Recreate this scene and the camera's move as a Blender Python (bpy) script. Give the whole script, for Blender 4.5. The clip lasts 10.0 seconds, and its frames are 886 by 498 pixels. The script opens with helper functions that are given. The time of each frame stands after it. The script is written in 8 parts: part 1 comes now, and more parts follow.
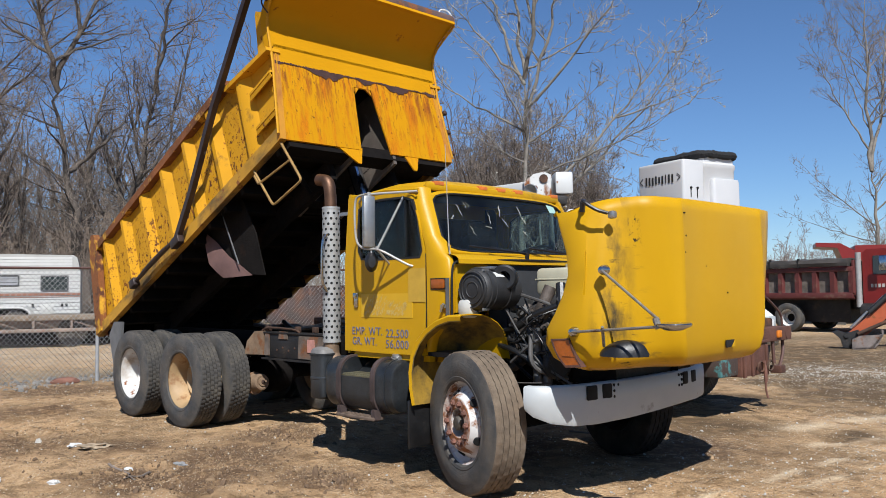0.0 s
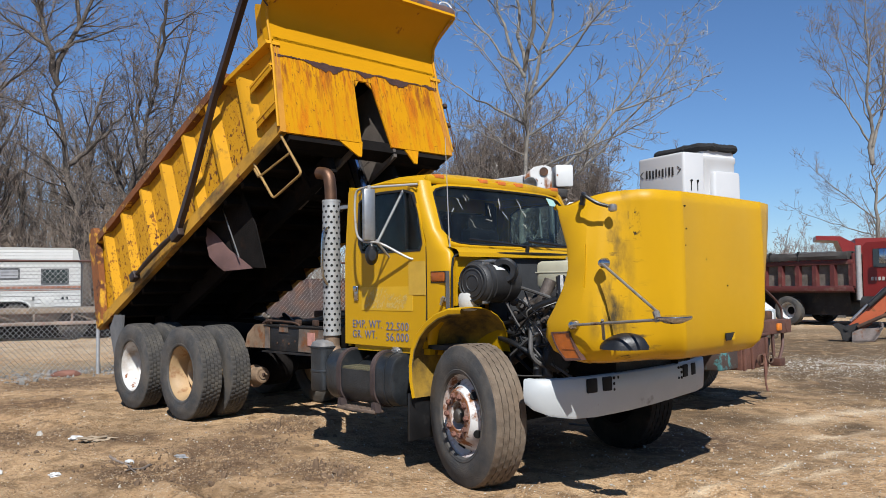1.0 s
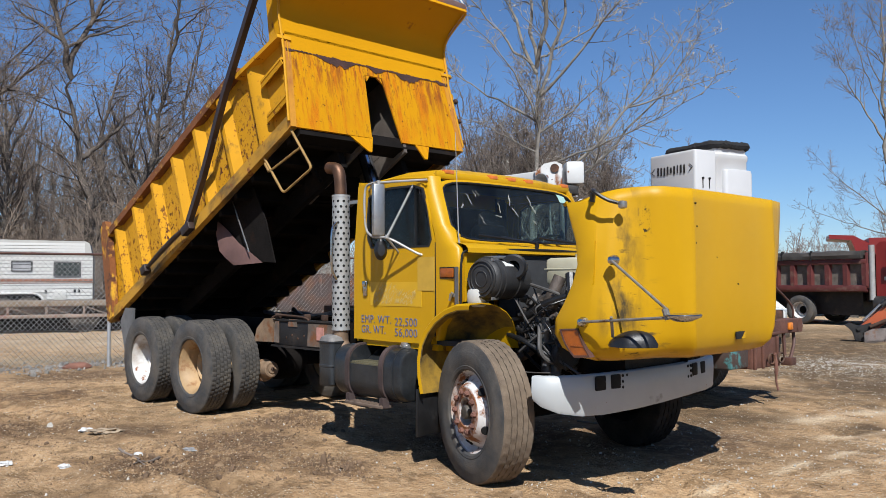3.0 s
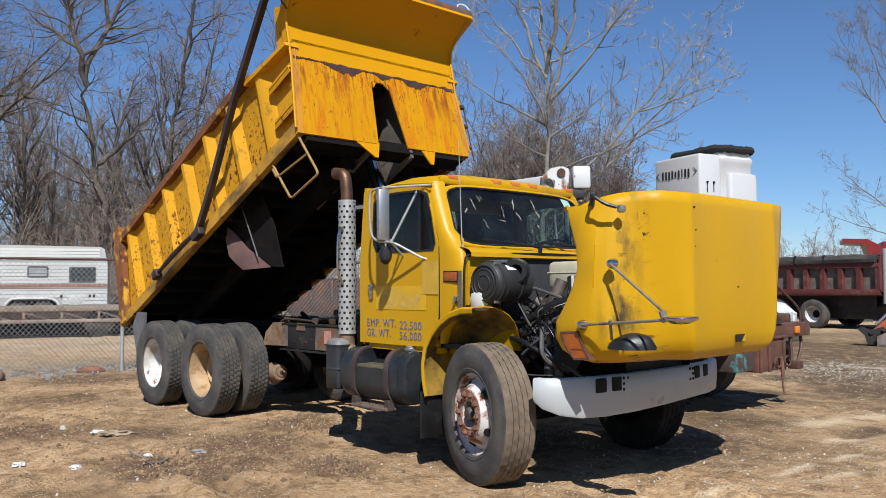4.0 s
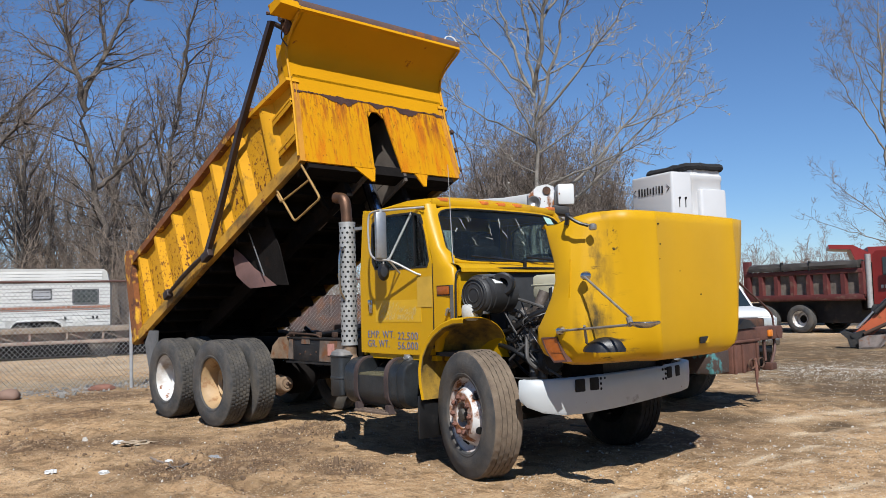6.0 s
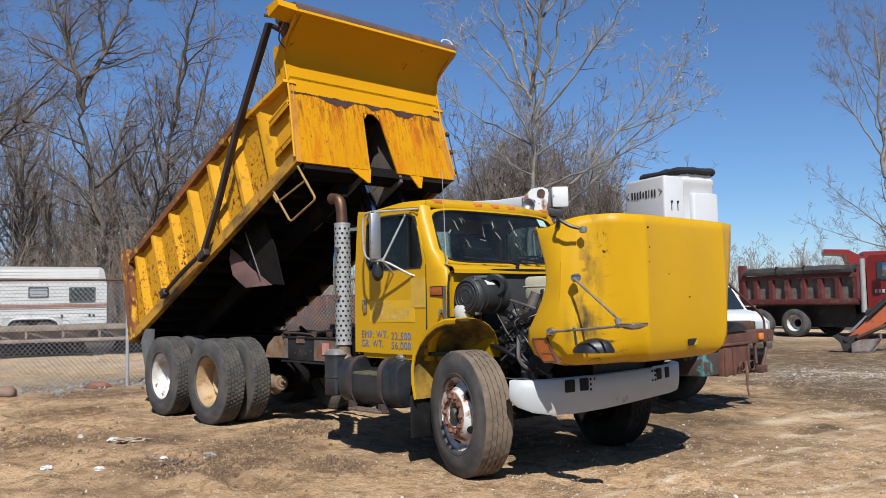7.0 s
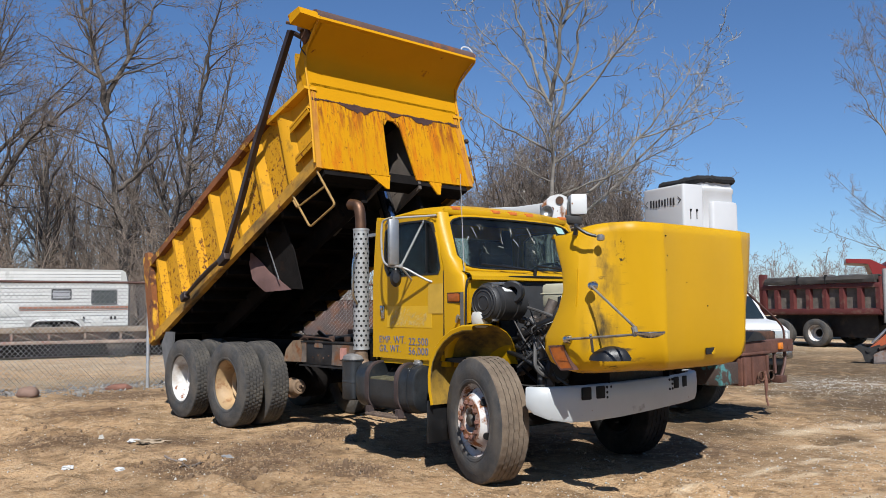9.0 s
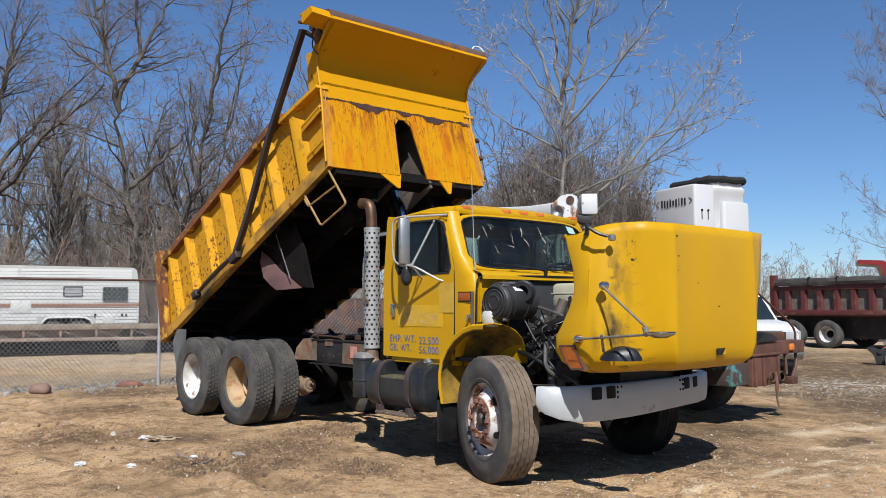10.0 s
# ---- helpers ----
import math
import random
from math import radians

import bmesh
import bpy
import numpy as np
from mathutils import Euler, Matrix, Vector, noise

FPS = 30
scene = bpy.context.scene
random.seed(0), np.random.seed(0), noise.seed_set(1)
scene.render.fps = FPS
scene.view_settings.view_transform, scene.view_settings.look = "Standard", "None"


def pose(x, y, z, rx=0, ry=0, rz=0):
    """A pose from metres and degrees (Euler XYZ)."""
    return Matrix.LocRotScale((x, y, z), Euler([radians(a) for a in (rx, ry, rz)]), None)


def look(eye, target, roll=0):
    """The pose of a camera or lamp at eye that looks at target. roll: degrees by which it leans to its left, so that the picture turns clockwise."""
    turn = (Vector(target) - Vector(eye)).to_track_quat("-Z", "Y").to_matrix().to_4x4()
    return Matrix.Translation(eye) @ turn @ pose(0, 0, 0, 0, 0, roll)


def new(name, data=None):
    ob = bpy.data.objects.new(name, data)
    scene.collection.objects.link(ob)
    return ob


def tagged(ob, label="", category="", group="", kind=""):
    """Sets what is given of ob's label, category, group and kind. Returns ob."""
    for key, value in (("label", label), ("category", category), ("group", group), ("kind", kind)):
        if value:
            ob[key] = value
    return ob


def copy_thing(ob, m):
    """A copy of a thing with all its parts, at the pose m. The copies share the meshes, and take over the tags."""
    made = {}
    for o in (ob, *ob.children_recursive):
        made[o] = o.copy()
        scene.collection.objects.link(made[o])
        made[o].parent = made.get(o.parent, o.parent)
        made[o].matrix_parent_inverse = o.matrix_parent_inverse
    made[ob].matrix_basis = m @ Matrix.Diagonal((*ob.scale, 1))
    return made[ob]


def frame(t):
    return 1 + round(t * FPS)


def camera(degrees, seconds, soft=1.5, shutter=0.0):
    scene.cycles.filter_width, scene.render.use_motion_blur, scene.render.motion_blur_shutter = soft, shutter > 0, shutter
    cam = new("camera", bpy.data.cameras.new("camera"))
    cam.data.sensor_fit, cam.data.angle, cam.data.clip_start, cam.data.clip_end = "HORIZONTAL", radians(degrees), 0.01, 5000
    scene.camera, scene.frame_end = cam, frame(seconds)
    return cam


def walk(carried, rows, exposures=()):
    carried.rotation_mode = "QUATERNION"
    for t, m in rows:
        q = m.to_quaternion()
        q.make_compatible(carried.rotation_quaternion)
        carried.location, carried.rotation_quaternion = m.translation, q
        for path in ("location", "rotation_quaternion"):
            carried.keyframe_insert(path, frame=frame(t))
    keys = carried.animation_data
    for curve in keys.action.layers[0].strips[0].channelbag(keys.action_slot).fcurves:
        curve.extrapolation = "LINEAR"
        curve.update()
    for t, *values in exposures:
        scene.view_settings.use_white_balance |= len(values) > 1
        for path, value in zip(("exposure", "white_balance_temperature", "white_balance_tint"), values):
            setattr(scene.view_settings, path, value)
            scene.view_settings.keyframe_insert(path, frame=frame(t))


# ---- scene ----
cam = camera(57.3, 10.0, soft=0.45)
PATH = [
    (0, (4.239, -5.393, 1.451), (2.808, -4.001, 1.557), -0.8),
    (0.5, (4.241, -5.395, 1.455), (2.809, -4.002, 1.555), -0.8),
    (1, (4.24, -5.394, 1.451), (2.807, -4.001, 1.54), -0.8),
    (1.5, (4.236, -5.39, 1.456), (2.804, -3.997, 1.535), -0.8),
    (2, (4.233, -5.39, 1.457), (2.8, -3.996, 1.532), -0.9),
    (2.5, (4.225, -5.383, 1.453), (2.786, -3.997, 1.53), -0.6),
    (4, (4.353, -5.374, 1.439), (2.879, -4.025, 1.531), -0.4),
    (4.5, (4.449, -5.506, 1.435), (2.974, -4.159, 1.538), -0.9),
    (5, (4.571, -5.64, 1.46), (3.099, -4.29, 1.572), -1.5),
    (5.5, (4.735, -5.735, 1.444), (3.268, -4.381, 1.567), -1.8),
    (7, (4.937, -5.821, 1.425), (3.476, -4.461, 1.554), -1.2),
    (7.5, (4.957, -5.827, 1.427), (3.495, -4.469, 1.562), -1.0),
    (8, (4.963, -5.828, 1.427), (3.493, -4.478, 1.566), -0.9),
    (8.5, (4.963, -5.837, 1.431), (3.483, -4.499, 1.572), -0.7),
    (9, (4.97, -5.84, 1.428), (3.479, -4.515, 1.572), -0.6),
    (9.5, (4.963, -5.851, 1.432), (3.464, -4.536, 1.575), -0.4),
    (10, (4.97, -5.86, 1.428), (3.464, -4.552, 1.57), -0.3),
]
walk(cam, [(t, look(eye, target, roll)) for t, eye, target, roll in PATH], [(0.0, 0.55, 6060, 10), (10.0, 0.55, 6060, 10)])

# ---- light ----
SUN = Vector((0.89, -0.67, 1.25)).normalized()
world = bpy.data.worlds.new("sky")
scene.world = world
world.use_nodes = True
wn = world.node_tree
sky = wn.nodes.new("ShaderNodeTexSky")
sky.sky_type, sky.sun_disc = "NISHITA", False
sky.sun_elevation, sky.sun_rotation = math.asin(SUN.z), math.atan2(SUN.x, SUN.y)
sky.air_density, sky.dust_density, sky.ozone_density, sky.altitude = 0.95, 0.05, 8.0, 200
wn.nodes["Background"].inputs["Strength"].default_value = 0.070
wn.links.new(sky.outputs[0], wn.nodes["Background"].inputs["Color"])
sun_data = bpy.data.lights.new("sun", "SUN")
sun_data.energy, sun_data.angle, sun_data.color = 4.9, radians(0.53), (1.0, 0.955, 0.88)
sun_lamp = new("sun", sun_data)
sun_lamp.matrix_world = look(SUN * 60, (0, 0, 0))

# ---- materials ----
ALBEDO_SCALE = 0.72  # scales every base colour down; with the raised exposure, shade renders deeper


def ramp(nt, fac, lo, hi):
    n = nt.nodes.new("ShaderNodeMapRange")
    n.inputs["From Min"].default_value, n.inputs["From Max"].default_value = lo, hi
    nt.links.new(fac, n.inputs["Value"])
    return n.outputs["Result"]


def noise_at(nt, coord, scale, detail=4.0, rough=0.55, stretch=(1, 1, 1), shift=(0, 0, 0)):
    m = nt.nodes.new("ShaderNodeMapping")
    m.inputs["Scale"].default_value, m.inputs["Location"].default_value = stretch, shift
    nt.links.new(coord, m.inputs["Vector"])
    n = nt.nodes.new("ShaderNodeTexNoise")
    n.inputs["Scale"].default_value, n.inputs["Detail"].default_value, n.inputs["Roughness"].default_value = scale, detail, rough
    nt.links.new(m.outputs[0], n.inputs["Vector"])
    return n.outputs["Fac"]


def times(nt, a, b):
    n = nt.nodes.new("ShaderNodeMath")
    n.operation = "MULTIPLY"
    nt.links.new(a, n.inputs[0])
    if isinstance(b, float):
        n.inputs[1].default_value = b
    else:
        nt.links.new(b, n.inputs[1])
    return n.outputs[0]


def blend(nt, fac, a, b):
    n = nt.nodes.new("ShaderNodeMix")
    n.data_type = "RGBA"
    nt.links.new(fac, n.inputs["Factor"])
    for sock, v in ((n.inputs[6], a), (n.inputs[7], b)):
        if isinstance(v, tuple):
            sock.default_value = (*(c * ALBEDO_SCALE for c in v), 1)
        else:
            nt.links.new(v, sock)
    return n.outputs[2]


def surface(name, base, rough=0.6, metal=0.0, var=0.2, scale=4.0, bump=0.15, bump_scale=80.0, layers=(), spec=0.5, coat=0.0, random_tone=0.0):
    """A worn surface: base colour with variation at two scales; layers of (colour, low, high, scale, stretch, roughness, mask axis, mask low, mask high)."""
    m = bpy.data.materials.new(name)
    m.use_nodes = True
    nt = m.node_tree
    bs = nt.nodes["Principled BSDF"]
    tc = nt.nodes.new("ShaderNodeTexCoord")
    co = tc.outputs["Object"]
    dark = tuple(c * (1 - var) for c in base)
    light = tuple(min(1, c * (1 + var * 0.6)) for c in base)
    col = blend(nt, ramp(nt, noise_at(nt, co, scale), 0.32, 0.68), dark, light)
    fine = noise_at(nt, co, scale * 14, 6, 0.65)
    col = blend(nt, times(nt, ramp(nt, fine, 0.5, 0.75), 0.55 * min(1.0, var * 2.5)), col, tuple(c * (1 - 1.6 * var) if var < 0.5 else c * 0.25 for c in base))
    if random_tone:
        oi = nt.nodes.new("ShaderNodeObjectInfo")
        col = blend(nt, times(nt, oi.outputs["Random"], random_tone), col, tuple(c * 0.4 for c in base))
    rg = nt.nodes.new("ShaderNodeMapRange")
    rg.inputs["To Min"].default_value, rg.inputs["To Max"].default_value = max(0.02, rough - 0.1), min(1, rough + 0.1)
    nt.links.new(noise_at(nt, co, scale * 5), rg.inputs["Value"])
    rgh = rg.outputs[0]
    height = noise_at(nt, co, bump_scale, 5, 0.6)
    for k, (c, lo, hi, sc, st, r, *mask) in enumerate(layers):
        f = ramp(nt, noise_at(nt, co, sc, 7, 0.62, st, (3.7 * k + 1, 1.3 * k, 2.1 * k)), lo, hi)
        if mask:
            sx = nt.nodes.new("ShaderNodeSeparateXYZ")
            nt.links.new(co, sx.inputs[0])
            for j in range(0, len(mask), 3):
                f = times(nt, f, ramp(nt, sx.outputs[mask[j]], mask[j + 1], mask[j + 2]))
        two = blend(nt, noise_at(nt, co, sc * 9, 4), tuple(x * 0.6 for x in c), tuple(min(1, x * 1.35) for x in c))
        col = blend(nt, f, col, two)
        mx = nt.nodes.new("ShaderNodeMix")
        nt.links.new(f, mx.inputs[0])
        nt.links.new(rgh, mx.inputs[2])
        mx.inputs[3].default_value = r
        rgh = mx.outputs[0]
    nt.links.new(col, bs.inputs["Base Color"])
    nt.links.new(rgh, bs.inputs["Roughness"])
    bs.inputs["Metallic"].default_value = metal
    bs.inputs["Specular IOR Level"].default_value = spec
    bs.inputs["Coat Weight"].default_value = coat
    bs.inputs["Coat Roughness"].default_value = 0.15
    if bump:
        b = nt.nodes.new("ShaderNodeBump")
        b.inputs["Strength"].default_value, b.inputs["Distance"].default_value = bump, 0.02
        nt.links.new(height, b.inputs["Height"])
        nt.links.new(b.outputs[0], bs.inputs["Normal"])
    return m


def glass(name, tint):
    """Thin clear glass: light passes straight through it, and its face mirrors more at a slant."""
    m = bpy.data.materials.new(name)
    m.use_nodes = True
    nt = m.node_tree
    clear, gloss, mix, fr = (nt.nodes.new(k) for k in ("ShaderNodeBsdfTransparent", "ShaderNodeBsdfGlossy", "ShaderNodeMixShader", "ShaderNodeFresnel"))
    clear.inputs["Color"].default_value = (*tint, 1)
    gloss.inputs["Roughness"].default_value = 0.02
    fr.inputs["IOR"].default_value = 1.45
    nt.links.new(fr.outputs[0], mix.inputs[0])
    film, dusty = nt.nodes.new("ShaderNodeBsdfDiffuse"), nt.nodes.new("ShaderNodeMixShader")
    film.inputs["Color"].default_value = (0.42, 0.46, 0.47, 1)
    co = nt.nodes.new("ShaderNodeTexCoord").outputs["Object"]
    nt.links.new(times(nt, ramp(nt, noise_at(nt, co, 5, 6, 0.6), 0.3, 0.8), 0.022), dusty.inputs[0])
    nt.links.new(clear.outputs[0], dusty.inputs[1])
    nt.links.new(film.outputs[0], dusty.inputs[2])
    nt.links.new(dusty.outputs[0], mix.inputs[1])
    nt.links.new(gloss.outputs[0], mix.inputs[2])
    nt.links.new(mix.outputs[0], nt.nodes["Material Output"].inputs["Surface"])
    return m


RUST, DARK_RUST, GRIME = (0.25, 0.085, 0.02), (0.12, 0.042, 0.018), (0.10, 0.07, 0.03)
ONE = (1, 1, 1)
YELLOW = (0.61, 0.338, 0.002)
cab_paint = surface("cab_yellow_paint", YELLOW, 0.38, 0, 0.06, 1.5, 0.04, 200, coat=0.0, spec=0.24, layers=[(GRIME, 0.62, 0.95, 3, ONE, 0.7)])
hood_paint = surface("hood_yellow_paint", YELLOW, 0.42, 0, 0.05, 1.2, 0.03, 160, coat=0.0, spec=0.22, layers=[
    ((0.07, 0.05, 0.02), 0.46, 0.66, 6, (1, 1, 0.5), 0.75, 0, 1.37, 1.30, 0, 1.17, 1.25, 2, 1.0, 1.15), ((0.05, 0.036, 0.018), 0.60, 0.72, 16, (0.5, 0.5, 2.2), 0.8, 0, 1.42, 1.34, 0, 1.20, 1.28, 2, 1.85, 1.6), ((0.03, 0.024, 0.015), 0.52, 0.58, 34, (1, 1, 0.8), 0.8, 0, 1.41, 1.38, 0, 1.34, 1.36, 2, 1.72, 1.76, 2, 1.94, 1.90), (GRIME, 0.60, 0.70, 7, (0.6, 0.6, 2.6), 0.75, 0, 1.46, 1.36, 0, 1.18, 1.26, 2, 1.5, 1.1),
    (DARK_RUST, 0.72, 0.75, 40, ONE, 0.85, 0, 1.45, 1.40, 0, 1.24, 1.28)])
bed_paint = surface("bed_yellow_paint", (0.66, 0.325, 0.008), 0.6, 0, 0.12, 1.4, 0.12, 90, spec=0.2, layers=[
    (GRIME, 0.58, 0.75, 4.5, (1, 1, 0.8), 0.9), (RUST, 0.63, 0.67, 12, ONE, 0.95)])
side_paint = surface("bed_side_rusted_paint", (0.66, 0.325, 0.008), 0.6, 0, 0.12, 1.4, 0.12, 90, spec=0.2, layers=[
    ((0.40, 0.15, 0.015), 0.58, 0.72, 3.2, (1.6, 1, 0.5), 0.85, 2, 1.0, 0.3), (RUST, 0.57, 0.61, 13, (1, 1, 0.75), 0.95, 2, 1.25, 0.5), (DARK_RUST, 0.58, 0.61, 15, (1, 1, 0.8), 0.95, 2, 1.25, 0.5), (DARK_RUST, 0.625, 0.645, 30, ONE, 0.95, 2, 1.2, 0.6)])
sill_paint = surface("grimy_sill_paint", (0.58, 0.30, 0.02), 0.7, 0, 0.2, 2.5, 0.15, 70, layers=[(GRIME, 0.46, 0.66, 3.5, (0.4, 1, 1), 0.9), (RUST, 0.58, 0.66, 8, ONE, 0.95)])
wall_paint = surface("bed_front_streaked_paint", (0.66, 0.305, 0.0005), 0.65, 0, 0.05, 1.0, 0.06, 90, spec=0.1, layers=[
    ((0.62, 0.20, 0.004), 0.48, 0.64, 9, (1, 1, 0.03), 0.6), ((0.46, 0.14, 0.008), 0.54, 0.64, 20, (1, 1, 0.012), 0.8, 2, -0.3, 0.7), ((0.16, 0.06, 0.02), 0.61, 0.65, 42, (1, 1, 0.010), 0.9, 2, -0.5, 0.8),
    ((0.30, 0.085, 0.012), 0.52, 0.62, 10, (1, 1, 0.014), 0.85, 2, 0.10, 0.80), ((0.17, 0.05, 0.02), 0.56, 0.62, 24, (1, 1, 0.03), 0.9, 2, 0.40, 0.85), (DARK_RUST, 0.66, 0.68, 21, ONE, 0.95)])
shield_paint = surface("cab_shield_yellow_paint", (0.66, 0.315, 0.0005), 0.65, 0, 0.06, 1.0, 0.06, 90, spec=0.1, layers=[(RUST, 0.66, 0.72, 7, ONE, 0.9)])
rail_rust = surface("rusted_rail_steel", RUST, 0.85, 0.1, 0.4, 3, 0.4, 60, layers=[((0.62, 0.34, 0.02), 0.55, 0.62, 5, ONE, 0.6)])
rust_steel = surface("rusted_steel", (0.085, 0.045, 0.028), 0.85, 0.15, 0.45, 4, 0.4, 70, layers=[((0.20, 0.085, 0.04), 0.5, 0.7, 6, ONE, 0.9)])
brown_steel = surface("brown_painted_steel", (0.12, 0.055, 0.04), 0.6, 0.1, 0.3, 5, 0.2, 80)
black_steel = surface("dirty_black_steel", (0.022, 0.02, 0.019), 0.6, 0.1, 0.5, 5, 0.3, 60, layers=[((0.13, 0.09, 0.06), 0.55, 0.8, 3, ONE, 0.9)])
# near-black: part of the undersides' deep shade is put into this colour
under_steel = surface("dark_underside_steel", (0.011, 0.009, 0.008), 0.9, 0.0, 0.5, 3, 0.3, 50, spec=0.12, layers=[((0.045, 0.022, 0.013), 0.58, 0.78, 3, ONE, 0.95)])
tank_paint = surface("dusty_black_tank", (0.040, 0.045, 0.050), 0.36, 0.3, 0.5, 4, 0.15, 70, layers=[((0.13, 0.105, 0.08), 0.62, 0.9, 4, ONE, 0.6)])
white_paint = surface("weathered_white_paint", (0.72, 0.72, 0.70), 0.45, 0, 0.06, 3, 0.05, 120, layers=[(GRIME, 0.66, 0.85, 6, ONE, 0.8), (RUST, 0.70, 0.73, 12, ONE, 0.9)])
rim_white = surface("rusted_white_rim", (0.75, 0.73, 0.70), 0.5, 0, 0.1, 5, 0.1, 90, layers=[((0.55, 0.36, 0.27), 0.46, 0.66, 4, ONE, 0.8), (RUST, 0.52, 0.60, 6, ONE, 0.9), (DARK_RUST, 0.60, 0.64, 14, ONE, 0.95)])
rim_bare = surface("white_rim", (0.72, 0.71, 0.68), 0.55, 0, 0.12, 5, 0.05, 90, layers=[((0.38, 0.27, 0.17), 0.48, 0.75, 4, ONE, 0.9), (RUST, 0.60, 0.66, 9, ONE, 0.9)])
rim_tan = surface("rusty_tan_rim", (0.47, 0.31, 0.15), 0.6, 0, 0.2, 5, 0.15, 90, layers=[(RUST, 0.52, 0.66, 5, ONE, 0.9)])
rubber = surface("dusty_tyre_rubber", (0.06, 0.06, 0.06), 0.8, 0, 0.35, 7, 0.25, 90, layers=[((0.17, 0.14, 0.105), 0.38, 0.76, 3, ONE, 0.95)])
tread_rubber = surface("worn_tread_rubber", (0.17, 0.125, 0.085), 0.95, 0, 0.35, 9, 0.35, 90, layers=[((0.24, 0.185, 0.13), 0.4, 0.72, 5, ONE, 0.95)])
lug_rubber = surface("dark_lug_rubber", (0.06, 0.055, 0.05), 0.9, 0, 0.35, 9, 0.35, 90, layers=[((0.15, 0.13, 0.10), 0.42, 0.75, 5, ONE, 0.95)])
black_plastic = surface("black_plastic", (0.014, 0.014, 0.015), 0.42, 0, 0.4, 6, 0.1, 120, layers=[((0.10, 0.09, 0.08), 0.6, 0.9, 4, ONE, 0.8)])
chrome = surface("aged_chrome", (0.62, 0.62, 0.62), 0.22, 1.0, 0.12, 8, 0.03, 120, layers=[((0.2, 0.13, 0.08), 0.62, 0.75, 14, ONE, 0.7)])
bright_steel = surface("polished_cylinder", (0.60, 0.66, 0.75), 0.18, 1.0, 0.1, 6, 0.02, 90)
alu = surface("dull_aluminium", (0.55, 0.55, 0.54), 0.42, 0.85, 0.15, 7, 0.08, 100, layers=[((0.24, 0.19, 0.14), 0.58, 0.8, 6, ONE, 0.7)])
# holes and slots are faces in this black, their dark inside painted on
hole_black = surface("deep_black", (0.004, 0.004, 0.004), 0.9, 0, 0.1, 5, 0)
red_amber = surface("red_orange_lens", (0.38, 0.095, 0.008), 0.35, 0, 0.25, 20, 0.05, 200, coat=0.1)
reservoir_plastic = surface("yellowed_plastic", (0.55, 0.52, 0.38), 0.5, 0, 0.15, 5, 0.05, 90)
ink = surface("blue_grey_lettering", (0.15, 0.15, 0.24), 0.6, 0, 0.2, 30, 0)
pale_scrape = surface("scraped_pale_lettering", (0.70, 0.50, 0.16), 0.7, 0, 0.25, 30, 0.1)
patch_yellow = surface("faded_patch", (0.62, 0.38, 0.04), 0.6, 0, 0.12, 8, 0.03)
window_glass = glass("window_glass", (0.80, 0.88, 0.87))
tube_grey = surface("dull_silver_paint", (0.44, 0.43, 0.41), 0.5, 0.2, 0.15, 9, 0.05, 90, layers=[((0.24, 0.17, 0.11), 0.58, 0.75, 9, ONE, 0.8)])
cabin_dark = surface("dark_cab_trim", (0.04, 0.042, 0.045), 0.8, 0, 0.3, 6, 0.1)

# ---- building helpers ----
def part(name, bm, material, parent=None, label="", smooth=0.6):
    """Links a bmesh as one mesh object under a thing or a part; edges sharper than the angle stay hard."""
    bmesh.ops.recalc_face_normals(bm, faces=bm.faces)
    for e in bm.edges:
        e.smooth = e.calc_face_angle(0) < smooth
    for f in bm.faces:
        f.smooth = smooth > 0
    me = bpy.data.meshes.new(name)
    bm.to_mesh(me)
    bm.free()
    me.materials.append(material)
    ob = new(name, me)
    ob.parent = parent
    if label:
        tagged(ob, label)
    return ob


def thing(name, label, category, group="", kind="", at=None):
    ob = new(name)
    ob.empty_display_size = 0.2
    if at is not None:
        ob.matrix_basis = at
    return tagged(ob, label, category, group, kind)


def add_box(bm, c, s, m=None, bevel=0.0):
    r = bmesh.ops.create_cube(bm, size=1, matrix=(m or Matrix()) @ Matrix.Translation(c) @ Matrix.Diagonal((*s, 1)))
    if bevel:
        es = list({e for v in r["verts"] for e in v.link_edges})
        bmesh.ops.bevel(bm, geom=es, offset=bevel, segments=2, affect="EDGES", profile=0.5)
    return bm


def loft(bm, rings, closed=True, caps=False, wrap=False):
    rows = [[bm.verts.new(p) for p in ring] for ring in rings]
    n = len(rows[0])
    pairs = list(zip(rows, rows[1:])) + ([(rows[-1], rows[0])] if wrap else [])
    for a, b in pairs:
        for i in range(n if closed else n - 1):
            j = (i + 1) % n
            bm.faces.new((a[i], a[j], b[j], b[i]))
    if caps:
        bm.faces.new(rows[0][::-1])
        bm.faces.new(rows[-1])
    return bm


def add_tube(bm, pts, r, seg=8, caps=True, wrap=False):
    pts = [Vector(p) for p in pts]
    rad = r if isinstance(r, (list, tuple)) else [r] * len(pts)
    rings, side = [], None
    for i, p in enumerate(pts):
        d = (pts[min(i + 1, len(pts) - 1)] - pts[max(i - 1, 0)]).normalized()
        if wrap:
            d = (pts[(i + 1) % len(pts)] - pts[i - 1]).normalized()
        if side is None:
            side = d.orthogonal().normalized()
        side = (side - d * side.dot(d)).normalized()
        up = d.cross(side)
        rings.append([p + rad[i] * (math.cos(a) * side + math.sin(a) * up) for a in (2 * math.pi * k / seg for k in range(seg))])
    return loft(bm, rings, True, caps and not wrap, wrap)


def add_cyl(bm, a, b, r, r2=None, seg=20):
    return add_tube(bm, [a, b], [r, r if r2 is None else r2], seg)


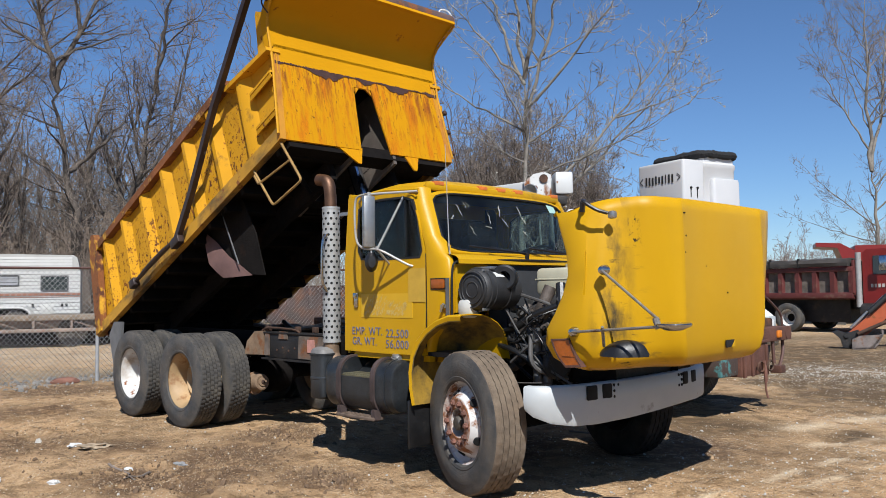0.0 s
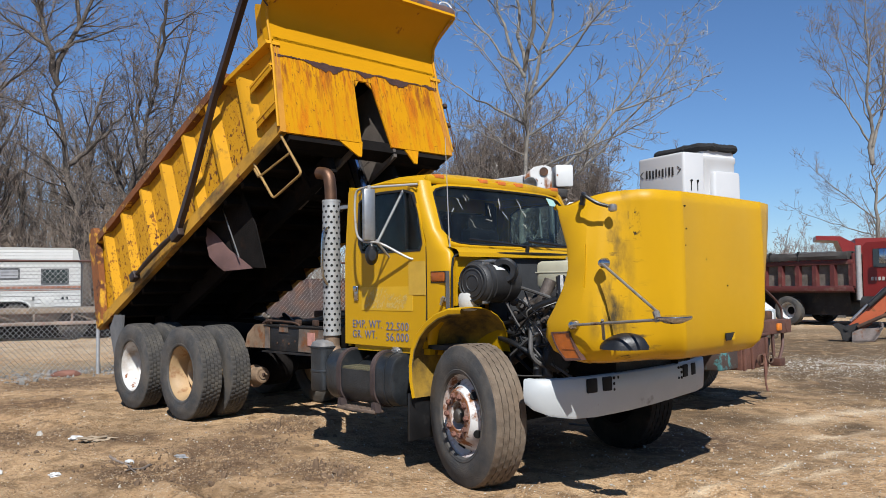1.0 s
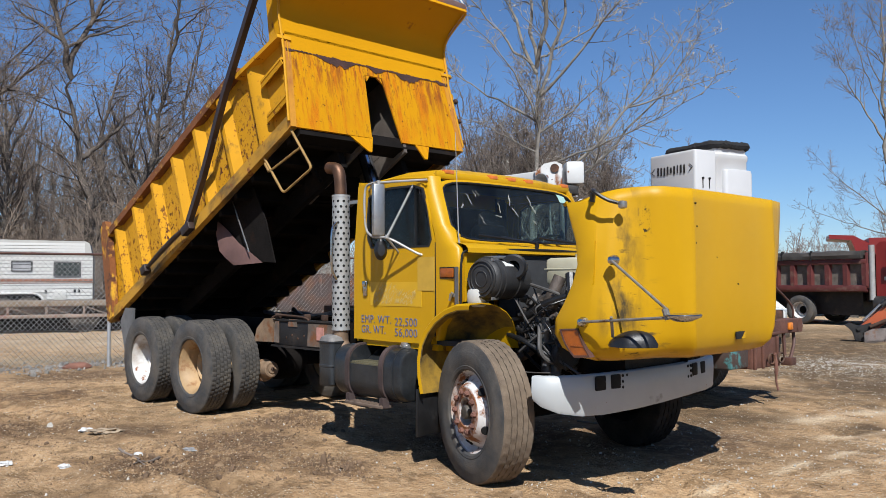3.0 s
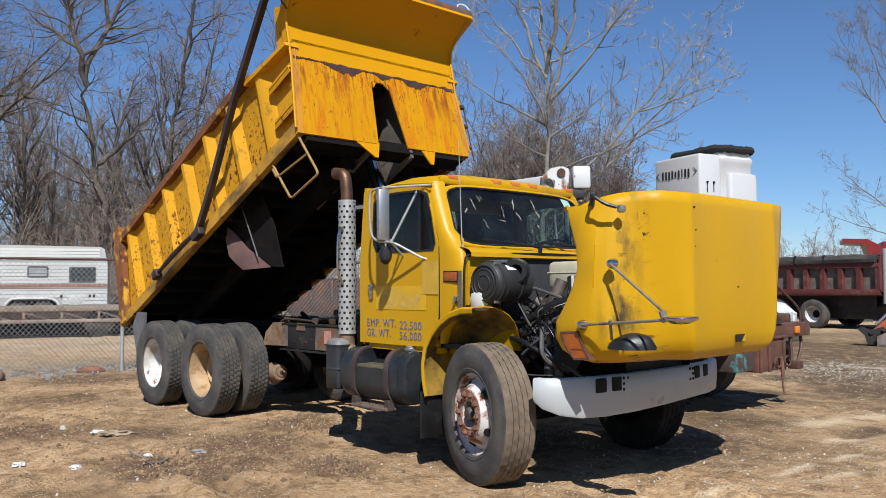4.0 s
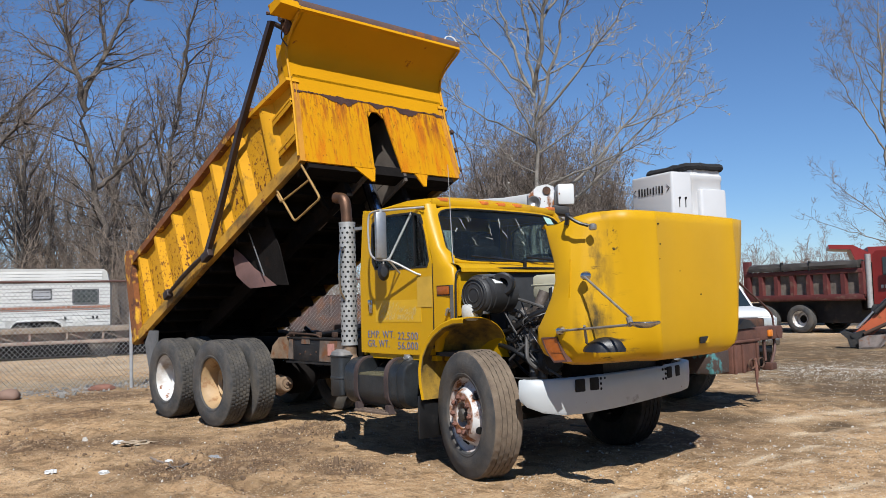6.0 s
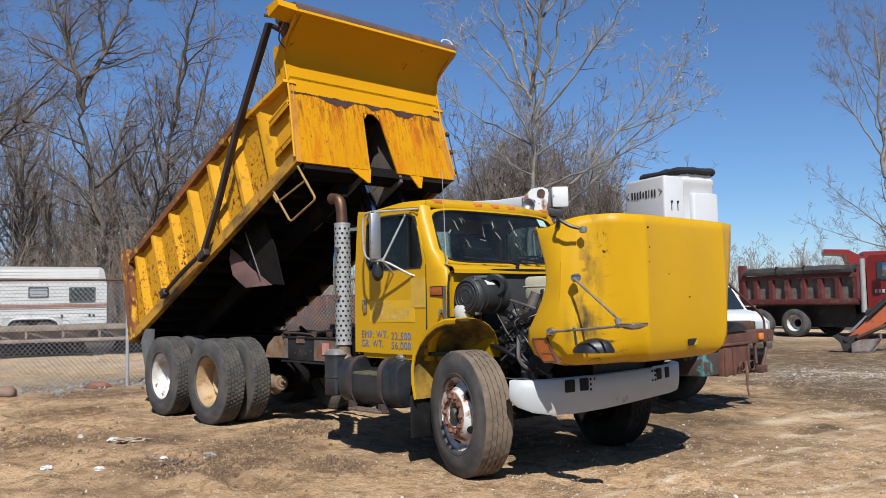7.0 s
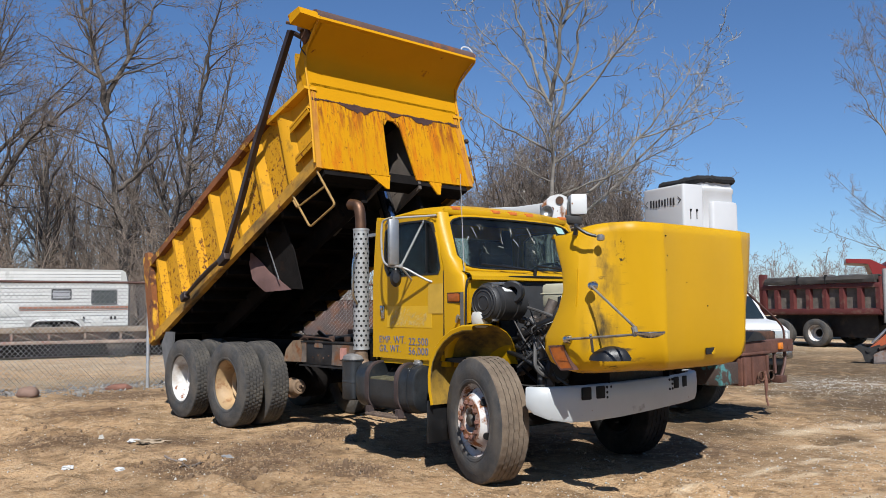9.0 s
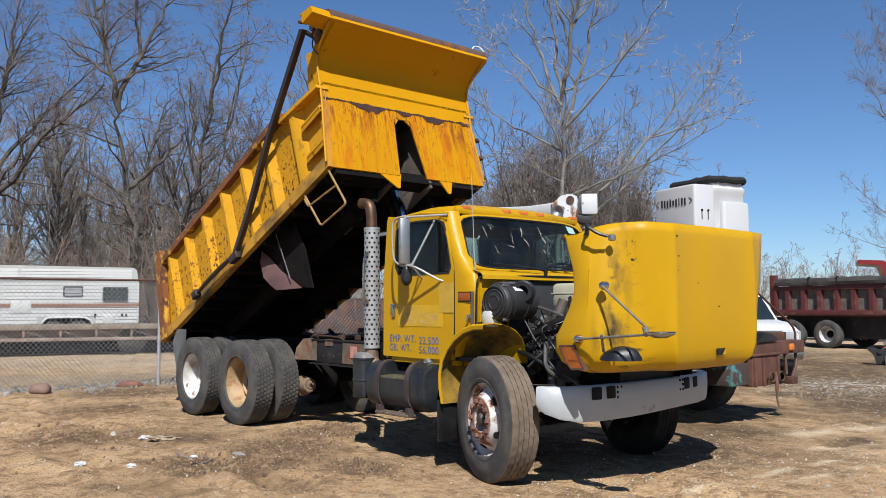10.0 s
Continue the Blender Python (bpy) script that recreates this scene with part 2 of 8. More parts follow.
def bend(pts, n=6, cut=0.4):
    """A rounded way through corner points."""
    pts = [Vector(p) for p in pts]
    out = [pts[0]]
    for a, b, c in zip(pts, pts[1:], pts[2:]):
        s, e = b.lerp(a, cut), b.lerp(c, cut)
        out += [s.lerp(b, k / n).lerp(b.lerp(e, k / n), k / n) for k in range(n + 1)]
    return out + [pts[-1]]


def lathe(bm, prof, m=None, seg=32, wave=None):
    """Turns (radius, along) pairs round the local y axis."""
    m = m or Matrix()
    rings = []
    for k in range(seg):
        a = 2 * math.pi * k / seg
        ring = []
        for i, (r, h) in enumerate(prof):
            dr, dh = wave(i, k) if wave else (0, 0)
            ring.append(m @ Vector(((r + dr) * math.cos(a), h + dh, (r + dr) * math.sin(a))))
        rings.append(ring)
    return loft(bm, rings, False, False, True)


def prism(bm, poly, a, b, axis="y", m=None):
    """A flat outline of two coordinates carried from a to b along the third axis."""
    m = m or Matrix()
    put = {"y": lambda p, h: (p[0], h, p[1]), "x": lambda p, h: (h, p[0], p[1]), "z": lambda p, h: (p[0], p[1], h)}[axis]
    return loft(bm, [[m @ Vector(put(p, a)) for p in poly], [m @ Vector(put(p, b)) for p in poly]], True, True)


def framed(bm, outer, inner, a, b, put):
    """A plate with a hole: two outlines of as many points."""
    rings = [[put(p, a) for p in outer], [put(p, b) for p in outer], [put(p, b) for p in inner], [put(p, a) for p in inner]]
    return loft(bm, rings, True, False, True)


def round_rect(x0, z0, x1, z1, r, n=4):
    pts = []
    for cx, cz, a0 in ((x1 - r, z1 - r, 0), (x0 + r, z1 - r, 90), (x0 + r, z0 + r, 180), (x1 - r, z0 + r, 270)):
        pts += [(cx + r * math.cos(radians(a0 + 90 * k / n)), cz + r * math.sin(radians(a0 + 90 * k / n))) for k in range(n + 1)]
    return pts


def B():
    return bmesh.new()


def writing(text, width, height, material, parent, m, name="lettering", label=""):
    """Flat letters in the built-in font, fitted to a width and a height, facing the local z axis."""
    cu = bpy.data.curves.new(name, "FONT")
    cu.body, cu.extrude, cu.offset, cu.space_character = text, 0.002, 0.0, 1.08
    tmp = new(name, cu)
    me = bpy.data.meshes.new_from_object(tmp.evaluated_get(bpy.context.evaluated_depsgraph_get()))
    bpy.data.objects.remove(tmp)
    co = np.empty(len(me.vertices) * 3, np.float32)
    me.vertices.foreach_get("co", co)
    co = co.reshape(-1, 3)
    lo, hi = co.min(0), co.max(0)
    co[:, 0] = (co[:, 0] - lo[0]) / (hi[0] - lo[0]) * width
    co[:, 1] *= height / 0.73
    me.vertices.foreach_set("co", co.ravel())
    me.materials.clear()
    me.materials.append(material)
    ob = new(name, me)
    ob.parent, ob.matrix_basis = parent, m
    return tagged(ob, label) if label else ob

# ---- ground ----
def axis_steps(lo, hi, fine, reach):
    """Even steps in the middle, growing outwards to the horizon."""
    mid = list(np.arange(lo, hi, fine))
    out, step, a, b = [], fine, lo, hi
    left, right = [], []
    while b < reach:
        step *= 1.22
        a, b = a - step, b + step
        left.append(a)
        right.append(b)
    return np.array(left[::-1] + mid + right)


def value_noise(x, y, seed):
    """Smooth random heights on a unit lattice."""
    def h(i, j):
        n = (i.astype(np.int64) * 374761393 + j.astype(np.int64) * 668265263 + seed * 982451653) & 0xFFFFFFFF
        n = ((n ^ (n >> 13)) * 1274126177) & 0xFFFFFFFF
        return ((n ^ (n >> 16)) & 0xFFFF) / 65535.0
    i, j = np.floor(x), np.floor(y)
    u, v = x - i, y - j
    u, v = u * u * (3 - 2 * u), v * v * (3 - 2 * v)
    return (h(i, j) * (1 - u) + h(i + 1, j) * u) * (1 - v) + (h(i, j + 1) * (1 - u) + h(i + 1, j + 1) * u) * v


def lumps(x, y, seed, octaves=4):
    return sum(value_noise(x * 2 ** k, y * 2 ** k, seed + k) * 0.5 ** k for k in range(octaves)) / 1.875


def smooth(q, a, b):
    u = np.clip((q - a) / (b - a), 0, 1)
    return u * u * (3 - 2 * u)


def ground_height(x, y):
    """Uneven packed soil: broad swells, clods, and wheel ruts ahead of the truck."""
    near = 1 - smooth(np.hypot(x + 1.5, y - 1), 14, 30)
    z = near * 0.07 * (lumps(x * 0.35, y * 0.35, 3) - 0.5)
    clod = smooth(lumps(x * 0.9 + 7, y * 0.9, 21), 0.48, 0.66)
    z = z + near * (0.060 * clod + 0.016) * (lumps(x * 4.0, y * 4.0, 9) - 0.5) * 1.6
    z = z + near * (0.045 * clod + 0.010) * (lumps(x * 9, y * 9, 31, 3) - 0.5)
    along, across = 0.62 * x + 0.78 * y, 0.78 * x - 0.62 * y
    wob = 0.25 * (lumps(along * 0.4, along * 0 + 2.5, 5) - 0.5)
    for c in (2.15, 2.75, 4.0, 4.7):
        q = across + wob - c
        z = z + near * smooth(along, -4.5, -2.5) * (-0.035 * np.exp(-(q / 0.13) ** 2) + 0.018 * np.exp(-((np.abs(q) - 0.24) / 0.09) ** 2))
    for c in (-2.55, -3.4):
        q = y - c + 0.3 * (lumps(x * 0.5, x * 0 + 1.1, 15) - 0.5)
        z = z + near * smooth(x, 1.0, -1.0) * (-0.025 * np.exp(-(q / 0.16) ** 2) + 0.02 * np.exp(-((np.abs(q) - 0.27) / 0.1) ** 2))
    # the crumbled edge of a wheel rut
    for ax, ay, bx, by in ((-1.35, -2.75, -1.15, -2.2), (-1.15, -2.2, -1.05, -1.56), (-1.05, -1.56, -0.84, -1.15)):
        L2 = (bx - ax) ** 2 + (by - ay) ** 2
        q = np.clip(((x - ax) * (bx - ax) + (y - ay) * (by - ay)) / L2, 0, 1)
        d = np.hypot(x - ax - q * (bx - ax), y - ay - q * (by - ay)) + 0.08 * (lumps(x * 5, y * 5, 45) - 0.5)
        z = z + 0.022 * np.exp(-(d / 0.09) ** 2) * (0.4 + 1.2 * lumps(x * 7, y * 7, 47))
    # a low trodden rise beside the frame, behind the cab
    z = z + 0.075 * np.exp(-((x + 2.8) ** 2 / 0.55 + (y + 0.35) ** 2 / 0.40))
    pads = 0
    for wx, wy in ((0, -1.05), (0, 1.05), (-4.27, -0.9), (-4.27, 0.9), (-5.58, -0.9), (-5.58, 0.9)):
        pads = np.maximum(pads, np.exp(-((x - wx) ** 2 + (y - wy) ** 2) / 0.30))
    return z * (1 - pads) - 0.004 * pads - 0.035 * np.exp(-((x - 0.02) ** 2 + (np.abs(y) - 0.98) ** 2) / 0.10)


gx, gy = axis_steps(-12, 5.2, 0.037, 1500), axis_steps(-5.6, 7.5, 0.037, 1500)
X, Y_ = np.meshgrid(gx, gy)
Z = ground_height(X, Y_)
nx, ny = len(gx), len(gy)
ids = np.arange(nx * ny).reshape(ny, nx)
quads = np.stack([ids[:-1, :-1], ids[:-1, 1:], ids[1:, 1:], ids[1:, :-1]], -1).reshape(-1, 4)
me = bpy.data.meshes.new("ground")
me.vertices.add(nx * ny)
me.vertices.foreach_set("co", np.stack([X, Y_, Z], -1).astype(np.float32).ravel())
me.loops.add(quads.size)
me.loops.foreach_set("vertex_index", quads.astype(np.int32).ravel())
me.polygons.add(len(quads))
me.polygons.foreach_set("loop_start", np.arange(0, quads.size, 4, dtype=np.int32))
me.polygons.foreach_set("use_smooth", np.ones(len(quads), bool))
me.update()
# where gravel, damp soil and dry grass lie
fence_side = -0.755 * X + 0.656 * Y_
gravel = smooth(fence_side, 10.5, 13.5) * smooth(X, -4, -7)
yard = smooth(lumps(X * 0.22 + 3, Y_ * 0.22, 41), 0.42, 0.62) * smooth(Y_, 0.5, 3.5) + smooth(0.78 * X - 0.62 * Y_, 1.2, 2.6) * 0.75 * smooth(lumps(X * 0.8, Y_ * 0.8, 77), 0.25, 0.6)
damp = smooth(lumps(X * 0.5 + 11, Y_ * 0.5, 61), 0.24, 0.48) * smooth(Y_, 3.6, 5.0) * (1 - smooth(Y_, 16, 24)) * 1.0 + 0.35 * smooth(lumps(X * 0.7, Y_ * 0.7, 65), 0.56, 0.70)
# churned soil; the last three spots put the truck's shade into the colour
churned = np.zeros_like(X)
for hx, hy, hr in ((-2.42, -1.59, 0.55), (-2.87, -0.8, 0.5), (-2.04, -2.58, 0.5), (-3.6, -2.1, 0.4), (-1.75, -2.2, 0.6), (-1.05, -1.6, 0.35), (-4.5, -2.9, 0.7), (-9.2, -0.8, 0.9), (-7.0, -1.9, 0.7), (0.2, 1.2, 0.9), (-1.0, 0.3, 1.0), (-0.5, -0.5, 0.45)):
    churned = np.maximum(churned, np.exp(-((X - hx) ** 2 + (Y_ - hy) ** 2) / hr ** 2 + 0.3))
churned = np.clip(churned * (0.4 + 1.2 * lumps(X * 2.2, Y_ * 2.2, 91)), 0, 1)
grass = np.exp(-((fence_side - 8.9) / 1.0) ** 2) * smooth(X, -6, -8)
# pale dusty wheel tracks ahead of the truck
track = np.zeros_like(X)
wander, worn = 0.06 * (lumps(X * 2.5, Y_ * 2.5, 51) - 0.5), smooth(lumps(X * 3, Y_ * 3, 57), 0.25, 0.55)
for ax, ay, bx, by, w in ((1.41, -0.04, 1.59, 1.86, 0.03), (1.30, -0.9, 1.41, -0.04, 0.02), (1.68, 0.38, 2.01, 2.02, 0.03), (0.74, 2.97, 1.13, 4.62, 0.14), (1.2, 2.2, 1.7, 3.6, 0.05), (2.1, -0.9, 2.9, 2.2, 0.04), (-0.6, -3.4, 1.2, -1.4, 0.05)):
    dx, dy = bx - ax, by - ay
    L2 = dx * dx + dy * dy
    q = np.clip(((X - ax) * dx + (Y_ - ay) * dy) / L2, 0, 1)
    d = np.hypot(X - ax - q * dx, Y_ - ay - q * dy) + wander
    track = np.maximum(track, np.exp(-(d / (w + 0.02)) ** 2) * worn)
# two more dark spots: ahead of the truck and off its far front
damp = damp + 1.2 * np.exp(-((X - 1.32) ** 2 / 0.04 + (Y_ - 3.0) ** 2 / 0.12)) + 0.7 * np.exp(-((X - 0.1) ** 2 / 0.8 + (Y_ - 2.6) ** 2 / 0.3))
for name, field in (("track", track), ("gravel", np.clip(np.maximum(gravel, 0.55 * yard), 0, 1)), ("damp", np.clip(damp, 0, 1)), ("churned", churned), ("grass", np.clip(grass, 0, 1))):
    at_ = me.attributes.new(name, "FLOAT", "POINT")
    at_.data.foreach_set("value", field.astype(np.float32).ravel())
soil = bpy.data.materials.new("dry_soil")
soil.use_nodes = True
nt = soil.node_tree
bs = nt.nodes["Principled BSDF"]
co = nt.nodes.new("ShaderNodeTexCoord").outputs["Object"]
def field(name):
    n = nt.nodes.new("ShaderNodeAttribute")
    n.attribute_name = name
    return n.outputs["Fac"]
col = blend(nt, ramp(nt, noise_at(nt, co, 0.9, 6), 0.35, 0.65), (0.437, 0.270, 0.134), (0.589, 0.385, 0.204))
col = blend(nt, ramp(nt, noise_at(nt, co, 9, 8, 0.7), 0.42, 0.72), col, (0.696, 0.485, 0.280))
col = blend(nt, times(nt, ramp(nt, noise_at(nt, co, 4, 8, 0.7, ONE, (4, 2, 0)), 0.49, 0.60), 0.72), col, (0.193, 0.119, 0.060))
col = blend(nt, times(nt, ramp(nt, noise_at(nt, co, 1.3, 7, 0.7, (0.6, 1.6, 1), (2, 5, 0)), 0.52, 0.66), 0.5), col, (0.232, 0.142, 0.072))
# dark churned soil, and the painted shade under the truck
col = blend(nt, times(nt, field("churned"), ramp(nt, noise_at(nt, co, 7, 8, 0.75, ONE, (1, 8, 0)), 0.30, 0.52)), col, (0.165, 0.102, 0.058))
stones = nt.nodes.new("ShaderNodeTexVoronoi")
stones.inputs["Scale"].default_value = 30
nt.links.new(co, stones.inputs["Vector"])
hue = nt.nodes.new("ShaderNodeSeparateColor")
nt.links.new(stones.outputs["Color"], hue.inputs[0])
pebble = times(nt, ramp(nt, stones.outputs["Distance"], 0.55, 0.35), ramp(nt, hue.outputs[0], 0.55, 0.62))
patchy = ramp(nt, noise_at(nt, co, 1.7, 6, 0.6, ONE, (2, 7, 0)), 0.42, 0.60)
col = blend(nt, times(nt, times(nt, field("gravel"), patchy), 0.7), col, (0.638, 0.485, 0.316))
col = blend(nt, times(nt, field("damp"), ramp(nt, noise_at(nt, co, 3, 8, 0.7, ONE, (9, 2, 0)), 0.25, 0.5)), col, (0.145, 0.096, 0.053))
col = blend(nt, times(nt, times(nt, field("gravel"), pebble), 0.8), col, (0.599, 0.532, 0.416))
col = blend(nt, times(nt, field("grass"), ramp(nt, noise_at(nt, co, 14, 8, 0.7), 0.38, 0.6)), col, (0.290, 0.248, 0.172))
col = blend(nt, times(nt, field("track"), 0.7), col, (0.828, 0.651, 0.432))
# crumbs of damp soil and pale chips, finer than the gravel
col = blend(nt, times(nt, ramp(nt, noise_at(nt, co, 48, 6, 0.7, ONE, (5, 5, 0)), 0.58, 0.64), 0.35), col, (0.165, 0.101, 0.052))
chips = nt.nodes.new("ShaderNodeTexVoronoi")
chips.inputs["Scale"].default_value = 75
nt.links.new(co, chips.inputs["Vector"])
chip_hue = nt.nodes.new("ShaderNodeSeparateColor")
nt.links.new(chips.outputs["Color"], chip_hue.inputs[0])
chip = times(nt, ramp(nt, chips.outputs["Distance"], 0.50, 0.36), ramp(nt, chip_hue.outputs[0], 0.80, 0.82))
col = blend(nt, times(nt, chip, ramp(nt, noise_at(nt, co, 2.3, 5, 0.6, ONE, (7, 1, 0)), 0.45, 0.62)), col, (0.715, 0.623, 0.464))
nt.links.new(col, bs.inputs["Base Color"])
bs.inputs["Roughness"].default_value, bs.inputs["Specular IOR Level"].default_value = 0.95, 0.15
hn = nt.nodes.new("ShaderNodeMath")
hn.operation = "ADD"
nt.links.new(noise_at(nt, co, 22, 9, 0.72), hn.inputs[0])
nt.links.new(times(nt, ramp(nt, stones.outputs["Distance"], 0.6, 0.1), 0.35), hn.inputs[1])
bn = nt.nodes.new("ShaderNodeBump")
bn.inputs["Strength"].default_value, bn.inputs["Distance"].default_value = 0.7, 0.045
nt.links.new(hn.outputs[0], bn.inputs["Height"])
nt.links.new(bn.outputs[0], bs.inputs["Normal"])
me.materials.append(soil)
tagged(new("ground", me), "rutted dry brown soil with gravel patches", "ground", "", "structure")

# ---- the yellow dump truck: x ahead, y to its left, front axle at x = 0 ----
TILT_UP = 24.6
truck = thing("dump_truck", "yellow tandem-axle dump truck with raised rusty bed and hood tilted forward", "truck")


# wheels
def tyre_mesh(R, w, lugs):
    """A tyre turned round y; the tread blocks take the second material."""
    seg = 180 if lugs else 120
    h = w / 2
    side_ = [(R * 0.575, h * 0.80), (R * 0.60, h * 0.93), (R * 0.64, h * 0.965), (R * 0.65, h * 0.945), (R * 0.72, h * 1.0), (R * 0.84, h * 0.99), (R * 0.85, h * 0.97), (R * 0.93, h * 0.92), (R * 0.975, h * 0.86)]
    blocks = [(0.80, 0.50), (0.45, 0.19), (0.14, -0.14), (-0.19, -0.45), (-0.50, -0.80)]
    tread = []
    for k, (a, b) in enumerate(blocks):
        if k:
            tread += [(R - 0.013, h * (blocks[k - 1][1] - 0.008)), (R - 0.013, h * (a + 0.008))]
        tread += [(R - 0.004 * abs(a), h * a), (R - 0.004 * abs(b), h * b)]
    full = side_ + tread + [(r, -y) for r, y in side_[::-1]]
    n, a0 = len(full), len(side_)

    def wave(i, k):
        if i < a0 - 1 or i > n - a0:
            return (0, 0)
        if i == a0 - 1 or i == n - a0:
            return (-0.008 if lugs and k % 3 == 0 else 0, 0)
        row = (i - a0) // 4
        deep = (R - full[i][0]) > 0.01
        if lugs:
            return (-0.006 if (k + row) % 3 == 0 and not deep else 0, 0)
        return (-0.006 if (k + row) % 3 == 0 and not deep else 0, 0.002 * (1 if k % 2 else -1))

    bm = lathe(B(), full, None, seg, wave)
    for f in bm.faces:
        c = f.calc_center_median()
        if math.hypot(c.x, c.z) > R * 0.962:
            f.material_index = 1
    return bm


def rim_mesh(R, dish):
    """A steel disc wheel, its outer face towards -y; dish: how far the disc lies behind the lip."""
    h = 0.105
    prof = [(R + 0.012, -h - 0.012), (R + 0.016, -h), (R - 0.004, -h + 0.012), (R - 0.03, -h + 0.05), (R - 0.045, -h + 0.07), (R - 0.06, -h + dish), (R - 0.11, -h + dish - 0.03),
            (R - 0.135, -h + dish - 0.045), (R * 0.5, -h + dish - 0.03), (R * 0.44, -h + dish)]
    bm = lathe(B(), prof, None, 48)
    back = [(R - 0.045, -h + 0.072), (R - 0.045, h - 0.05), (R + 0.014, h)]
    return lathe(bm, back, None, 48)


def steer_rim_mesh(R):
    """A front disc wheel, bulging outwards to the nut flange, with a bore for the hub."""
    h = 0.105
    prof = [(R + 0.012, -h - 0.012), (R + 0.016, -h), (R - 0.004, -h + 0.010), (R - 0.022, -h + 0.045), (R - 0.03, -h + 0.06), (R - 0.042, -h + 0.052), (R - 0.070, -h + 0.015), (R - 0.095, -h - 0.025), (R - 0.112, -h - 0.040), (0.115, -h - 0.042), (0.105, -h - 0.036), (0.105, 0.02)]
    bm = lathe(B(), prof, None, 56)
    return lathe(bm, [(R - 0.03, -h + 0.062), (R - 0.045, h - 0.05), (R + 0.014, h)], None, 56)


def wheel(x, y, z, R, w, turn, disc, tread, dish, face, label, nuts=False, lugs=True, wall_=None):
    hub_ = part("wheel", steer_rim_mesh(0.30) if nuts else rim_mesh(0.30, dish), disc, truck, label)
    hub_.matrix_basis = pose(x, y, z, 0, 0, turn + (0 if face < 0 else 180))
    tyre = part("tyre", tyre_mesh(R, w, lugs), wall_ or rubber, hub_, "dusty worn black tyre", 0.5)
    tyre.data.materials.append(tread)
    if nuts:
        part("hub", lathe(B(), [(0.0, -0.165), (0.042, -0.163), (0.052, -0.152), (0.056, -0.09), (0.062, -0.06), (0.064, 0.0), (0.104, 0.012)], None, 28), surface("oily_grey_hub", (0.13, 0.115, 0.095), 0.45, 0.3, 0.5, 9, 0.2), hub_, "oily grey axle hub")
        part("nut_flange", lathe(B(), [(0.107, -0.146), (0.110, -0.152), (0.178, -0.1505), (0.186, -0.141)], None, 40), surface("rusted_pale_flange", (0.48, 0.33, 0.26), 0.8, 0, 0.35, 14, 0.2, 70, layers=[(RUST, 0.45, 0.58, 14, ONE, 0.9)]), hub_)
        for k in range(10):
            a = 2 * math.pi * k / 10
            c = Vector((0.147 * math.cos(a), -0.142, 0.147 * math.sin(a)))
            bm = add_cyl(B(), c, c + Vector((0, -0.032, 0)), 0.025, 0.021, 6)
            add_cyl(bm, c + Vector((0, -0.03, 0)), c + Vector((0, -0.040, 0)), 0.013, 0.011, 8)
            part("wheel_nut", bm, nut_rust, hub_)
        for k in range(5):
            a = 2 * math.pi * (k + 0.62) / 5
            c = Vector((0.224 * math.cos(a), -0.092, 0.224 * math.sin(a)))
            w = Vector((1.0 * math.cos(a), -0.75, 1.0 * math.sin(a))).normalized()
            part("hand_hole", add_cyl(B(), c - w * 0.012, c + w * 0.0185, 0.031, None, 18), hole_black, hub_)
    return hub_


nut_rust = surface("rusty_nuts", (0.22, 0.10, 0.07), 0.85, 0.1, 0.4, 20, 0.3, 70)
STEER = -17
wheel(0.02, -0.98, 0.485, 0.527, 0.285, STEER, rim_white, tread_rubber, 0.075, -1, "white front wheel with rusty hub", True, False)
# far front wheel: darker tyre and disc colours hold the shade it stands in
shaded_rubber = surface("shaded_black_rubber", (0.020, 0.019, 0.018), 0.85, 0, 0.4, 7, 0.25, 90, spec=0.2, layers=[((0.06, 0.05, 0.04), 0.52, 0.8, 3, ONE, 0.95)])
wheel(0.02, 0.98, 0.485, 0.527, 0.285, STEER, under_steel, shaded_rubber, 0.075, 1, "front wheel of the far side, its shade put into near-black colours", False, False, shaded_rubber)
for x, disc, name in ((-4.27, rim_tan, "dual wheel with rusty tan rim"), (-5.58, rim_bare, "dual wheel with white rim")):
    wheel(x, -1.085, 0.515, 0.52, 0.27, 0, disc, lug_rubber, 0.20, -1, name)
    wheel(x, -0.735, 0.515, 0.52, 0.27, 0, disc, lug_rubber, 0.03, -1, "inner dual wheel")
    wheel(x, 1.085, 0.515, 0.52, 0.27, 0, disc, lug_rubber, 0.20, 1, "dual wheel of the far side")
    wheel(x, 0.735, 0.515, 0.52, 0.27, 0, disc, lug_rubber, 0.03, 1, "inner dual wheel")

# chassis
for s in (-1, 1):
    bm = B()
    add_box(bm, (-2.75, s * 0.43, 0.90), (7.3, 0.012, 0.27), None, 0.004)
    add_box(bm, (-2.75, s * 0.395, 1.03), (7.3, 0.08, 0.012))
    add_box(bm, (-2.75, s * 0.395, 0.77), (7.3, 0.08, 0.012))
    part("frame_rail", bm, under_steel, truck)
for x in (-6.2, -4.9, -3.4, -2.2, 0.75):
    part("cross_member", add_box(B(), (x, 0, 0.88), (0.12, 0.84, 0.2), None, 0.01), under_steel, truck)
for x in (-4.27, -5.58):
    bm = add_cyl(B(), (x, -0.95, 0.515), (x, 0.95, 0.515), 0.085)
    add_tube(bm, [(x, -0.3, 0.515), (x, -0.12, 0.515), (x, 0.12, 0.515), (x, 0.3, 0.515)], [0.09, 0.23, 0.23, 0.09], 20)
    part("rear_axle", bm, under_steel, truck)
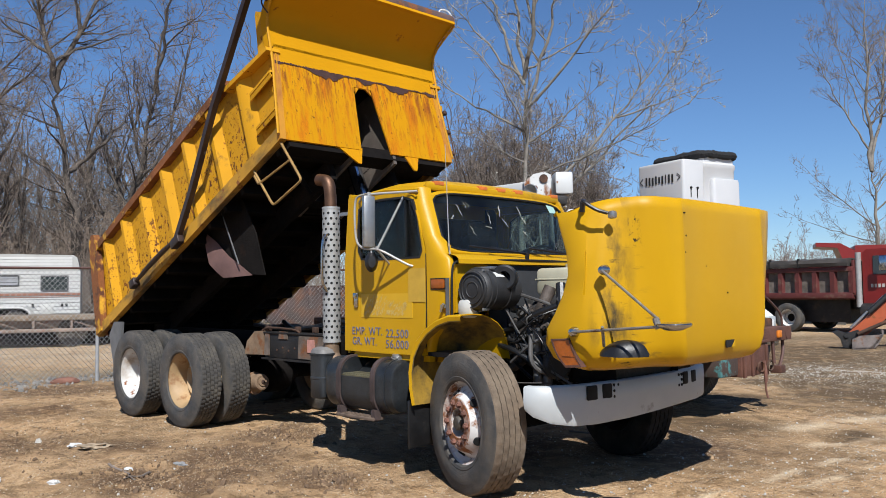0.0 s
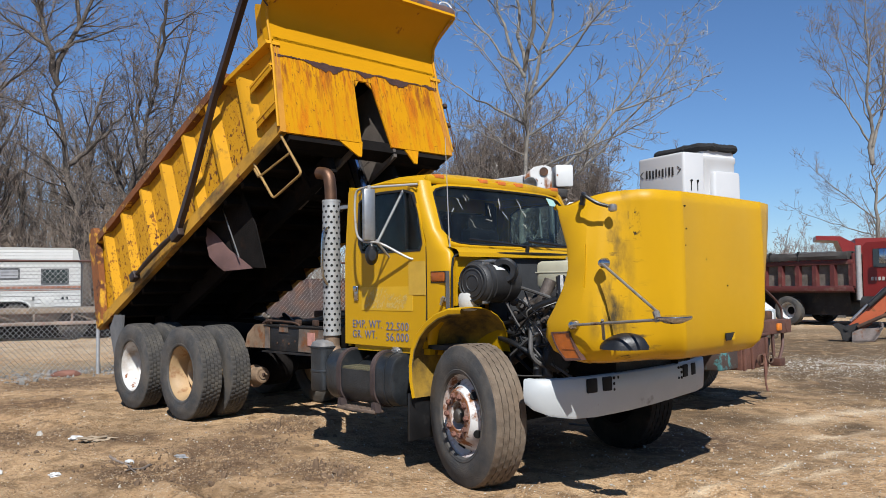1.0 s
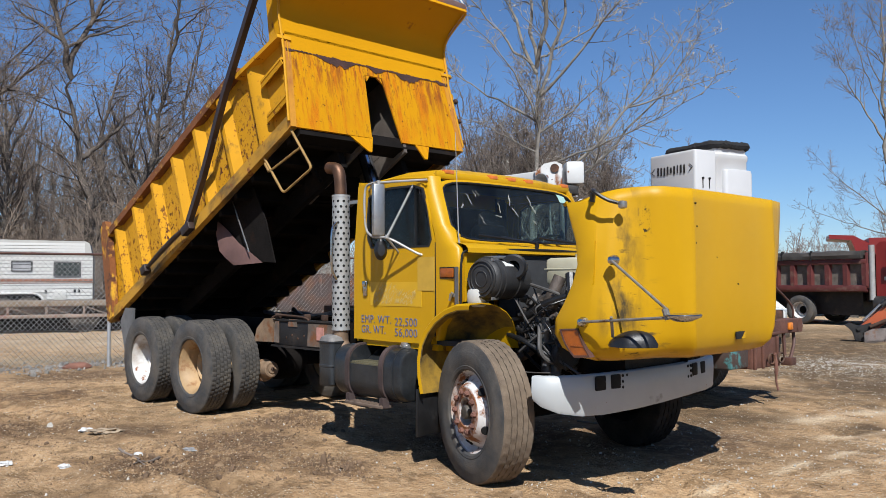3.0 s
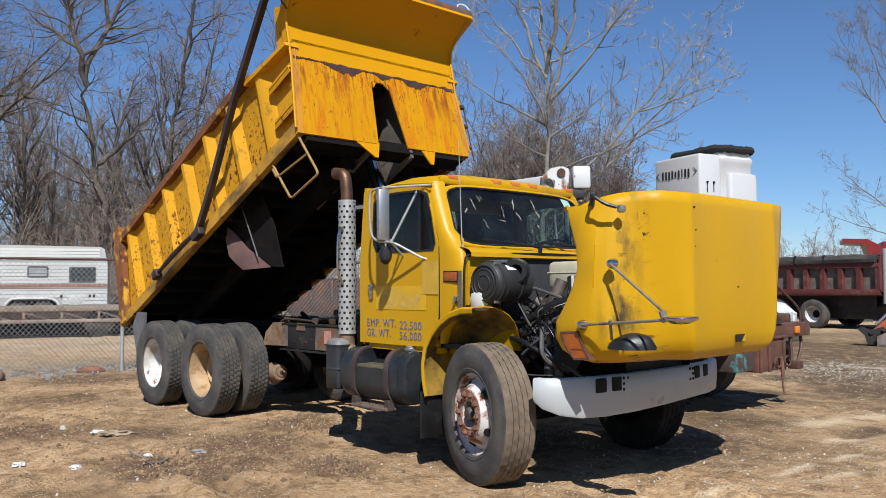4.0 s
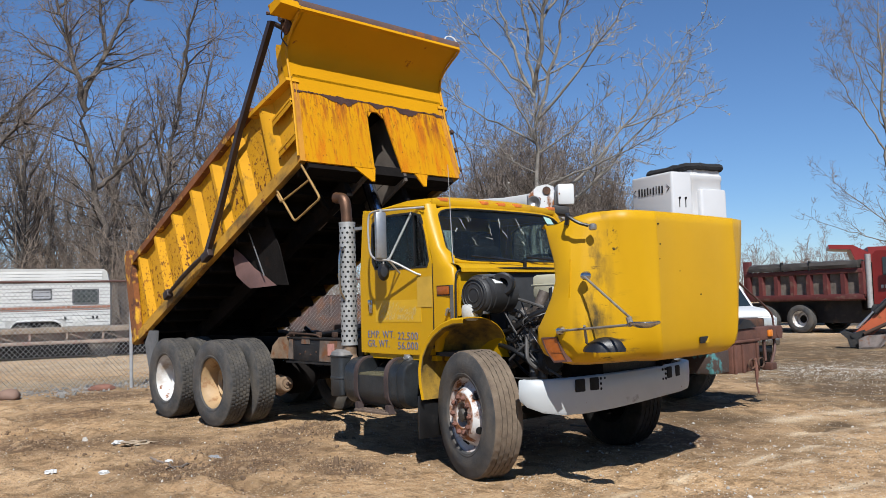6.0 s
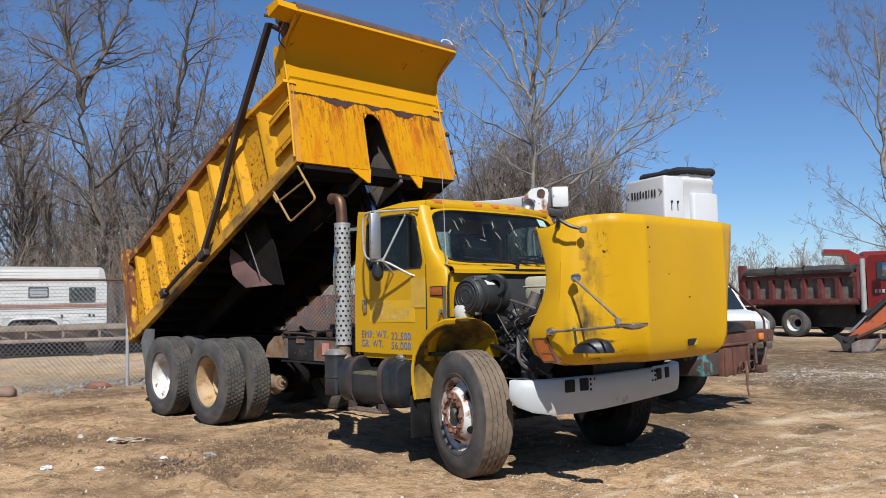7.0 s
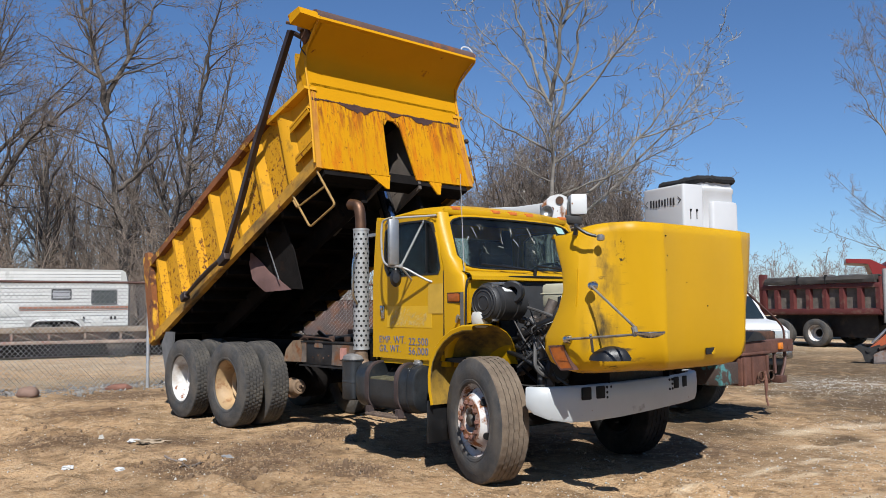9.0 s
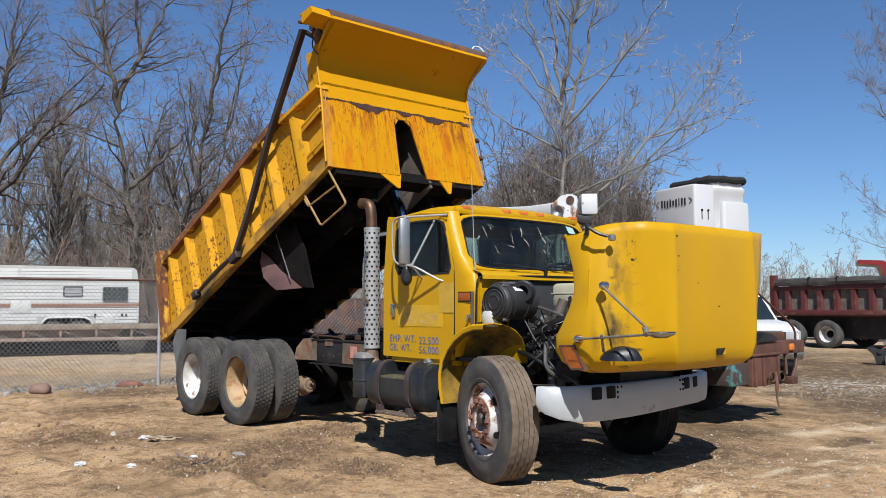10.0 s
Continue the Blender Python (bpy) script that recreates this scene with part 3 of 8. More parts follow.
for s in (-1, 1):
    part("rear_spring", add_tube(B(), bend([(-5.6, s * 0.52, 0.62), (-4.92, s * 0.52, 0.98), (-4.2, s * 0.52, 0.62)]), 0.05, 8), under_steel, truck)
part("front_axle", add_tube(B(), bend([(0, -0.95, 0.50), (0, -0.6, 0.42), (0, 0.6, 0.42), (0, 0.95, 0.50)]), 0.06), under_steel, truck)
for s in (-1, 1):
    part("leaf_spring", add_tube(B(), bend([(-0.75, s * 0.43, 0.74), (0, s * 0.43, 0.54), (0.75, s * 0.43, 0.74)]), 0.04, 6), under_steel, truck)
can = pose(-3.87, -0.51, 0.455, 0, -8, 0) @ Matrix.Rotation(radians(90), 4, "Y")
chamber_dust = surface("tan_dust_steel", (0.30, 0.20, 0.12), 0.85, 0.1, 0.3, 6, 0.2)
def turned(profile, seg=28):
    """A body turned round the brake chamber's axis."""
    return loft(B(), [[can @ Vector((r * math.cos(a), r * math.sin(a), z)) for a in (2 * math.pi * k / seg for k in range(seg))] for r, z in profile], True, True)
chamber = part("brake_chamber", turned(((0.07, -0.13), (0.105, -0.11), (0.108, 0.03), (0.094, 0.04), (0.094, 0.155), (0.088, 0.172), (0.072, 0.180), (0.050, 0.176), (0.048, 0.190), (0.026, 0.192))), chamber_dust, truck, "tan dusty round brake chamber")
part("centre_bolt", turned(((0.022, 0.19), (0.022, 0.202), (0.015, 0.206)), 8), rust_steel, chamber)
part("clamp_band", turned(((0.106, 0.0), (0.124, 0.004), (0.128, 0.016), (0.124, 0.028), (0.106, 0.032))), surface("rusty_clamp", (0.34, 0.21, 0.12), 0.8, 0.2, 0.4, 12, 0.3, 60, layers=[(RUST, 0.5, 0.65, 9, ONE, 0.9)]), chamber)
for a in (100, 280):
    c = can @ Vector((0.132 * math.cos(radians(a)), 0.132 * math.sin(radians(a)), 0.016))
    part("clamp_lug", add_box(B(), c, (0.03, 0.05, 0.03), None, 0.005), rust_steel, chamber)
plate_rust = surface("grimy_rusted_plate", (0.20, 0.155, 0.12), 0.75, 0.1, 0.5, 6, 0.3, 60, layers=[(RUST, 0.52, 0.66, 5, ONE, 0.9)])
bracket = part("side_plate", prism(B(), [(-3.86, 0.79), (-3.80, 0.94), (-3.64, 1.05), (-3.44, 1.06), (-3.47, 0.80)], -0.64, -0.60), surface("tan_rusted_plate", (0.30, 0.20, 0.12), 0.8, 0.1, 0.4, 6, 0.3, 60, layers=[(RUST, 0.50, 0.62, 6, ONE, 0.9)]), truck, "rusty steel plates behind the cab")
bm = add_box(B(), (-2.80, -0.625, 0.90), (1.28, 0.02, 0.24), None, 0.004)
add_box(bm, (-2.80, -0.60, 0.765), (1.34, 0.12, 0.018))
add_box(bm, (-2.82, -0.60, 1.045), (1.26, 0.10, 0.014))
part("channel", bm, black_steel, bracket, "grimy dark channel")
for x0, x1, z0, z1 in ((-3.44, -3.34, 0.80, 1.03), (-2.80, -2.22, 0.79, 1.02), (-3.16, -2.99, 0.98, 1.06)):
    part("cover_plate", prism(B(), [(x0, z0), (x0 + 0.02, z1), (x1, z1), (x1, z0)], -0.645, -0.637), plate_rust, bracket)
part("linkage_rod", add_tube(B(), bend([(-3.50, -0.63, 1.06), (-3.40, -0.63, 1.10), (-2.85, -0.63, 1.085), (-2.78, -0.63, 1.05)], 3), 0.011, 6), rust_steel, bracket)
for x in (-3.42, -2.86, -2.55):
    part("lug", add_box(B(), (x, -0.60, 1.085), (0.06, 0.05, 0.06), None, 0.008), rust_steel, bracket)
bm = B()
for k in range(5):
    add_cyl(bm, (-3.2 + 0.11 * k, -0.64, 0.86 + 0.03 * (k % 2)), (-3.2 + 0.11 * k, -0.63, 0.86 + 0.03 * (k % 2)), 0.012, None, 8)
part("bolt_row", bm, rust_steel, bracket)
part("warning_plate", add_box(B(), (-2.56, -0.650, 0.925), (0.12, 0.006, 0.13)), surface("faded_red_plate", (0.62, 0.30, 0.24), 0.6, 0, 0.2, 20), truck, "faded red and white sticker")
bm = B()
add_tube(bm, bend([(-2.0, -0.45, 1.0), (-2.8, -0.3, 1.12), (-3.4, -0.35, 1.05), (-4.2, -0.3, 1.1)]), 0.022)
add_tube(bm, bend([(-2.0, -0.2, 1.0), (-2.7, -0.1, 1.18), (-3.5, -0.2, 1.02), (-4.2, 0.1, 1.12)]), 0.028)
part("hydraulic_hose", bm, black_plastic, truck)
bm = prism(B(), [(-6.35, 0.95), (-6.2, 1.13), (-5.95, 1.13), (-6.02, 0.55), (-6.16, 0.48)], -1.15, -1.12)
part("rear_mudflap", bm, surface("grey_mudflap", (0.16, 0.16, 0.16), 0.7, 0, 0.3, 5, 0.1), truck, "grey mudflap behind the rear wheel")
part("rear_hinge", add_box(B(), (-6.2, 0, 0.98), (0.3, 1.1, 0.22), None, 0.02), under_steel, truck)

# fuel tank, battery box, steps
TX0, TX1 = -1.63, -0.72
rr = round_rect(-1.17, 0.465, -0.62, 0.905, 0.15, 6)
cy_, cz_ = -0.895, 0.685
ends = [[(TX0 + e if side_ < 0 else TX1 - e, (y - cy_) * q + cy_, (z - cz_) * q + cz_) for y, z in rr] for side_ in (-1, 1) for e, q in ((0, 0.86), (0.012, 0.94), (0.04, 0.985), (0.09, 1.0))]
ends = ends[:4] + ends[4:][::-1]
bm = loft(B(), ends[:4] + [[(-1.37, y, z) for y, z in rr]], True, True)
loft(bm, [[(-0.975, y, z) for y, z in rr]] + ends[4:], True, True)
notch = [(y, min(z, 0.755)) if y < -0.98 else (y, z) for y, z in rr]
loft(bm, [[(-1.3705, y, z) for y, z in notch], [(-0.9745, y, z) for y, z in notch]], True, True)
tank = part("fuel_tank", bm, tank_paint, truck, "dusty black fuel tank with rusty straps")
for x in (-1.40, -0.945):
    ring = round_rect(-1.185, 0.45, -0.605, 0.92, 0.16, 6)
    part("tank_strap", framed(B(), ring, rr, x - 0.024, x + 0.024, lambda p, h: (h, p[0], p[1])), surface("dark_brown_strap", (0.075, 0.05, 0.045), 0.7, 0.1, 0.35, 8, 0.2) if x < -1 else bpy.data.materials["dark_brown_strap"], tank)
    part("strap_foot", prism(B(), [(x - 0.025, 0.42), (x - 0.02, 0.50), (x + 0.02, 0.50), (x + 0.035, 0.42)], -1.175, -1.11), bpy.data.materials["dark_brown_strap"], tank)
bm = add_cyl(B(), (-0.84, -0.98, 0.895), (-0.84, -1.0, 0.935), 0.055, 0.05, 18)
add_cyl(bm, (-0.84, -1.0, 0.93), (-0.84, -1.005, 0.95), 0.038, 0.034, 12)
part("fuel_cap", bm, alu, tank)
part("weld_seam", add_tube(B(), [(TX1 - 0.085, (y - cy_) * 1.004 + cy_, (z - cz_) * 1.004 + cz_) for y, z in rr], 0.005, 5, False, True), tank_paint, tank)
bm = add_box(B(), (-1.172, -1.075, 0.762), (0.385, 0.19, 0.012))
for k in range(13):
    add_box(bm, (-1.352 + 0.03 * k, -1.075, 0.772), (0.014, 0.17, 0.010))
part("tank_step", bm, surface("olive_tread_plate", (0.16, 0.145, 0.085), 0.7, 0.2, 0.4, 9, 0.3), tank, "worn olive tread plate")
bm = add_box(B(), (-1.17, -1.13, 0.425), (0.50, 0.12, 0.025), None, 0.005)
for k in range(10):
    add_box(bm, (-1.395 + 0.05 * k, -1.13, 0.44), (0.02, 0.10, 0.008))
part("lower_step", bm, surface("dusty_brown_step", (0.20, 0.14, 0.10), 0.85, 0.1, 0.35, 9, 0.25, 60), truck, "dusty brown hanging step")
bm = loft(B(), [[(-1.765 + x * q, -1.075 + y * q, z) for x, y in round_rect(-0.105, -0.085, 0.105, 0.085, 0.05, 4)] for z, q in ((0.525, 0.9), (0.54, 1.0), (0.69, 1.0), (0.695, 1.05), (0.71, 1.05), (0.715, 1.0), (0.90, 1.0), (0.905, 1.05), (0.92, 1.05))], True, True)
battery = part("battery_box", bm, tank_paint, truck, "dark dusty upright box with domed cap in sunlit grey")
# the lid is dark like the box; light on it is put into this grey
part("domed_cap", loft(B(), [[(-1.765 + x * q, -1.075 + y * q, z) for x, y in round_rect(-0.105, -0.085, 0.105, 0.085, 0.05, 4)] for z, q in ((0.921, 1.0), (0.955, 0.88), (0.975, 0.5))], True, True), surface("sunlit_lid_grey", (0.24, 0.23, 0.22), 0.65, 0.1, 0.3, 8, 0.1), battery, "domed cap in sunlit grey")

# exhaust
SX, SY = -1.73, -1.0
stack = part("upright_exhaust", add_tube(B(), bend([(SX, SY, 0.97), (SX, SY, 1.6), (SX, SY, 2.28), (SX - 0.03, SY, 2.48), (SX - 0.16, SY - 0.02, 2.50)], 8), 0.056, 16, False), surface("browned_exhaust", (0.16, 0.085, 0.05), 0.5, 0.7, 0.35, 8, 0.1), truck, "browned curved exhaust pipe")
part("pipe_mouth", lathe(B(), [(0.0, 0.0), (0.05, 0.0)], pose(SX - 0.145, SY - 0.018, 2.498, 0, 0, 85), 16), hole_black, stack)
bm = add_tube(B(), [(SX, SY, 1.02), (SX, SY, 2.23)], 0.080, 36, False)
add_tube(bm, [(SX, SY, 2.23), (SX, SY, 1.02)], 0.077, 36, False)
add_tube(bm, [(SX, SY, 2.215), (SX, SY, 2.235)], 0.083, 36, False)
add_tube(bm, [(SX, SY, 1.015), (SX, SY, 1.035)], 0.083, 36, False)
part("heat_shield", bm, surface("grey_heat_shield", (0.50, 0.50, 0.48), 0.5, 0.45, 0.12, 8, 0.05, 90, layers=[((0.25, 0.15, 0.08), 0.62, 0.8, 7, ONE, 0.8)]), stack, "perforated grey heat shield")
bm = B()
for i in range(24):
    for k in range(10):
        a = 2 * math.pi * (k + 0.5 * (i % 2)) / 10
        n = Vector((math.cos(a), math.sin(a), 0))
        c = Vector((SX, SY, 1.06 + i * 0.0485)) + n * 0.0802
        t = Vector((-n.y, n.x, 0))
        bm.faces.new([bm.verts.new(c + n * 0.0012 + 0.0125 * (math.cos(b) * t + math.sin(b) * Vector((0, 0, 1)))) for b in (j * math.pi / 4 for j in range(8))])
ob = part("shield_hole", bm, hole_black, stack, "rows of round holes", 0)
tagged(ob, kind="stuff")
bm = add_tube(B(), bend([(SX + 0.05, SY - 0.085, 1.98), (SX + 0.05, SY - 0.135, 1.93), (SX + 0.04, SY - 0.135, 1.56), (SX + 0.05, SY - 0.085, 1.47)]), 0.013, 8)
part("grab_handle", bm, chrome, stack)
bm = add_box(B(), (SX + 0.20, SY + 0.02, 2.16), (0.18, 0.03, 0.03))
part("bracket", bm, alu, stack)
bm = add_tube(B(), bend([(SX, SY, 1.03), (SX, SY, 0.90), (SX + 0.05, SY + 0.01, 0.83), (SX + 0.16, SY + 0.05, 0.81), (-0.7, -0.5, 0.70)], 5, 0.3), 0.068, 16)
part("exhaust_pipe", bm, surface("dusty_brown_pipe", (0.24, 0.16, 0.10), 0.7, 0.3, 0.35, 8, 0.15), stack, "dusty brown exhaust elbow")

# cab
cab = part("cab", add_box(B(), (-0.95, 0, 0.915), (1.0, 1.7, 0.05)), cab_paint, truck, "yellow steel day cab")
side = lambda s: (lambda p, h: (p[0], s * h, p[1]))
WS_T, WS_B = (-0.605, 2.285, 0.87), (-0.335, 1.757, 0.95)
bm = B()
# roof with rounded edges
rings = []
for x, zc, hw, drop in ((-1.50, 2.30, 0.88, 0.02), (-1.46, 2.385, 0.92, 0.05), (-1.0, 2.425, 0.935, 0.06), (-0.74, 2.415, 0.925, 0.06), (-0.655, 2.395, 0.915, 0.05), (-0.615, 2.37, 0.905, 0.03), (-0.60, 2.315, 0.90, 0.0)):
    ring = []
    for k in range(17):
        q = k / 8 - 1
        ring.append((x, q * hw, zc - drop * abs(q) ** 6 - 0.02 * q * q))
    ring = [(x, -hw - 0.02, 2.27)] + ring + [(x, hw + 0.02, 2.27)]
    rings.append(ring)
loft(bm, rings, False)
part("roof", bm, cab_paint, cab)
for s in (-1, 1):
    rings = []
    for z, (ax, ay), (cx, cy), (bx, by) in ((2.31, (-0.58, 0.84), (-0.595, 0.95), (-0.70, 0.955)), (2.17, (-0.515, 0.87), (-0.535, 0.975), (-0.63, 0.975)), (2.03, (-0.45, 0.89), (-0.465, 0.995), (-0.565, 0.99)), (1.90, (-0.385, 0.915), (-0.395, 1.006), (-0.505, 1.0)),
            (1.82, (-0.33, 0.86), (-0.325, 1.01), (-0.475, 1.002)), (1.76, (-0.29, 0.90), (-0.27, 1.01), (-0.467, 1.003)), (1.705, (-0.235, 0.93), (-0.205, 1.012), (-0.465, 1.003)), (1.55, (-0.225, 0.94), (-0.188, 1.012), (-0.465, 1.002)), (1.28, (-0.23, 0.94), (-0.195, 1.012), (-0.465, 1.002)), (1.19, (-0.33, 0.92), (-0.32, 1.008), (-0.465, 1.002)), (1.09, (-0.42, 0.92), (-0.415, 1.008), (-0.468, 1.002)), (0.98, (-0.45, 0.92), (-0.45, 1.006), (-0.469, 1.002))):
        A, C, D = Vector((ax, s * ay, z)), Vector((cx, s * cy, z)), Vector((bx, s * by, z))
        rings.append([A.lerp(C, q).lerp(C.lerp(D, q), q) for q in (k / 8 for k in range(9))] + [Vector((bx, s * (by - 0.07), z)), Vector((ax - 0.05, s * (ay - 0.02), z))])
    part("windshield_pillar", loft(B(), rings, True, True), cab_paint, cab, "", 0.9)
    part("rear_pillar", prism(B(), [(-1.535, 0.95), (-1.53, 1.70), (-1.47, 2.29), (-1.35, 2.30), (-1.42, 1.70), (-1.42, 0.95)], s * 0.95, s * 1.0), cab_paint, cab)
    part("door_sill", prism(B(), [(-1.42, 0.90), (-1.42, 0.945), (-0.46, 0.945), (-0.46, 0.90)], s * 0.93, s * 0.985), cab_paint, cab)
    part("roof_side", prism(B(), [(-1.40, 2.245), (-1.40, 2.30), (-0.62, 2.30), (-0.62, 2.245)], s * 0.90, s * 0.955), cab_paint, cab)
part("cowl_top", loft(B(), [[(-0.34, y, 1.757), (-0.25, y, 1.748), (-0.18, y, 1.728), (-0.155, y, 1.705), (-0.15, y, 1.67)] for y in (-0.955, -0.6, 0, 0.6, 0.955)], False), cab_paint, cab)
bm = add_box(B(), (-1.515, 0, 1.30), (0.03, 1.94, 0.75))
for y in (-0.87, 0.87):
    add_box(bm, (-1.50, y, 2.0), (0.03, 0.18, 0.66))
add_box(bm, (-1.495, 0, 2.25), (0.03, 1.60, 0.14))
part("back_panel", bm, cab_paint, cab)
bm = add_box(B(), (-0.22, 0, 1.48), (0.03, 1.88, 0.38))
add_box(bm, (-0.22, 0, 1.17), (0.03, 1.16, 0.24))
part("firewall", bm, cab_paint, cab)
part("cab_floor", add_box(B(), (-0.9, 0, 0.96), (1.25, 1.9, 0.04)), cabin_dark, cab)
part("roof_header", add_box(B(), (-0.605, 0, 2.325), (0.05, 1.74, 0.07), None, 0.02), cab_paint, cab)
part("drip_rail", add_tube(B(), [(-0.60, -0.965, 2.285), (-1.0, -0.975, 2.315), (-1.46, -0.95, 2.305)], 0.012, 6), cab_paint, cab)
part("rear_trim", add_box(B(), (-1.475, -0.87, 1.75), (0.012, 0.16, 1.1)), cabin_dark, cab)
part("rear_trim", add_box(B(), (-1.475, 0.87, 1.75), (0.012, 0.16, 1.1)), cabin_dark, cab)
part("rear_trim", add_box(B(), (-1.475, 0.0, 1.43), (0.012, 1.56, 0.50)), cabin_dark, cab)
part("back_window", add_box(B(), (-1.505, 0.0, 1.93), (0.008, 1.56, 0.50)), window_glass, cab)
part("firewall_cover", add_box(B(), (-0.195, 0, 1.30), (0.02, 1.14, 0.72)), cabin_dark, cab)
part("cowl_seal", add_tube(B(), bend([(-0.20, -0.99, 1.27), (-0.195, -0.985, 1.66), (-0.18, -0.93, 1.695), (-0.145, 0, 1.71), (-0.18, 0.93, 1.695), (-0.195, 0.985, 1.66), (-0.20, 0.99, 1.27)], 4, 0.3), 0.009, 8), black_plastic, cab)
# doors
for s in (-1, 1):
    outer = [(-0.50, 0.95), (-0.475, 1.30), (-0.475, 1.76), (-0.545, 2.02), (-0.64, 2.245), (-0.75, 2.275), (-1.0, 2.28), (-1.25, 2.275), (-1.40, 2.25), (-1.425, 2.0), (-1.435, 1.75), (-1.435, 1.3), (-1.43, 0.95), (-1.0, 0.945)]
    inner = [(-0.70, 1.735), (-0.545, 1.735), (-0.515, 1.79), (-0.57, 2.05), (-0.625, 2.20), (-0.73, 2.23), (-1.0, 2.235), (-1.2, 2.23), (-1.315, 2.17), (-1.33, 2.0), (-1.325, 1.82), (-1.28, 1.745), (-1.15, 1.735), (-0.95, 1.735)]
    door = part("door", framed(B(), outer, inner, 0.965, 1.006, side(s)), cab_paint, truck, "yellow cab door")
    part("door_window", prism(B(), inner, s * 0.982, s * 0.986), window_glass, door)
    part("window_seal", framed(B(), [((x + 0.93) * 1.02 - 0.93, (z - 1.98) * 1.04 + 1.98) for x, z in inner], [((x + 0.93) * 0.985 - 0.93, (z - 1.98) * 0.97 + 1.98) for x, z in inner], 0.990, 1.009, side(s)), black_plastic, door)
    part("vent_bar", add_box(B(), (-0.72, s * 0.99, 1.98), (0.018, 0.015, 0.46)), black_plastic, door)
    bm = add_box(B(), (-1.355, s * 1.012, 1.39), (0.05, 0.02, 0.13), None, 0.008)
    add_box(bm, (-1.355, s * 1.028, 1.43), (0.04, 0.02, 0.05), None, 0.006)
    part("door_handle", bm, chrome, door)
part("door_gap", add_tube(B(), [(-0.478, -1.001, 1.02), (-0.472, -1.001, 1.30), (-0.470, -1.001, 1.76)], 0.006, 4), black_plastic, cab)
# glass and its seal
def ws(u, v, out=0.0):
    """A place on the windshield: u across -1..1, v up 0..1."""
    x = WS_B[0] + (WS_T[0] - WS_B[0]) * v + 0.06 * (1 - u * u) + out
    return (x, u * (WS_B[2] + (WS_T[2] - WS_B[2]) * v), WS_B[1] + (WS_T[1] - WS_B[1]) * v + 0.4 * out)
rings = [[ws(u / 8, v / 6) for u in range(-8, 9)] for v in range(7)]
bm = loft(B(), rings, False)
rings = [[ws(u / 8, v / 6, -0.006) for u in range(-8, 9)] for v in range(7)]
loft(bm, rings, False)
screen = part("windshield", bm, window_glass, truck, "dark reflecting windshield with peeled stickers")
def ws_edge(grow, out, n=64):
    """A way round the windshield's opening, its corners rounded."""
    way = []
    for k in range(n):
        a = 2 * math.pi * (k + 0.5) / n
        c, e = math.cos(a), math.sin(a)
        r = (abs(c) ** 7 + abs(e) ** 7) ** (-1 / 7)
        way.append(ws(c * r * (0.965 + grow), 0.5 + 0.5 * e * r * (0.95 + 1.6 * grow), out))
    return way
part("windshield_seal", add_tube(B(), ws_edge(0.0, 0.008), 0.010, 6, False, True), black_plastic, screen)
part("windshield_frame", loft(B(), [ws_edge(0.008, 0.010), ws_edge(0.03, 0.014), ws_edge(0.06, 0.008), ws_edge(0.085, -0.03)], True), cab_paint, cab, "", 1.2)
scraps = surface("peeled_sticker", (0.36, 0.36, 0.30), 0.8, 0, 0.15, 20)
rng = random.Random(8)
for u, v, du, dv, w in ((-0.70, 0.80, 0.04, 0.20, 0.007), (-0.60, 0.86, 0.02, 0.12, 0.007), (-0.56, 0.86, 0.01, 0.10, 0.004), (-0.76, 0.62, -0.04, 0.08, 0.012), (-0.60, 0.46, 0.03, 0.16, 0.006), (-0.30, 0.70, -0.03, 0.20, 0.006), (-0.40, 0.46, 0.07, 0.03, 0.012), (-0.12, 0.84, -0.03, 0.20, 0.012), (-0.14, 0.62, 0.04, 0.16, 0.010), (0.16, 0.86, 0.01, 0.22, 0.007), (0.17, 0.66, 0.02, 0.12, 0.014), (0.10, 0.42, 0.02, 0.08, 0.010)):
    pts = [ws(u + du * k / 5 + rng.gauss(0, 0.006), v - dv * k / 5, 0.006) for k in range(6)]
    part("sticker_scrap", add_tube(B(), pts, [0.001] + [w * rng.uniform(0.25, 0.7) for _ in range(4)] + [0.001], 6), scraps, screen)
part("inspection_sticker", loft(B(), [[ws(u, v, 0.007) for u in (0.72, 0.86)] for v in (0.8, 0.95)], False), surface("pale_green_sticker", (0.40, 0.62, 0.55), 0.7, 0, 0.1, 9), screen)
part("dash_paper", add_box(B(), (-0.40, 0.55, 1.745), (0.14, 0.25, 0.006), pose(0, 0, 0)), surface("pale_paper", (0.55, 0.70, 0.68), 0.8, 0, 0.05, 9), cab)
for y, flip in ((-0.12, 1), (0.62, 1)):
    bm = add_tube(B(), [(-0.17, y, 1.755), (-0.20, y - 0.15, 1.785), (-0.235, y - 0.38, 1.812)], 0.008, 6)
    add_tube(bm, [(-0.165, y - 0.02, 1.765), (-0.195, y - 0.30, 1.788), (-0.245, y - 0.62, 1.815)], 0.01, 5)
    add_cyl(bm, (-0.17, y, 1.71), (-0.16, y, 1.765), 0.018)
    part("wiper", bm, black_plastic, cab)
part("antenna", add_tube(B(), [(-0.27, -0.93, 1.72), (-0.28, -0.93, 1.80), (-0.30, -0.94, 2.62)], [0.009, 0.005, 0.0025], 5), tube_grey, cab)
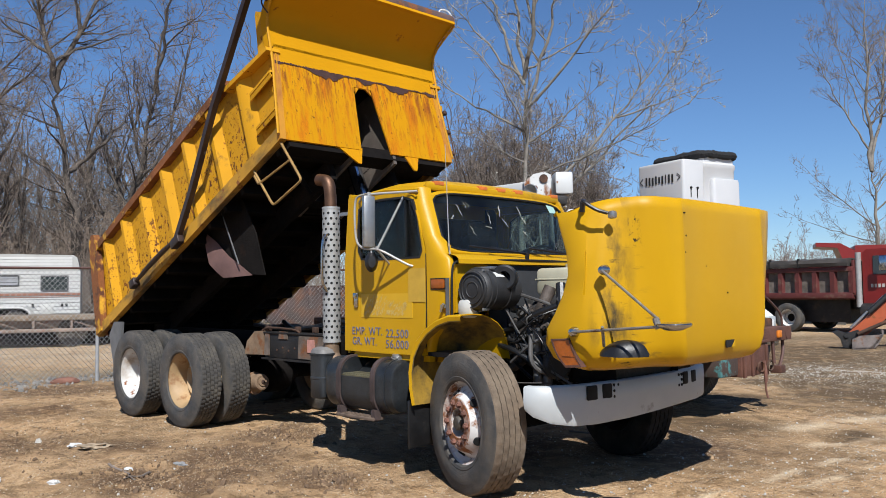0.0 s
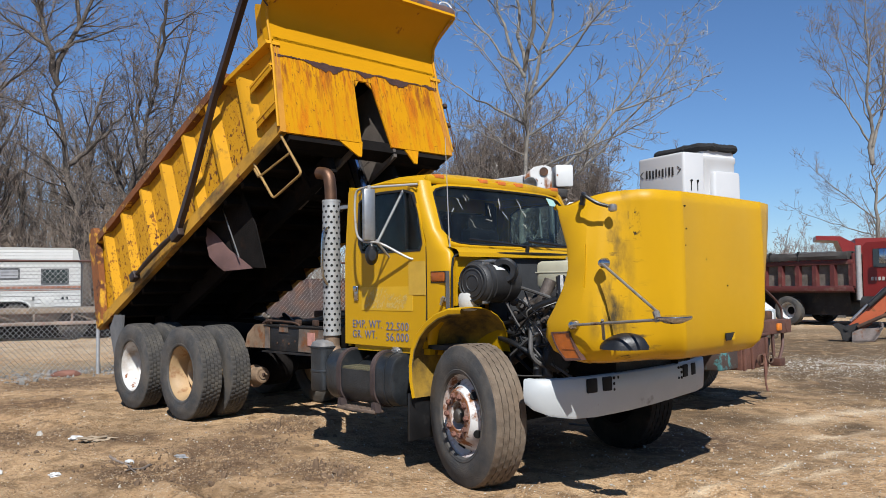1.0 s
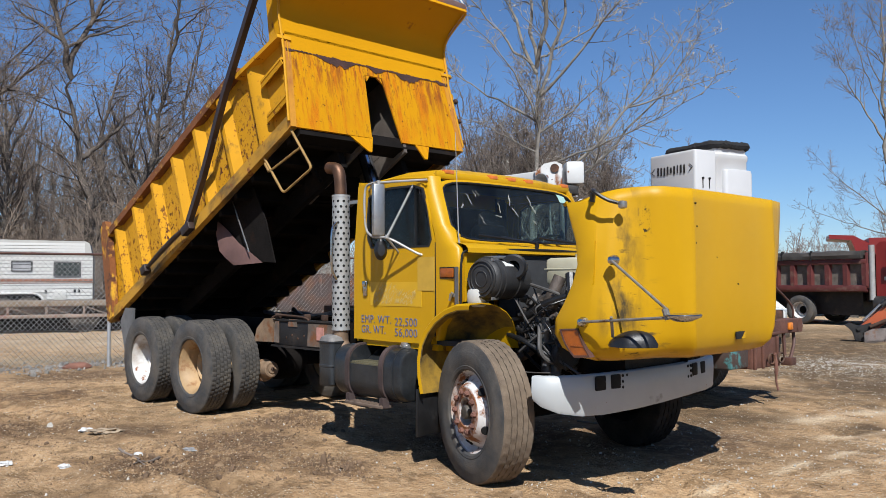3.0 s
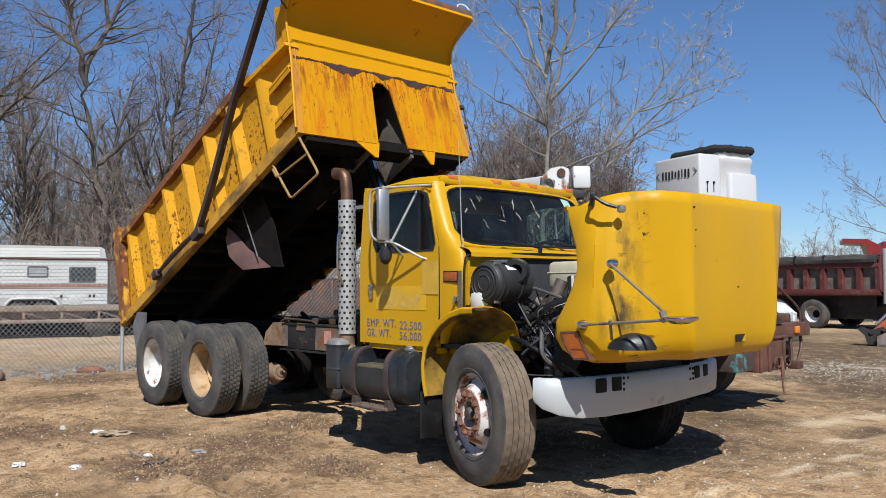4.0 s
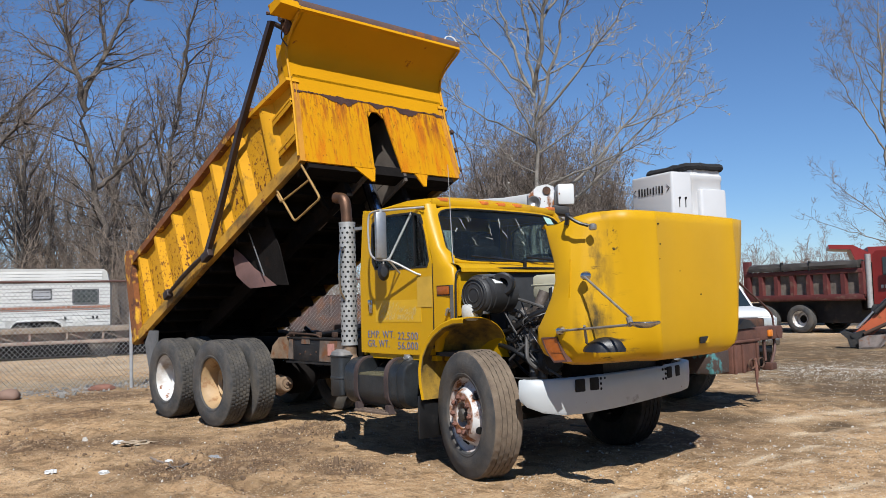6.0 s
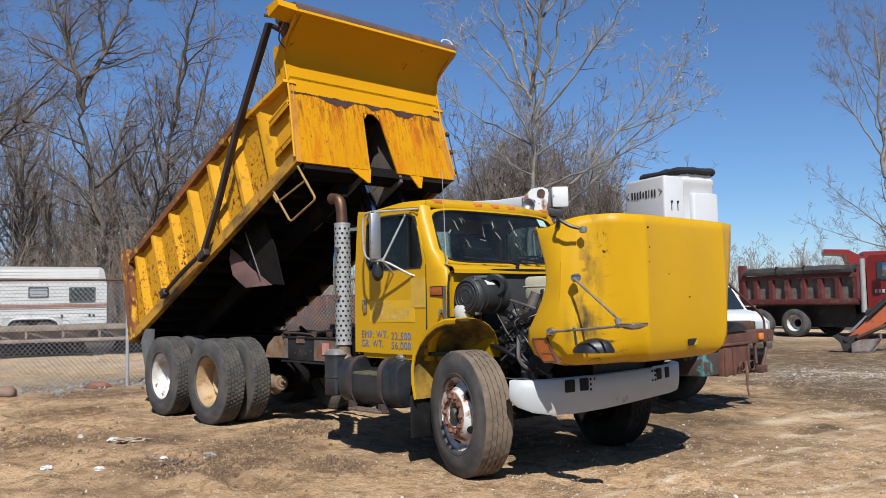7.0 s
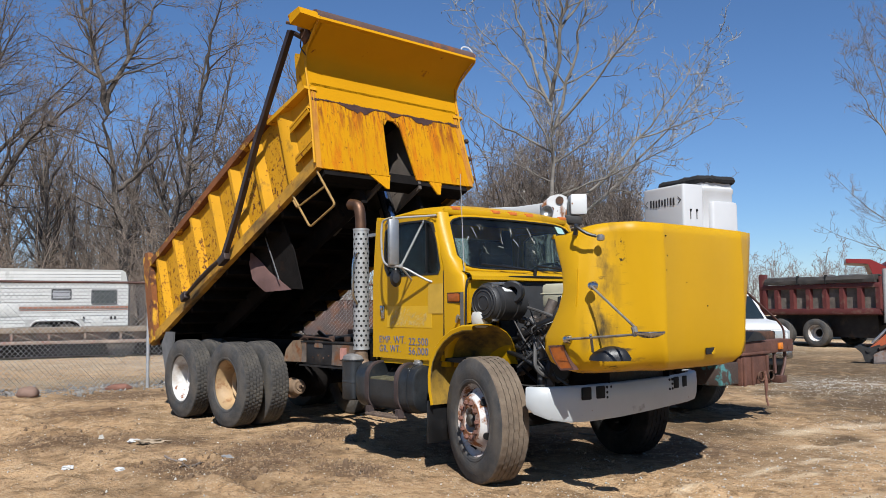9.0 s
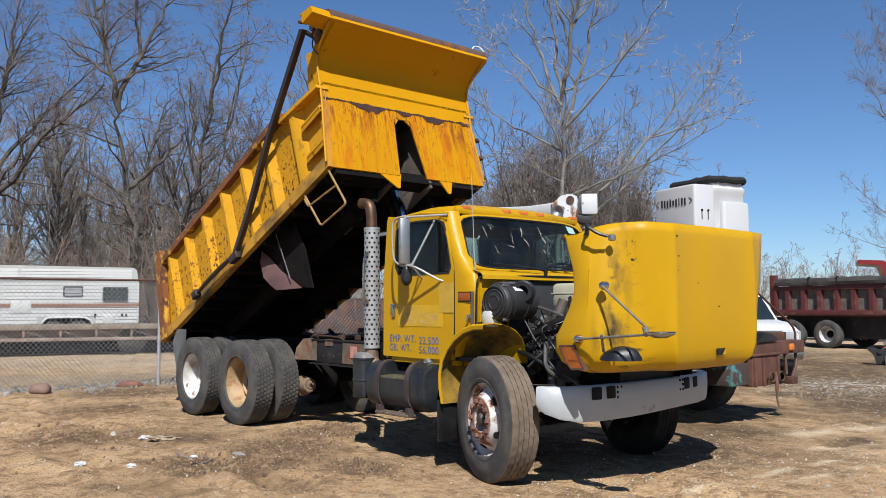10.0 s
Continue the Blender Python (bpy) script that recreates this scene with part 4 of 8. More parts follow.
for y in (-0.735, -0.20, 0.04, 0.28, 0.80):
    bm = add_box(B(), (-0.600, y, 2.352), (0.04, 0.108, 0.038), pose(0, 0, 0), 0.004)
    part("marker_lamp", bm, surface("orange_lens", (0.75, 0.20, 0.03), 0.3, 0, 0.2, 20, 0.05) if y == -0.735 else bpy.data.materials["orange_lens"], cab)
bm = add_box(B(), (-0.335, -1.008, 1.515), (0.15, 0.018, 0.075), None, 0.012)
part("side_marker", bm, red_amber, cab)
part("side_marker_base", add_box(B(), (-0.335, -1.002, 1.515), (0.17, 0.006, 0.09)), black_plastic, cab)
bm = add_box(B(), (-0.27, -1.008, 1.34), (0.06, 0.02, 0.03), None, 0.005)
add_tube(bm, [(-0.29, -1.02, 1.30), (-0.25, -1.03, 1.36)], 0.012, 6)
part("hood_latch", bm, alu, cab)
part("grime_strip", add_box(B(), (-0.222, -1.012, 1.41), (0.035, 0.008, 0.30)), surface("grey_seal", (0.12, 0.12, 0.12), 0.7, 0, 0.2, 9), cab)
# lettering on the door
face = lambda x, z: pose(x, -1.008, z, 90, 0, 0)
for text, x, z, w in (("EMP. WT.", -1.415, 1.095, 0.40), ("22,500", -0.965, 1.083, 0.28), ("GR. WT.", -1.415, 1.008, 0.325), ("56,000", -0.965, 0.995, 0.28)):
    writing(text, w, 0.07, ink, cab, face(x, z), "weight_lettering", "blue-grey painted weight lettering")
part("faded_panel", add_box(B(), (-0.96, -1.0075, 1.345), (0.66, 0.004, 0.20)), surface("newer_yellow", (0.72, 0.42, 0.008), 0.45, 0, 0.06, 4, 0.03), cab, "repainted yellow panel")
rng = random.Random(5)
bm = B()
for k in range(190):
    x = -1.235 + 0.53 * rng.random()
    top = 0.15 if x < -0.95 else 0.10
    z = 1.272 + top * rng.random() ** 1.3
    add_box(bm, (0, 0, 0), (0.012 + 0.035 * rng.random(), 0.0006, 0.003 + 0.005 * rng.random()), pose(x, -1.0100 - 0.000012 * k, z, 0, rng.uniform(-85, -25), 0))
part("scraped_lettering", bm, pale_scrape, cab, "scraped unreadable pale lettering")
part("faded_patch", add_box(B(), (-0.575, -1.0095, 1.51), (0.20, 0.004, 0.27)), patch_yellow, cab, "faded dull yellow patch")
# mirror of the near side and the far one
for s in (-1, 1):
    bm = add_box(B(), (0, 0, 0), (0.055, 0.105, 0.43), pose(-0.925, s * 1.215, 2.035, 0, 0, s * 14), 0.018)
    mir = part("side_mirror", bm, alu, truck, "tall aluminium side mirror")
    part("mirror_glass", add_box(B(), (0, 0, 0), (0.004, 0.088, 0.40), pose(-0.953, s * 1.208, 2.035, 0, 0, s * 14)), chrome, mir)
    bm = B()
    add_tube(bm, [(-0.58, s * 0.985, 2.27), (-0.93, s * 1.20, 2.262)], 0.010, 8)
    add_tube(bm, [(-1.34, s * 0.985, 2.24), (-1.02, s * 1.19, 2.266), (-0.92, s * 1.21, 2.262)], 0.009, 8)
    add_tube(bm, [(-0.73, s * 0.985, 2.268), (-0.84, s * 1.19, 1.815)], 0.010, 8)
    add_tube(bm, bend([(-0.625, s * 1.0, 1.663), (-0.66, s * 1.03, 1.675), (-0.84, s * 1.19, 1.812), (-0.98, s * 1.22, 1.81), (-1.085, s * 1.22, 1.87), (-1.105, s * 1.22, 2.10), (-1.10, s * 1.21, 2.25), (-1.0, s * 1.20, 2.266)], 5), 0.010, 8)
    add_tube(bm, [(-0.92, s * 1.0, 1.69), (-0.86, s * 1.19, 1.812)], 0.009, 8)
    for c in ((-0.84, s * 1.195, 1.813), (-0.93, s * 1.205, 2.262)):
        add_cyl(bm, (c[0], c[1], c[2] - 0.015), (c[0], c[1], c[2] + 0.015), 0.016, None, 10)
    part("mirror_bracket", bm, tube_grey, mir)
    bm = lathe(B(), [(0.0, -0.03), (0.05, -0.028), (0.085, 0.0), (0.088, 0.012), (0.0, 0.014)], pose(-0.91, s * 1.20, 1.705, 0, 0, 60 if s < 0 else 120) @ Matrix.Diagonal((0.62, 1, 0.95, 1)), 20)
    part("round_mirror", bm, black_plastic, mir, "small round convex mirror")
    part("mirror_stem", add_cyl(B(), (-0.91, s * 1.20, 1.775), (-0.91, s * 1.20, 1.812), 0.008, None, 6), tube_grey, mir)
# inside of the cab
for y in (-0.48, 0.48):
    bm = add_box(B(), (-1.02, y, 1.36), (0.5, 0.5, 0.16), None, 0.05)
    add_box(bm, (-1.27, y, 1.70), (0.16, 0.46, 0.62), pose(0, 0, 0), 0.075)
    add_box(bm, (-1.28, y, 2.06), (0.12, 0.26, 0.16), None, 0.055)
    add_box(bm, (-1.02, y, 1.14), (0.35, 0.35, 0.3))
    part("cab_seat", bm, cabin_dark, cab)
add_box(bm := B(), (-0.40, 0, 1.60), (0.30, 1.8, 0.26), None, 0.05)
part("dashboard", bm, cabin_dark, cab)
bm = lathe(B(), [(0.225, 0), (0.24, 0.015), (0.255, 0), (0.24, -0.015), (0.225, 0)], pose(-0.66, 0.48, 1.74, 60, 0, 90), 28)
add_tube(bm, [(-0.45, 0.48, 1.55), (-0.66, 0.48, 1.74)], 0.03)
part("steering_wheel", bm, black_plastic, cab)
part("headliner", add_box(B(), (-1.0, 0, 2.325), (0.8, 1.72, 0.02)), cabin_dark, cab)

# rear half of the front fenders
# inside faces: road grime, with the fender's own shade painted into a darker yellow
fender_grime_shade = surface("grimed_shaded_yellow", (0.34, 0.20, 0.015), 0.85, 0, 0.35, 4, 0.2, 60, layers=[((0.06, 0.045, 0.02), 0.45, 0.66, 4, ONE, 0.95)])
for s in (-1, 1):
    arch = [(-0.51, 0.57), (-0.54, 0.70), (-0.545, 0.83), (-0.52, 0.96), (-0.455, 1.07), (-0.36, 1.16), (-0.235, 1.23), (-0.10, 1.27), (0.03, 1.275)]
    rings = []
    for i, (x, z) in enumerate(arch):
        a, b = arch[max(0, i - 1)], arch[min(len(arch) - 1, i + 1)]
        n = Vector((-(b[1] - a[1]), b[0] - a[0])).normalized()
        at_ = lambda off, y: (x + n.x * off, s * y, z + n.y * off)
        prof = ((1.135, -0.035), (1.14, -0.005), (1.125, 0.008), (1.0, 0.012), (0.90, 0.004), (0.81, -0.02), (0.73, -0.06), (0.67, -0.115), (0.63, -0.18), (0.61, -0.26), (0.602, -0.34))
        rings.append([at_(o, y) for y, o in prof] + [at_(o - 0.009, y - 0.004) for y, o in prof[::-1]])
    bm = loft(B(), rings, True, True)
    n = len(prof)
    for i, f in enumerate(bm.faces):
        if i % (2 * n) >= n and i < (len(rings) - 1) * 2 * n:
            f.material_index = 1
    fen = part("fender", bm, cab_paint, truck, "yellow rear half of the front fender")
    fen.data.materials.append(fender_grime_shade)
    part("mudflap", add_box(B(), (-0.55, s * 1.00, 0.42), (0.02, 0.28, 0.37), pose(0, 0, 0), 0.006), black_plastic, fen, "black rubber mudflap")

# bumper
ends = [(0.64, -1.14), (0.71, -1.135), (0.80, -1.05), (0.88, -0.90), (0.93, -0.70), (0.965, -0.35), (0.975, 0.0)]
def pushed(x, y):
    """The bumper stands askew: its far side is knocked back."""
    return x - 0.012 - 0.025 * (y + 0.75)
line = [(pushed(x, y), y * (1.055 if y > 0 else 1)) for x, y in ends + [(x, -y) for x, y in ends[-2::-1]]]
rings = []
for i, (x, y) in enumerate(line):
    q = min(i, len(line) - 1 - i)
    lo = (0.64, 0.60, 0.555, 0.53, 0.525, 0.525, 0.525)[q] + 0.03 * max(0, min(1, y + 0.5))
    d = Vector((line[min(i + 1, len(line) - 1)][1] - line[max(0, i - 1)][1], -(line[min(i + 1, len(line) - 1)][0] - line[max(0, i - 1)][0]))).normalized()
    o = lambda off, z: (x + d.x * off, y + d.y * off, z)
    rings.append([o(-0.06, 0.805), o(-0.005, 0.805), o(0.008, 0.795), o(0.012, 0.70), o(0.006, lo + 0.02), o(-0.004, lo), o(-0.05, lo + 0.01), o(-0.046, lo + 0.018), o(-0.006, lo + 0.012), o(0.0, 0.70), o(-0.004, 0.79), o(-0.06, 0.795)])
bumper = part("bumper", loft(B(), rings, True, True), surface("dull_white_bumper", (0.50, 0.52, 0.52), 0.45, 0, 0.06, 3, 0.05, 120, layers=[(GRIME, 0.64, 0.85, 6, ONE, 0.8), (RUST, 0.72, 0.74, 14, ONE, 0.9)]), truck, "white steel bumper with lamp cut-outs", 1.0)
for y in (-0.755, -0.60, 0.50, 0.665):
    x = pushed(0.962 - 0.12 * (y - 0.5) if y > 0 else 0.950 - 0.12 * max(0, -y - 0.6), y)
    part("lamp_opening", add_box(B(), (0, 0, 0), (0.02, 0.10, 0.10), pose(x, y, 0.745, 0, 0, -8 if y < 0 else 8), 0.01), hole_black, bumper)
for y in (-0.52, -0.47, 0.37, 0.42):
    for z in (0.78, 0.74, 0.70):
        if (y, z) not in ((-0.47, 0.74), (0.37, 0.74)):
            part("bolt_hole", add_cyl(B(), (pushed(0.945, y), y, z), (pushed((0.989 if y > 0 else 0.9725) - 0.02 * abs(y), y), y, z), 0.011, None, 8), hole_black, bumper)
for s in (-1, 1):
    part("bumper_bracket", add_box(B(), (0.73, s * 0.43, 0.72), (0.30, 0.05, 0.14), None, 0.01), under_steel, bumper)

# hood, tilted forward over the bumper
hood_rows = []
for z, xf, sh, fend_w, xs, xa in ((0.93, 1.40, 0.50, 1.02, 1.20, 1.05), (0.955, 1.47, 0.56, 1.08, 1.27, 0.96), (1.01, 1.515, 0.61, 1.125, 1.30, 0.88), (1.10, 1.53, 0.64, 1.145, 1.305, 0.835),
        (1.20, 1.535, 0.665, 1.15, 1.305, 0.85), (1.30, 1.54, 0.69, 1.145, 1.30, 0.915), (1.42, 1.54, 0.715, 1.135, 1.295, 0.975), (1.55, 1.54, 0.745, 1.12, 1.29, 1.01), (1.70, 1.54, 0.78, 1.10, 1.285, 0.985), (1.85, 1.535, 0.815, 1.075, 1.28, 0.92), (1.97, 1.53, 0.84, 1.045, 1.275, 0.865), (2.045, 1.525, 0.855, 1.03, 1.27, 0.84)):
    fl = min(sh - 0.07, 0.585)
    half = [(xf + 0.015, 0.0), (xf + 0.012, fl * 0.5), (xf + 0.004, fl - 0.025), (xf + 0.010, fl - 0.004), (xf - 0.003, fl + 0.022), (xf - 0.018, fl * 0.5 + sh * 0.5), (xf - 0.047, sh - 0.008), (xf - 0.12, sh + 0.05), (xs + 0.04, sh * 0.55 + fend_w * 0.45), (xs - 0.03, fend_w - 0.055), (xs - 0.08, fend_w - 0.02), (xs - 0.14, fend_w), (xs * 0.6 + xa * 0.4 - 0.02, fend_w + 0.012), (xa + 0.03, fend_w + 0.01), (xa, fend_w - 0.004), (xa - 0.004, fend_w - 0.03)]
    fall = lambda x, y: z - (0.09 * max(0, (xs - x) / 0.4) if z > 2.0 else 0)
    full = [(x, -y, fall(x, y)) for x, y in half[::-1]] + [(x, y, fall(x, y)) for x, y in half[1:]]
    hood_rows.append(full)
bm = loft(B(), hood_rows, False)
hood = part("hood", bm, hood_paint, truck, "yellow hood tilted forward, scuffed along one side", 0.9)
so = hood.modifiers.new("thickness", "SOLIDIFY")
so.thickness, so.offset = 0.016, -1
part("hood_floor", prism(B(), [(1.36, -0.48), (1.36, 0.48), (1.20, 0.85), (1.0, 0.95), (1.0, -0.95), (1.20, -0.85)], 0.96, 0.975, "z"), black_plastic, hood)
part("hood_slot", add_box(B(), (1.553, 0.005, 1.065), (0.012, 0.12, 0.052), None, 0.003), hole_black, hood)
part("slot_lip", prism(B(), [(0.012, 1.041), (0.063, 1.041), (0.063, 1.090)], 1.556, 1.562, "x"), hood_paint, hood)
for y, z in ((-0.55, 1.95), (-0.54, 1.80), (-0.555, 1.69), (-0.57, 1.52), (-0.02, 1.42), (-0.30, 1.60)):
    part("rivet", add_cyl(B(), (1.52, y, z), (1.562 - 0.03 * abs(y), y, z), 0.006, None, 8), hole_black, hood)
def lens_outline(grow):
    """A leaning four-sided lens with bowed sides, in x and z."""
    out = []
    for p, q, bow in (((0.875, 1.130), (1.015, 1.138), 0.0), ((1.015, 1.138), (1.105, 0.968), -0.008), ((1.105, 0.968), (0.985, 0.960), 0.0), ((0.985, 0.960), (0.875, 1.130), -0.014)):
        for k in range(6):
            t = k / 6
            out.append((p[0] + (q[0] - p[0]) * t + bow * math.sin(math.pi * t), p[1] + (q[1] - p[1]) * t + bow * math.sin(math.pi * t) * 0.6))
    c = (0.99, 1.065)
    return [(0.03 + c[0] + (x - c[0]) * grow, c[1] + (z - c[1]) * grow) for x, z in out]
sig = part("turn_signal", prism(B(), lens_outline(0.92), -1.168, -1.12), red_amber, truck, "red-orange turn signal lens")
part("signal_base", framed(B(), lens_outline(1.06), lens_outline(0.92), 1.12, 1.172, side(-1)), brown_steel, sig)
part("signal_rib", add_box(B(), (1.04, -1.170, 1.03), (0.10, 0.006, 0.006)), red_amber, sig)
# fender mirror on its tripod
rod_steel = surface("tarnished_rod", (0.34, 0.31, 0.27), 0.42, 0.5, 0.3, 14, 0.1, 90, layers=[((0.16, 0.09, 0.05), 0.56, 0.7, 16, ONE, 0.8)])
TIP = Vector((1.76, -1.27, 1.275))
bm = lathe(B(), [(0.0, -0.035), (0.05, -0.03), (0.10, -0.008), (0.105, 0.004), (0.10, 0.01), (0.0, 0.012)], Matrix.Translation(TIP + Vector((0.06, 0.06, -0.03))) @ pose(0, 0, 0, 91, 0, 0), 28)
tri = part("fender_mirror", bm, chrome, truck, "chrome tripod fender mirror")
for c in ((1.30, -1.135, 1.575), (1.09, -1.175, 1.185)):
    part("mirror_foot", lathe(B(), [(0.0, -0.035), (0.022, -0.03), (0.031, -0.01), (0.033, 0.0), (0.034, 0.02)], Matrix.Translation(c), 20), chrome, tri)
bm = add_tube(B(), [(1.30, -1.16, 1.575), TIP], 0.009, 8)
add_tube(bm, [(1.09, -1.20, 1.185), TIP + Vector((0.0, 0.0, -0.04))], 0.009, 8)
add_tube(bm, [(1.30, -1.15, 1.10), (1.35, -1.235, 1.225)], 0.010, 8)
add_tube(bm, [TIP + Vector((-0.02, 0, 0.01)), TIP + Vector((0.0, 0, -0.05))], 0.02, 8)
part("mirror_rod", bm, rod_steel, tri)
bm = B()
rings = []
for k in range(13):
    q = -1 + k / 6
    h, o = 0.10 * math.sqrt(max(0.02, 1 - q * q)) * (1 + 0.25 * q), 0.10 * math.sqrt(max(0.02, 1 - q * q))
    rings.append([(1.405 + 0.155 * q, -1.11 + 0.25 * max(0, q - 0.2) * 0.3 - o * math.sin(a), 1.04 + h * math.cos(a)) for a in (j * math.pi / 14 for j in range(8))] + [(1.405 + 0.155 * q, -1.06, 1.04)])
loft(bm, rings, True, True)
part("air_scoop", bm, black_plastic, hood, "black plastic side scoop")
for z0 in (1.925,):
    bm = add_tube(B(), bend([(1.13, -1.09, 2.03), (1.17, -1.17, 2.02), (1.26, -1.14, 1.955), (1.31, -1.09, 1.935)]), 0.012, 8)
    part("hood_handle", bm, black_plastic, hood)
    bm = add_box(B(), (1.325, -1.06, 1.925), (0.05, 0.05, 0.05), pose(0, 0, 0), 0.015)
    part("hood_bracket", bm, alu, hood)
    bm = add_tube(B(), [(1.12, -1.08, 2.04), (1.10, -1.07, 1.96)], 0.018, 6)
    part("handle_foot", bm, black_plastic, hood)

# engine bay
engine = part("engine", add_box(B(), (0.25, 0.02, 1.06), (0.95, 0.50, 0.42), None, 0.04), black_steel, truck, "dark dirty diesel engine with hoses")
AC = Vector((-0.02, -0.95, 1.465))
bm = lathe(B(), [(0.0, 0.0), (0.10, 0.0), (0.145, 0.012), (0.158, 0.03), (0.16, 0.05), (0.172, 0.052), (0.172, 0.075), (0.155, 0.08), (0.155, 0.40), (0.12, 0.44), (0.0, 0.45)], Matrix.Translation(AC), 40)
can_black = surface("dusty_black_canister", (0.030, 0.030, 0.031), 0.55, 0, 0.4, 6, 0.15, 80, layers=[((0.14, 0.12, 0.10), 0.60, 0.85, 4, ONE, 0.85)])
can = part("air_cleaner", bm, can_black, truck, "round black air cleaner canister")
for r in (0.06, 0.105, 0.135):
    part("lid_ring", lathe(B(), [(r - 0.007, 0.004), (r - 0.003, -0.006), (r + 0.003, -0.006), (r + 0.007, 0.006)], Matrix.Translation(AC), 40), can_black, can)
for y in (0.11, 0.27):
    part("band", lathe(B(), [(0.154, y), (0.163, y + 0.004), (0.163, y + 0.022), (0.154, y + 0.026)], Matrix.Translation(AC), 40), can_black, can)
part("mounting_bracket", add_box(B(), AC + Vector((-0.02, 0.19, 0.165)), (0.17, 0.10, 0.025), None, 0.006), alu, can)
bm = lathe(B(), [(0.05, -0.01), (0.085, -0.012), (0.1, 0.0), (0.1, 0.12), (0.06, 0.16)], Matrix.Translation(AC + Vector((0.13, 0.22, 0.09))) @ pose(0, 0, 0, 0, 0, 35), 28)
part("air_outlet", bm, black_plastic, can)
for a in (60, 180, 300):
    part("clamp", add_box(B(), AC + Vector((0.17 * math.cos(radians(a)), 0.06, 0.17 * math.sin(radians(a)))), (0.02, 0.06, 0.02)), alu, can)
part("can_label", loft(B(), [[AC + Vector((0.1565 * math.cos(radians(a)), y, 0.1565 * math.sin(radians(a)))) for a in (38, 48, 58)] for y in (0.13, 0.24)], False), surface("white_label", (0.7, 0.7, 0.66), 0.6, 0, 0.1, 12), can)
bm = add_box(B(), (0.28, -0.20, 1.52), (0.36, 0.28, 0.22), None, 0.035)
add_box(bm, (0.28, -0.20, 1.54), (0.37, 0.29, 0.012), None, 0.004)
add_cyl(bm, (0.36, -0.22, 1.62), (0.36, -0.22, 1.66), 0.04)
part("coolant_tank", bm, reservoir_plastic, engine, "yellowed translucent coolant tank")
bm = add_box(B(), (-0.10, -0.90, 1.325), (0.15, 0.14, 0.15), None, 0.045)
add_cyl(bm, (-0.13, -0.90, 1.39), (-0.13, -0.90, 1.415), 0.026)
part("washer_bottle", bm, surface("white_plastic", (0.62, 0.62, 0.58), 0.5, 0, 0.1, 6), engine, "white plastic washer bottle")
part("oil_pan", add_box(B(), (0.20, 0.0, 0.72), (0.95, 0.46, 0.30), None, 0.05), under_steel, engine)
part("gearbox", add_box(B(), (-0.85, 0.0, 0.78), (0.95, 0.46, 0.38), None, 0.08), under_steel, engine)
bm = add_box(B(), (0.80, 0.02, 1.10), (0.10, 0.80, 0.66), None, 0.015)
part("radiator", bm, black_steel, engine)
bm = lathe(B(), [(0.0, -0.02), (0.06, -0.02), (0.30, 0.03), (0.31, 0.05), (0.05, 0.05)], pose(0.70, 0.02, 1.10, 0, 0, 90), 30)
part("engine_fan", bm, black_plastic, engine)
bm = B()
for k, x in enumerate((-0.12, 0.04, 0.20, 0.36, 0.52)):
    add_box(bm, (x, 0.02, 1.32), (0.11, 0.36, 0.13), None, 0.03)
    add_cyl(bm, (x, -0.26, 1.16), (x + 0.03, -0.34, 1.10), 0.035, 0.03, 10)
part("cylinder_head", bm, surface("oily_grey_metal", (0.11, 0.105, 0.10), 0.5, 0.4, 0.5, 9, 0.2), engine)
bm = lathe(B(), [(0.0, -0.07), (0.05, -0.07), (0.12, -0.04), (0.14, 0.0), (0.12, 0.05), (0.05, 0.08)], pose(0.12, -0.40, 1.16, 0, 0, 20), 28)
add_tube(bm, bend([(0.12, -0.40, 1.16), (0.25, -0.46, 1.30), (0.30, -0.40, 1.48)]), 0.05, 12)
part("turbocharger", bm, surface("rusty_grey_casting", (0.16, 0.13, 0.11), 0.6, 0.4, 0.4, 8, 0.25), engine)
bm = add_cyl(B(), (0.34, -0.52, 0.74), (0.34, -0.52, 1.06), 0.045, 0.045, 16)
add_cyl(bm, (0.34, -0.52, 1.06), (0.34, -0.52, 1.10), 0.06, 0.06, 12)
part("steering_gear", bm, surface("grey_casting", (0.16, 0.16, 0.16), 0.5, 0.5, 0.4, 8, 0.2), engine)
bm = lathe(B(), [(0.0, -0.04), (0.09, -0.04), (0.11, -0.02), (0.11, 0.02), (0.09, 0.04), (0.0, 0.04)], pose(0.47, -0.56, 0.90, 0, 0, 60), 24)
part("pulley", bm, black_steel, engine)
rng = random.Random(11)
grey_hose = surface("grey_hose", (0.10, 0.095, 0.09), 0.6, 0.1, 0.3, 9, 0.1)
for k in range(22):
    x0, x1 = rng.uniform(-0.1, 0.35), rng.uniform(0.2, 0.7)
    z0, z1 = rng.uniform(0.85, 1.5), rng.uniform(0.7, 1.35)
    y0, y1 = rng.uniform(-0.66, -0.36), rng.uniform(-0.66, -0.34)
    mid = ((x0 + x1) / 2 + rng.uniform(-0.1, 0.1), min(y0, y1) - rng.uniform(0.0, 0.1), (z0 + z1) / 2 + rng.uniform(-0.15, 0.12))
    part("hose", add_tube(B(), bend([(x0, y0, z0), mid, (x1, y1, z1)]), rng.choice((0.005, 0.007, 0.009, 0.013, 0.018)), 7), rng.choice((black_plastic, black_plastic, black_plastic, grey_hose)), engine)
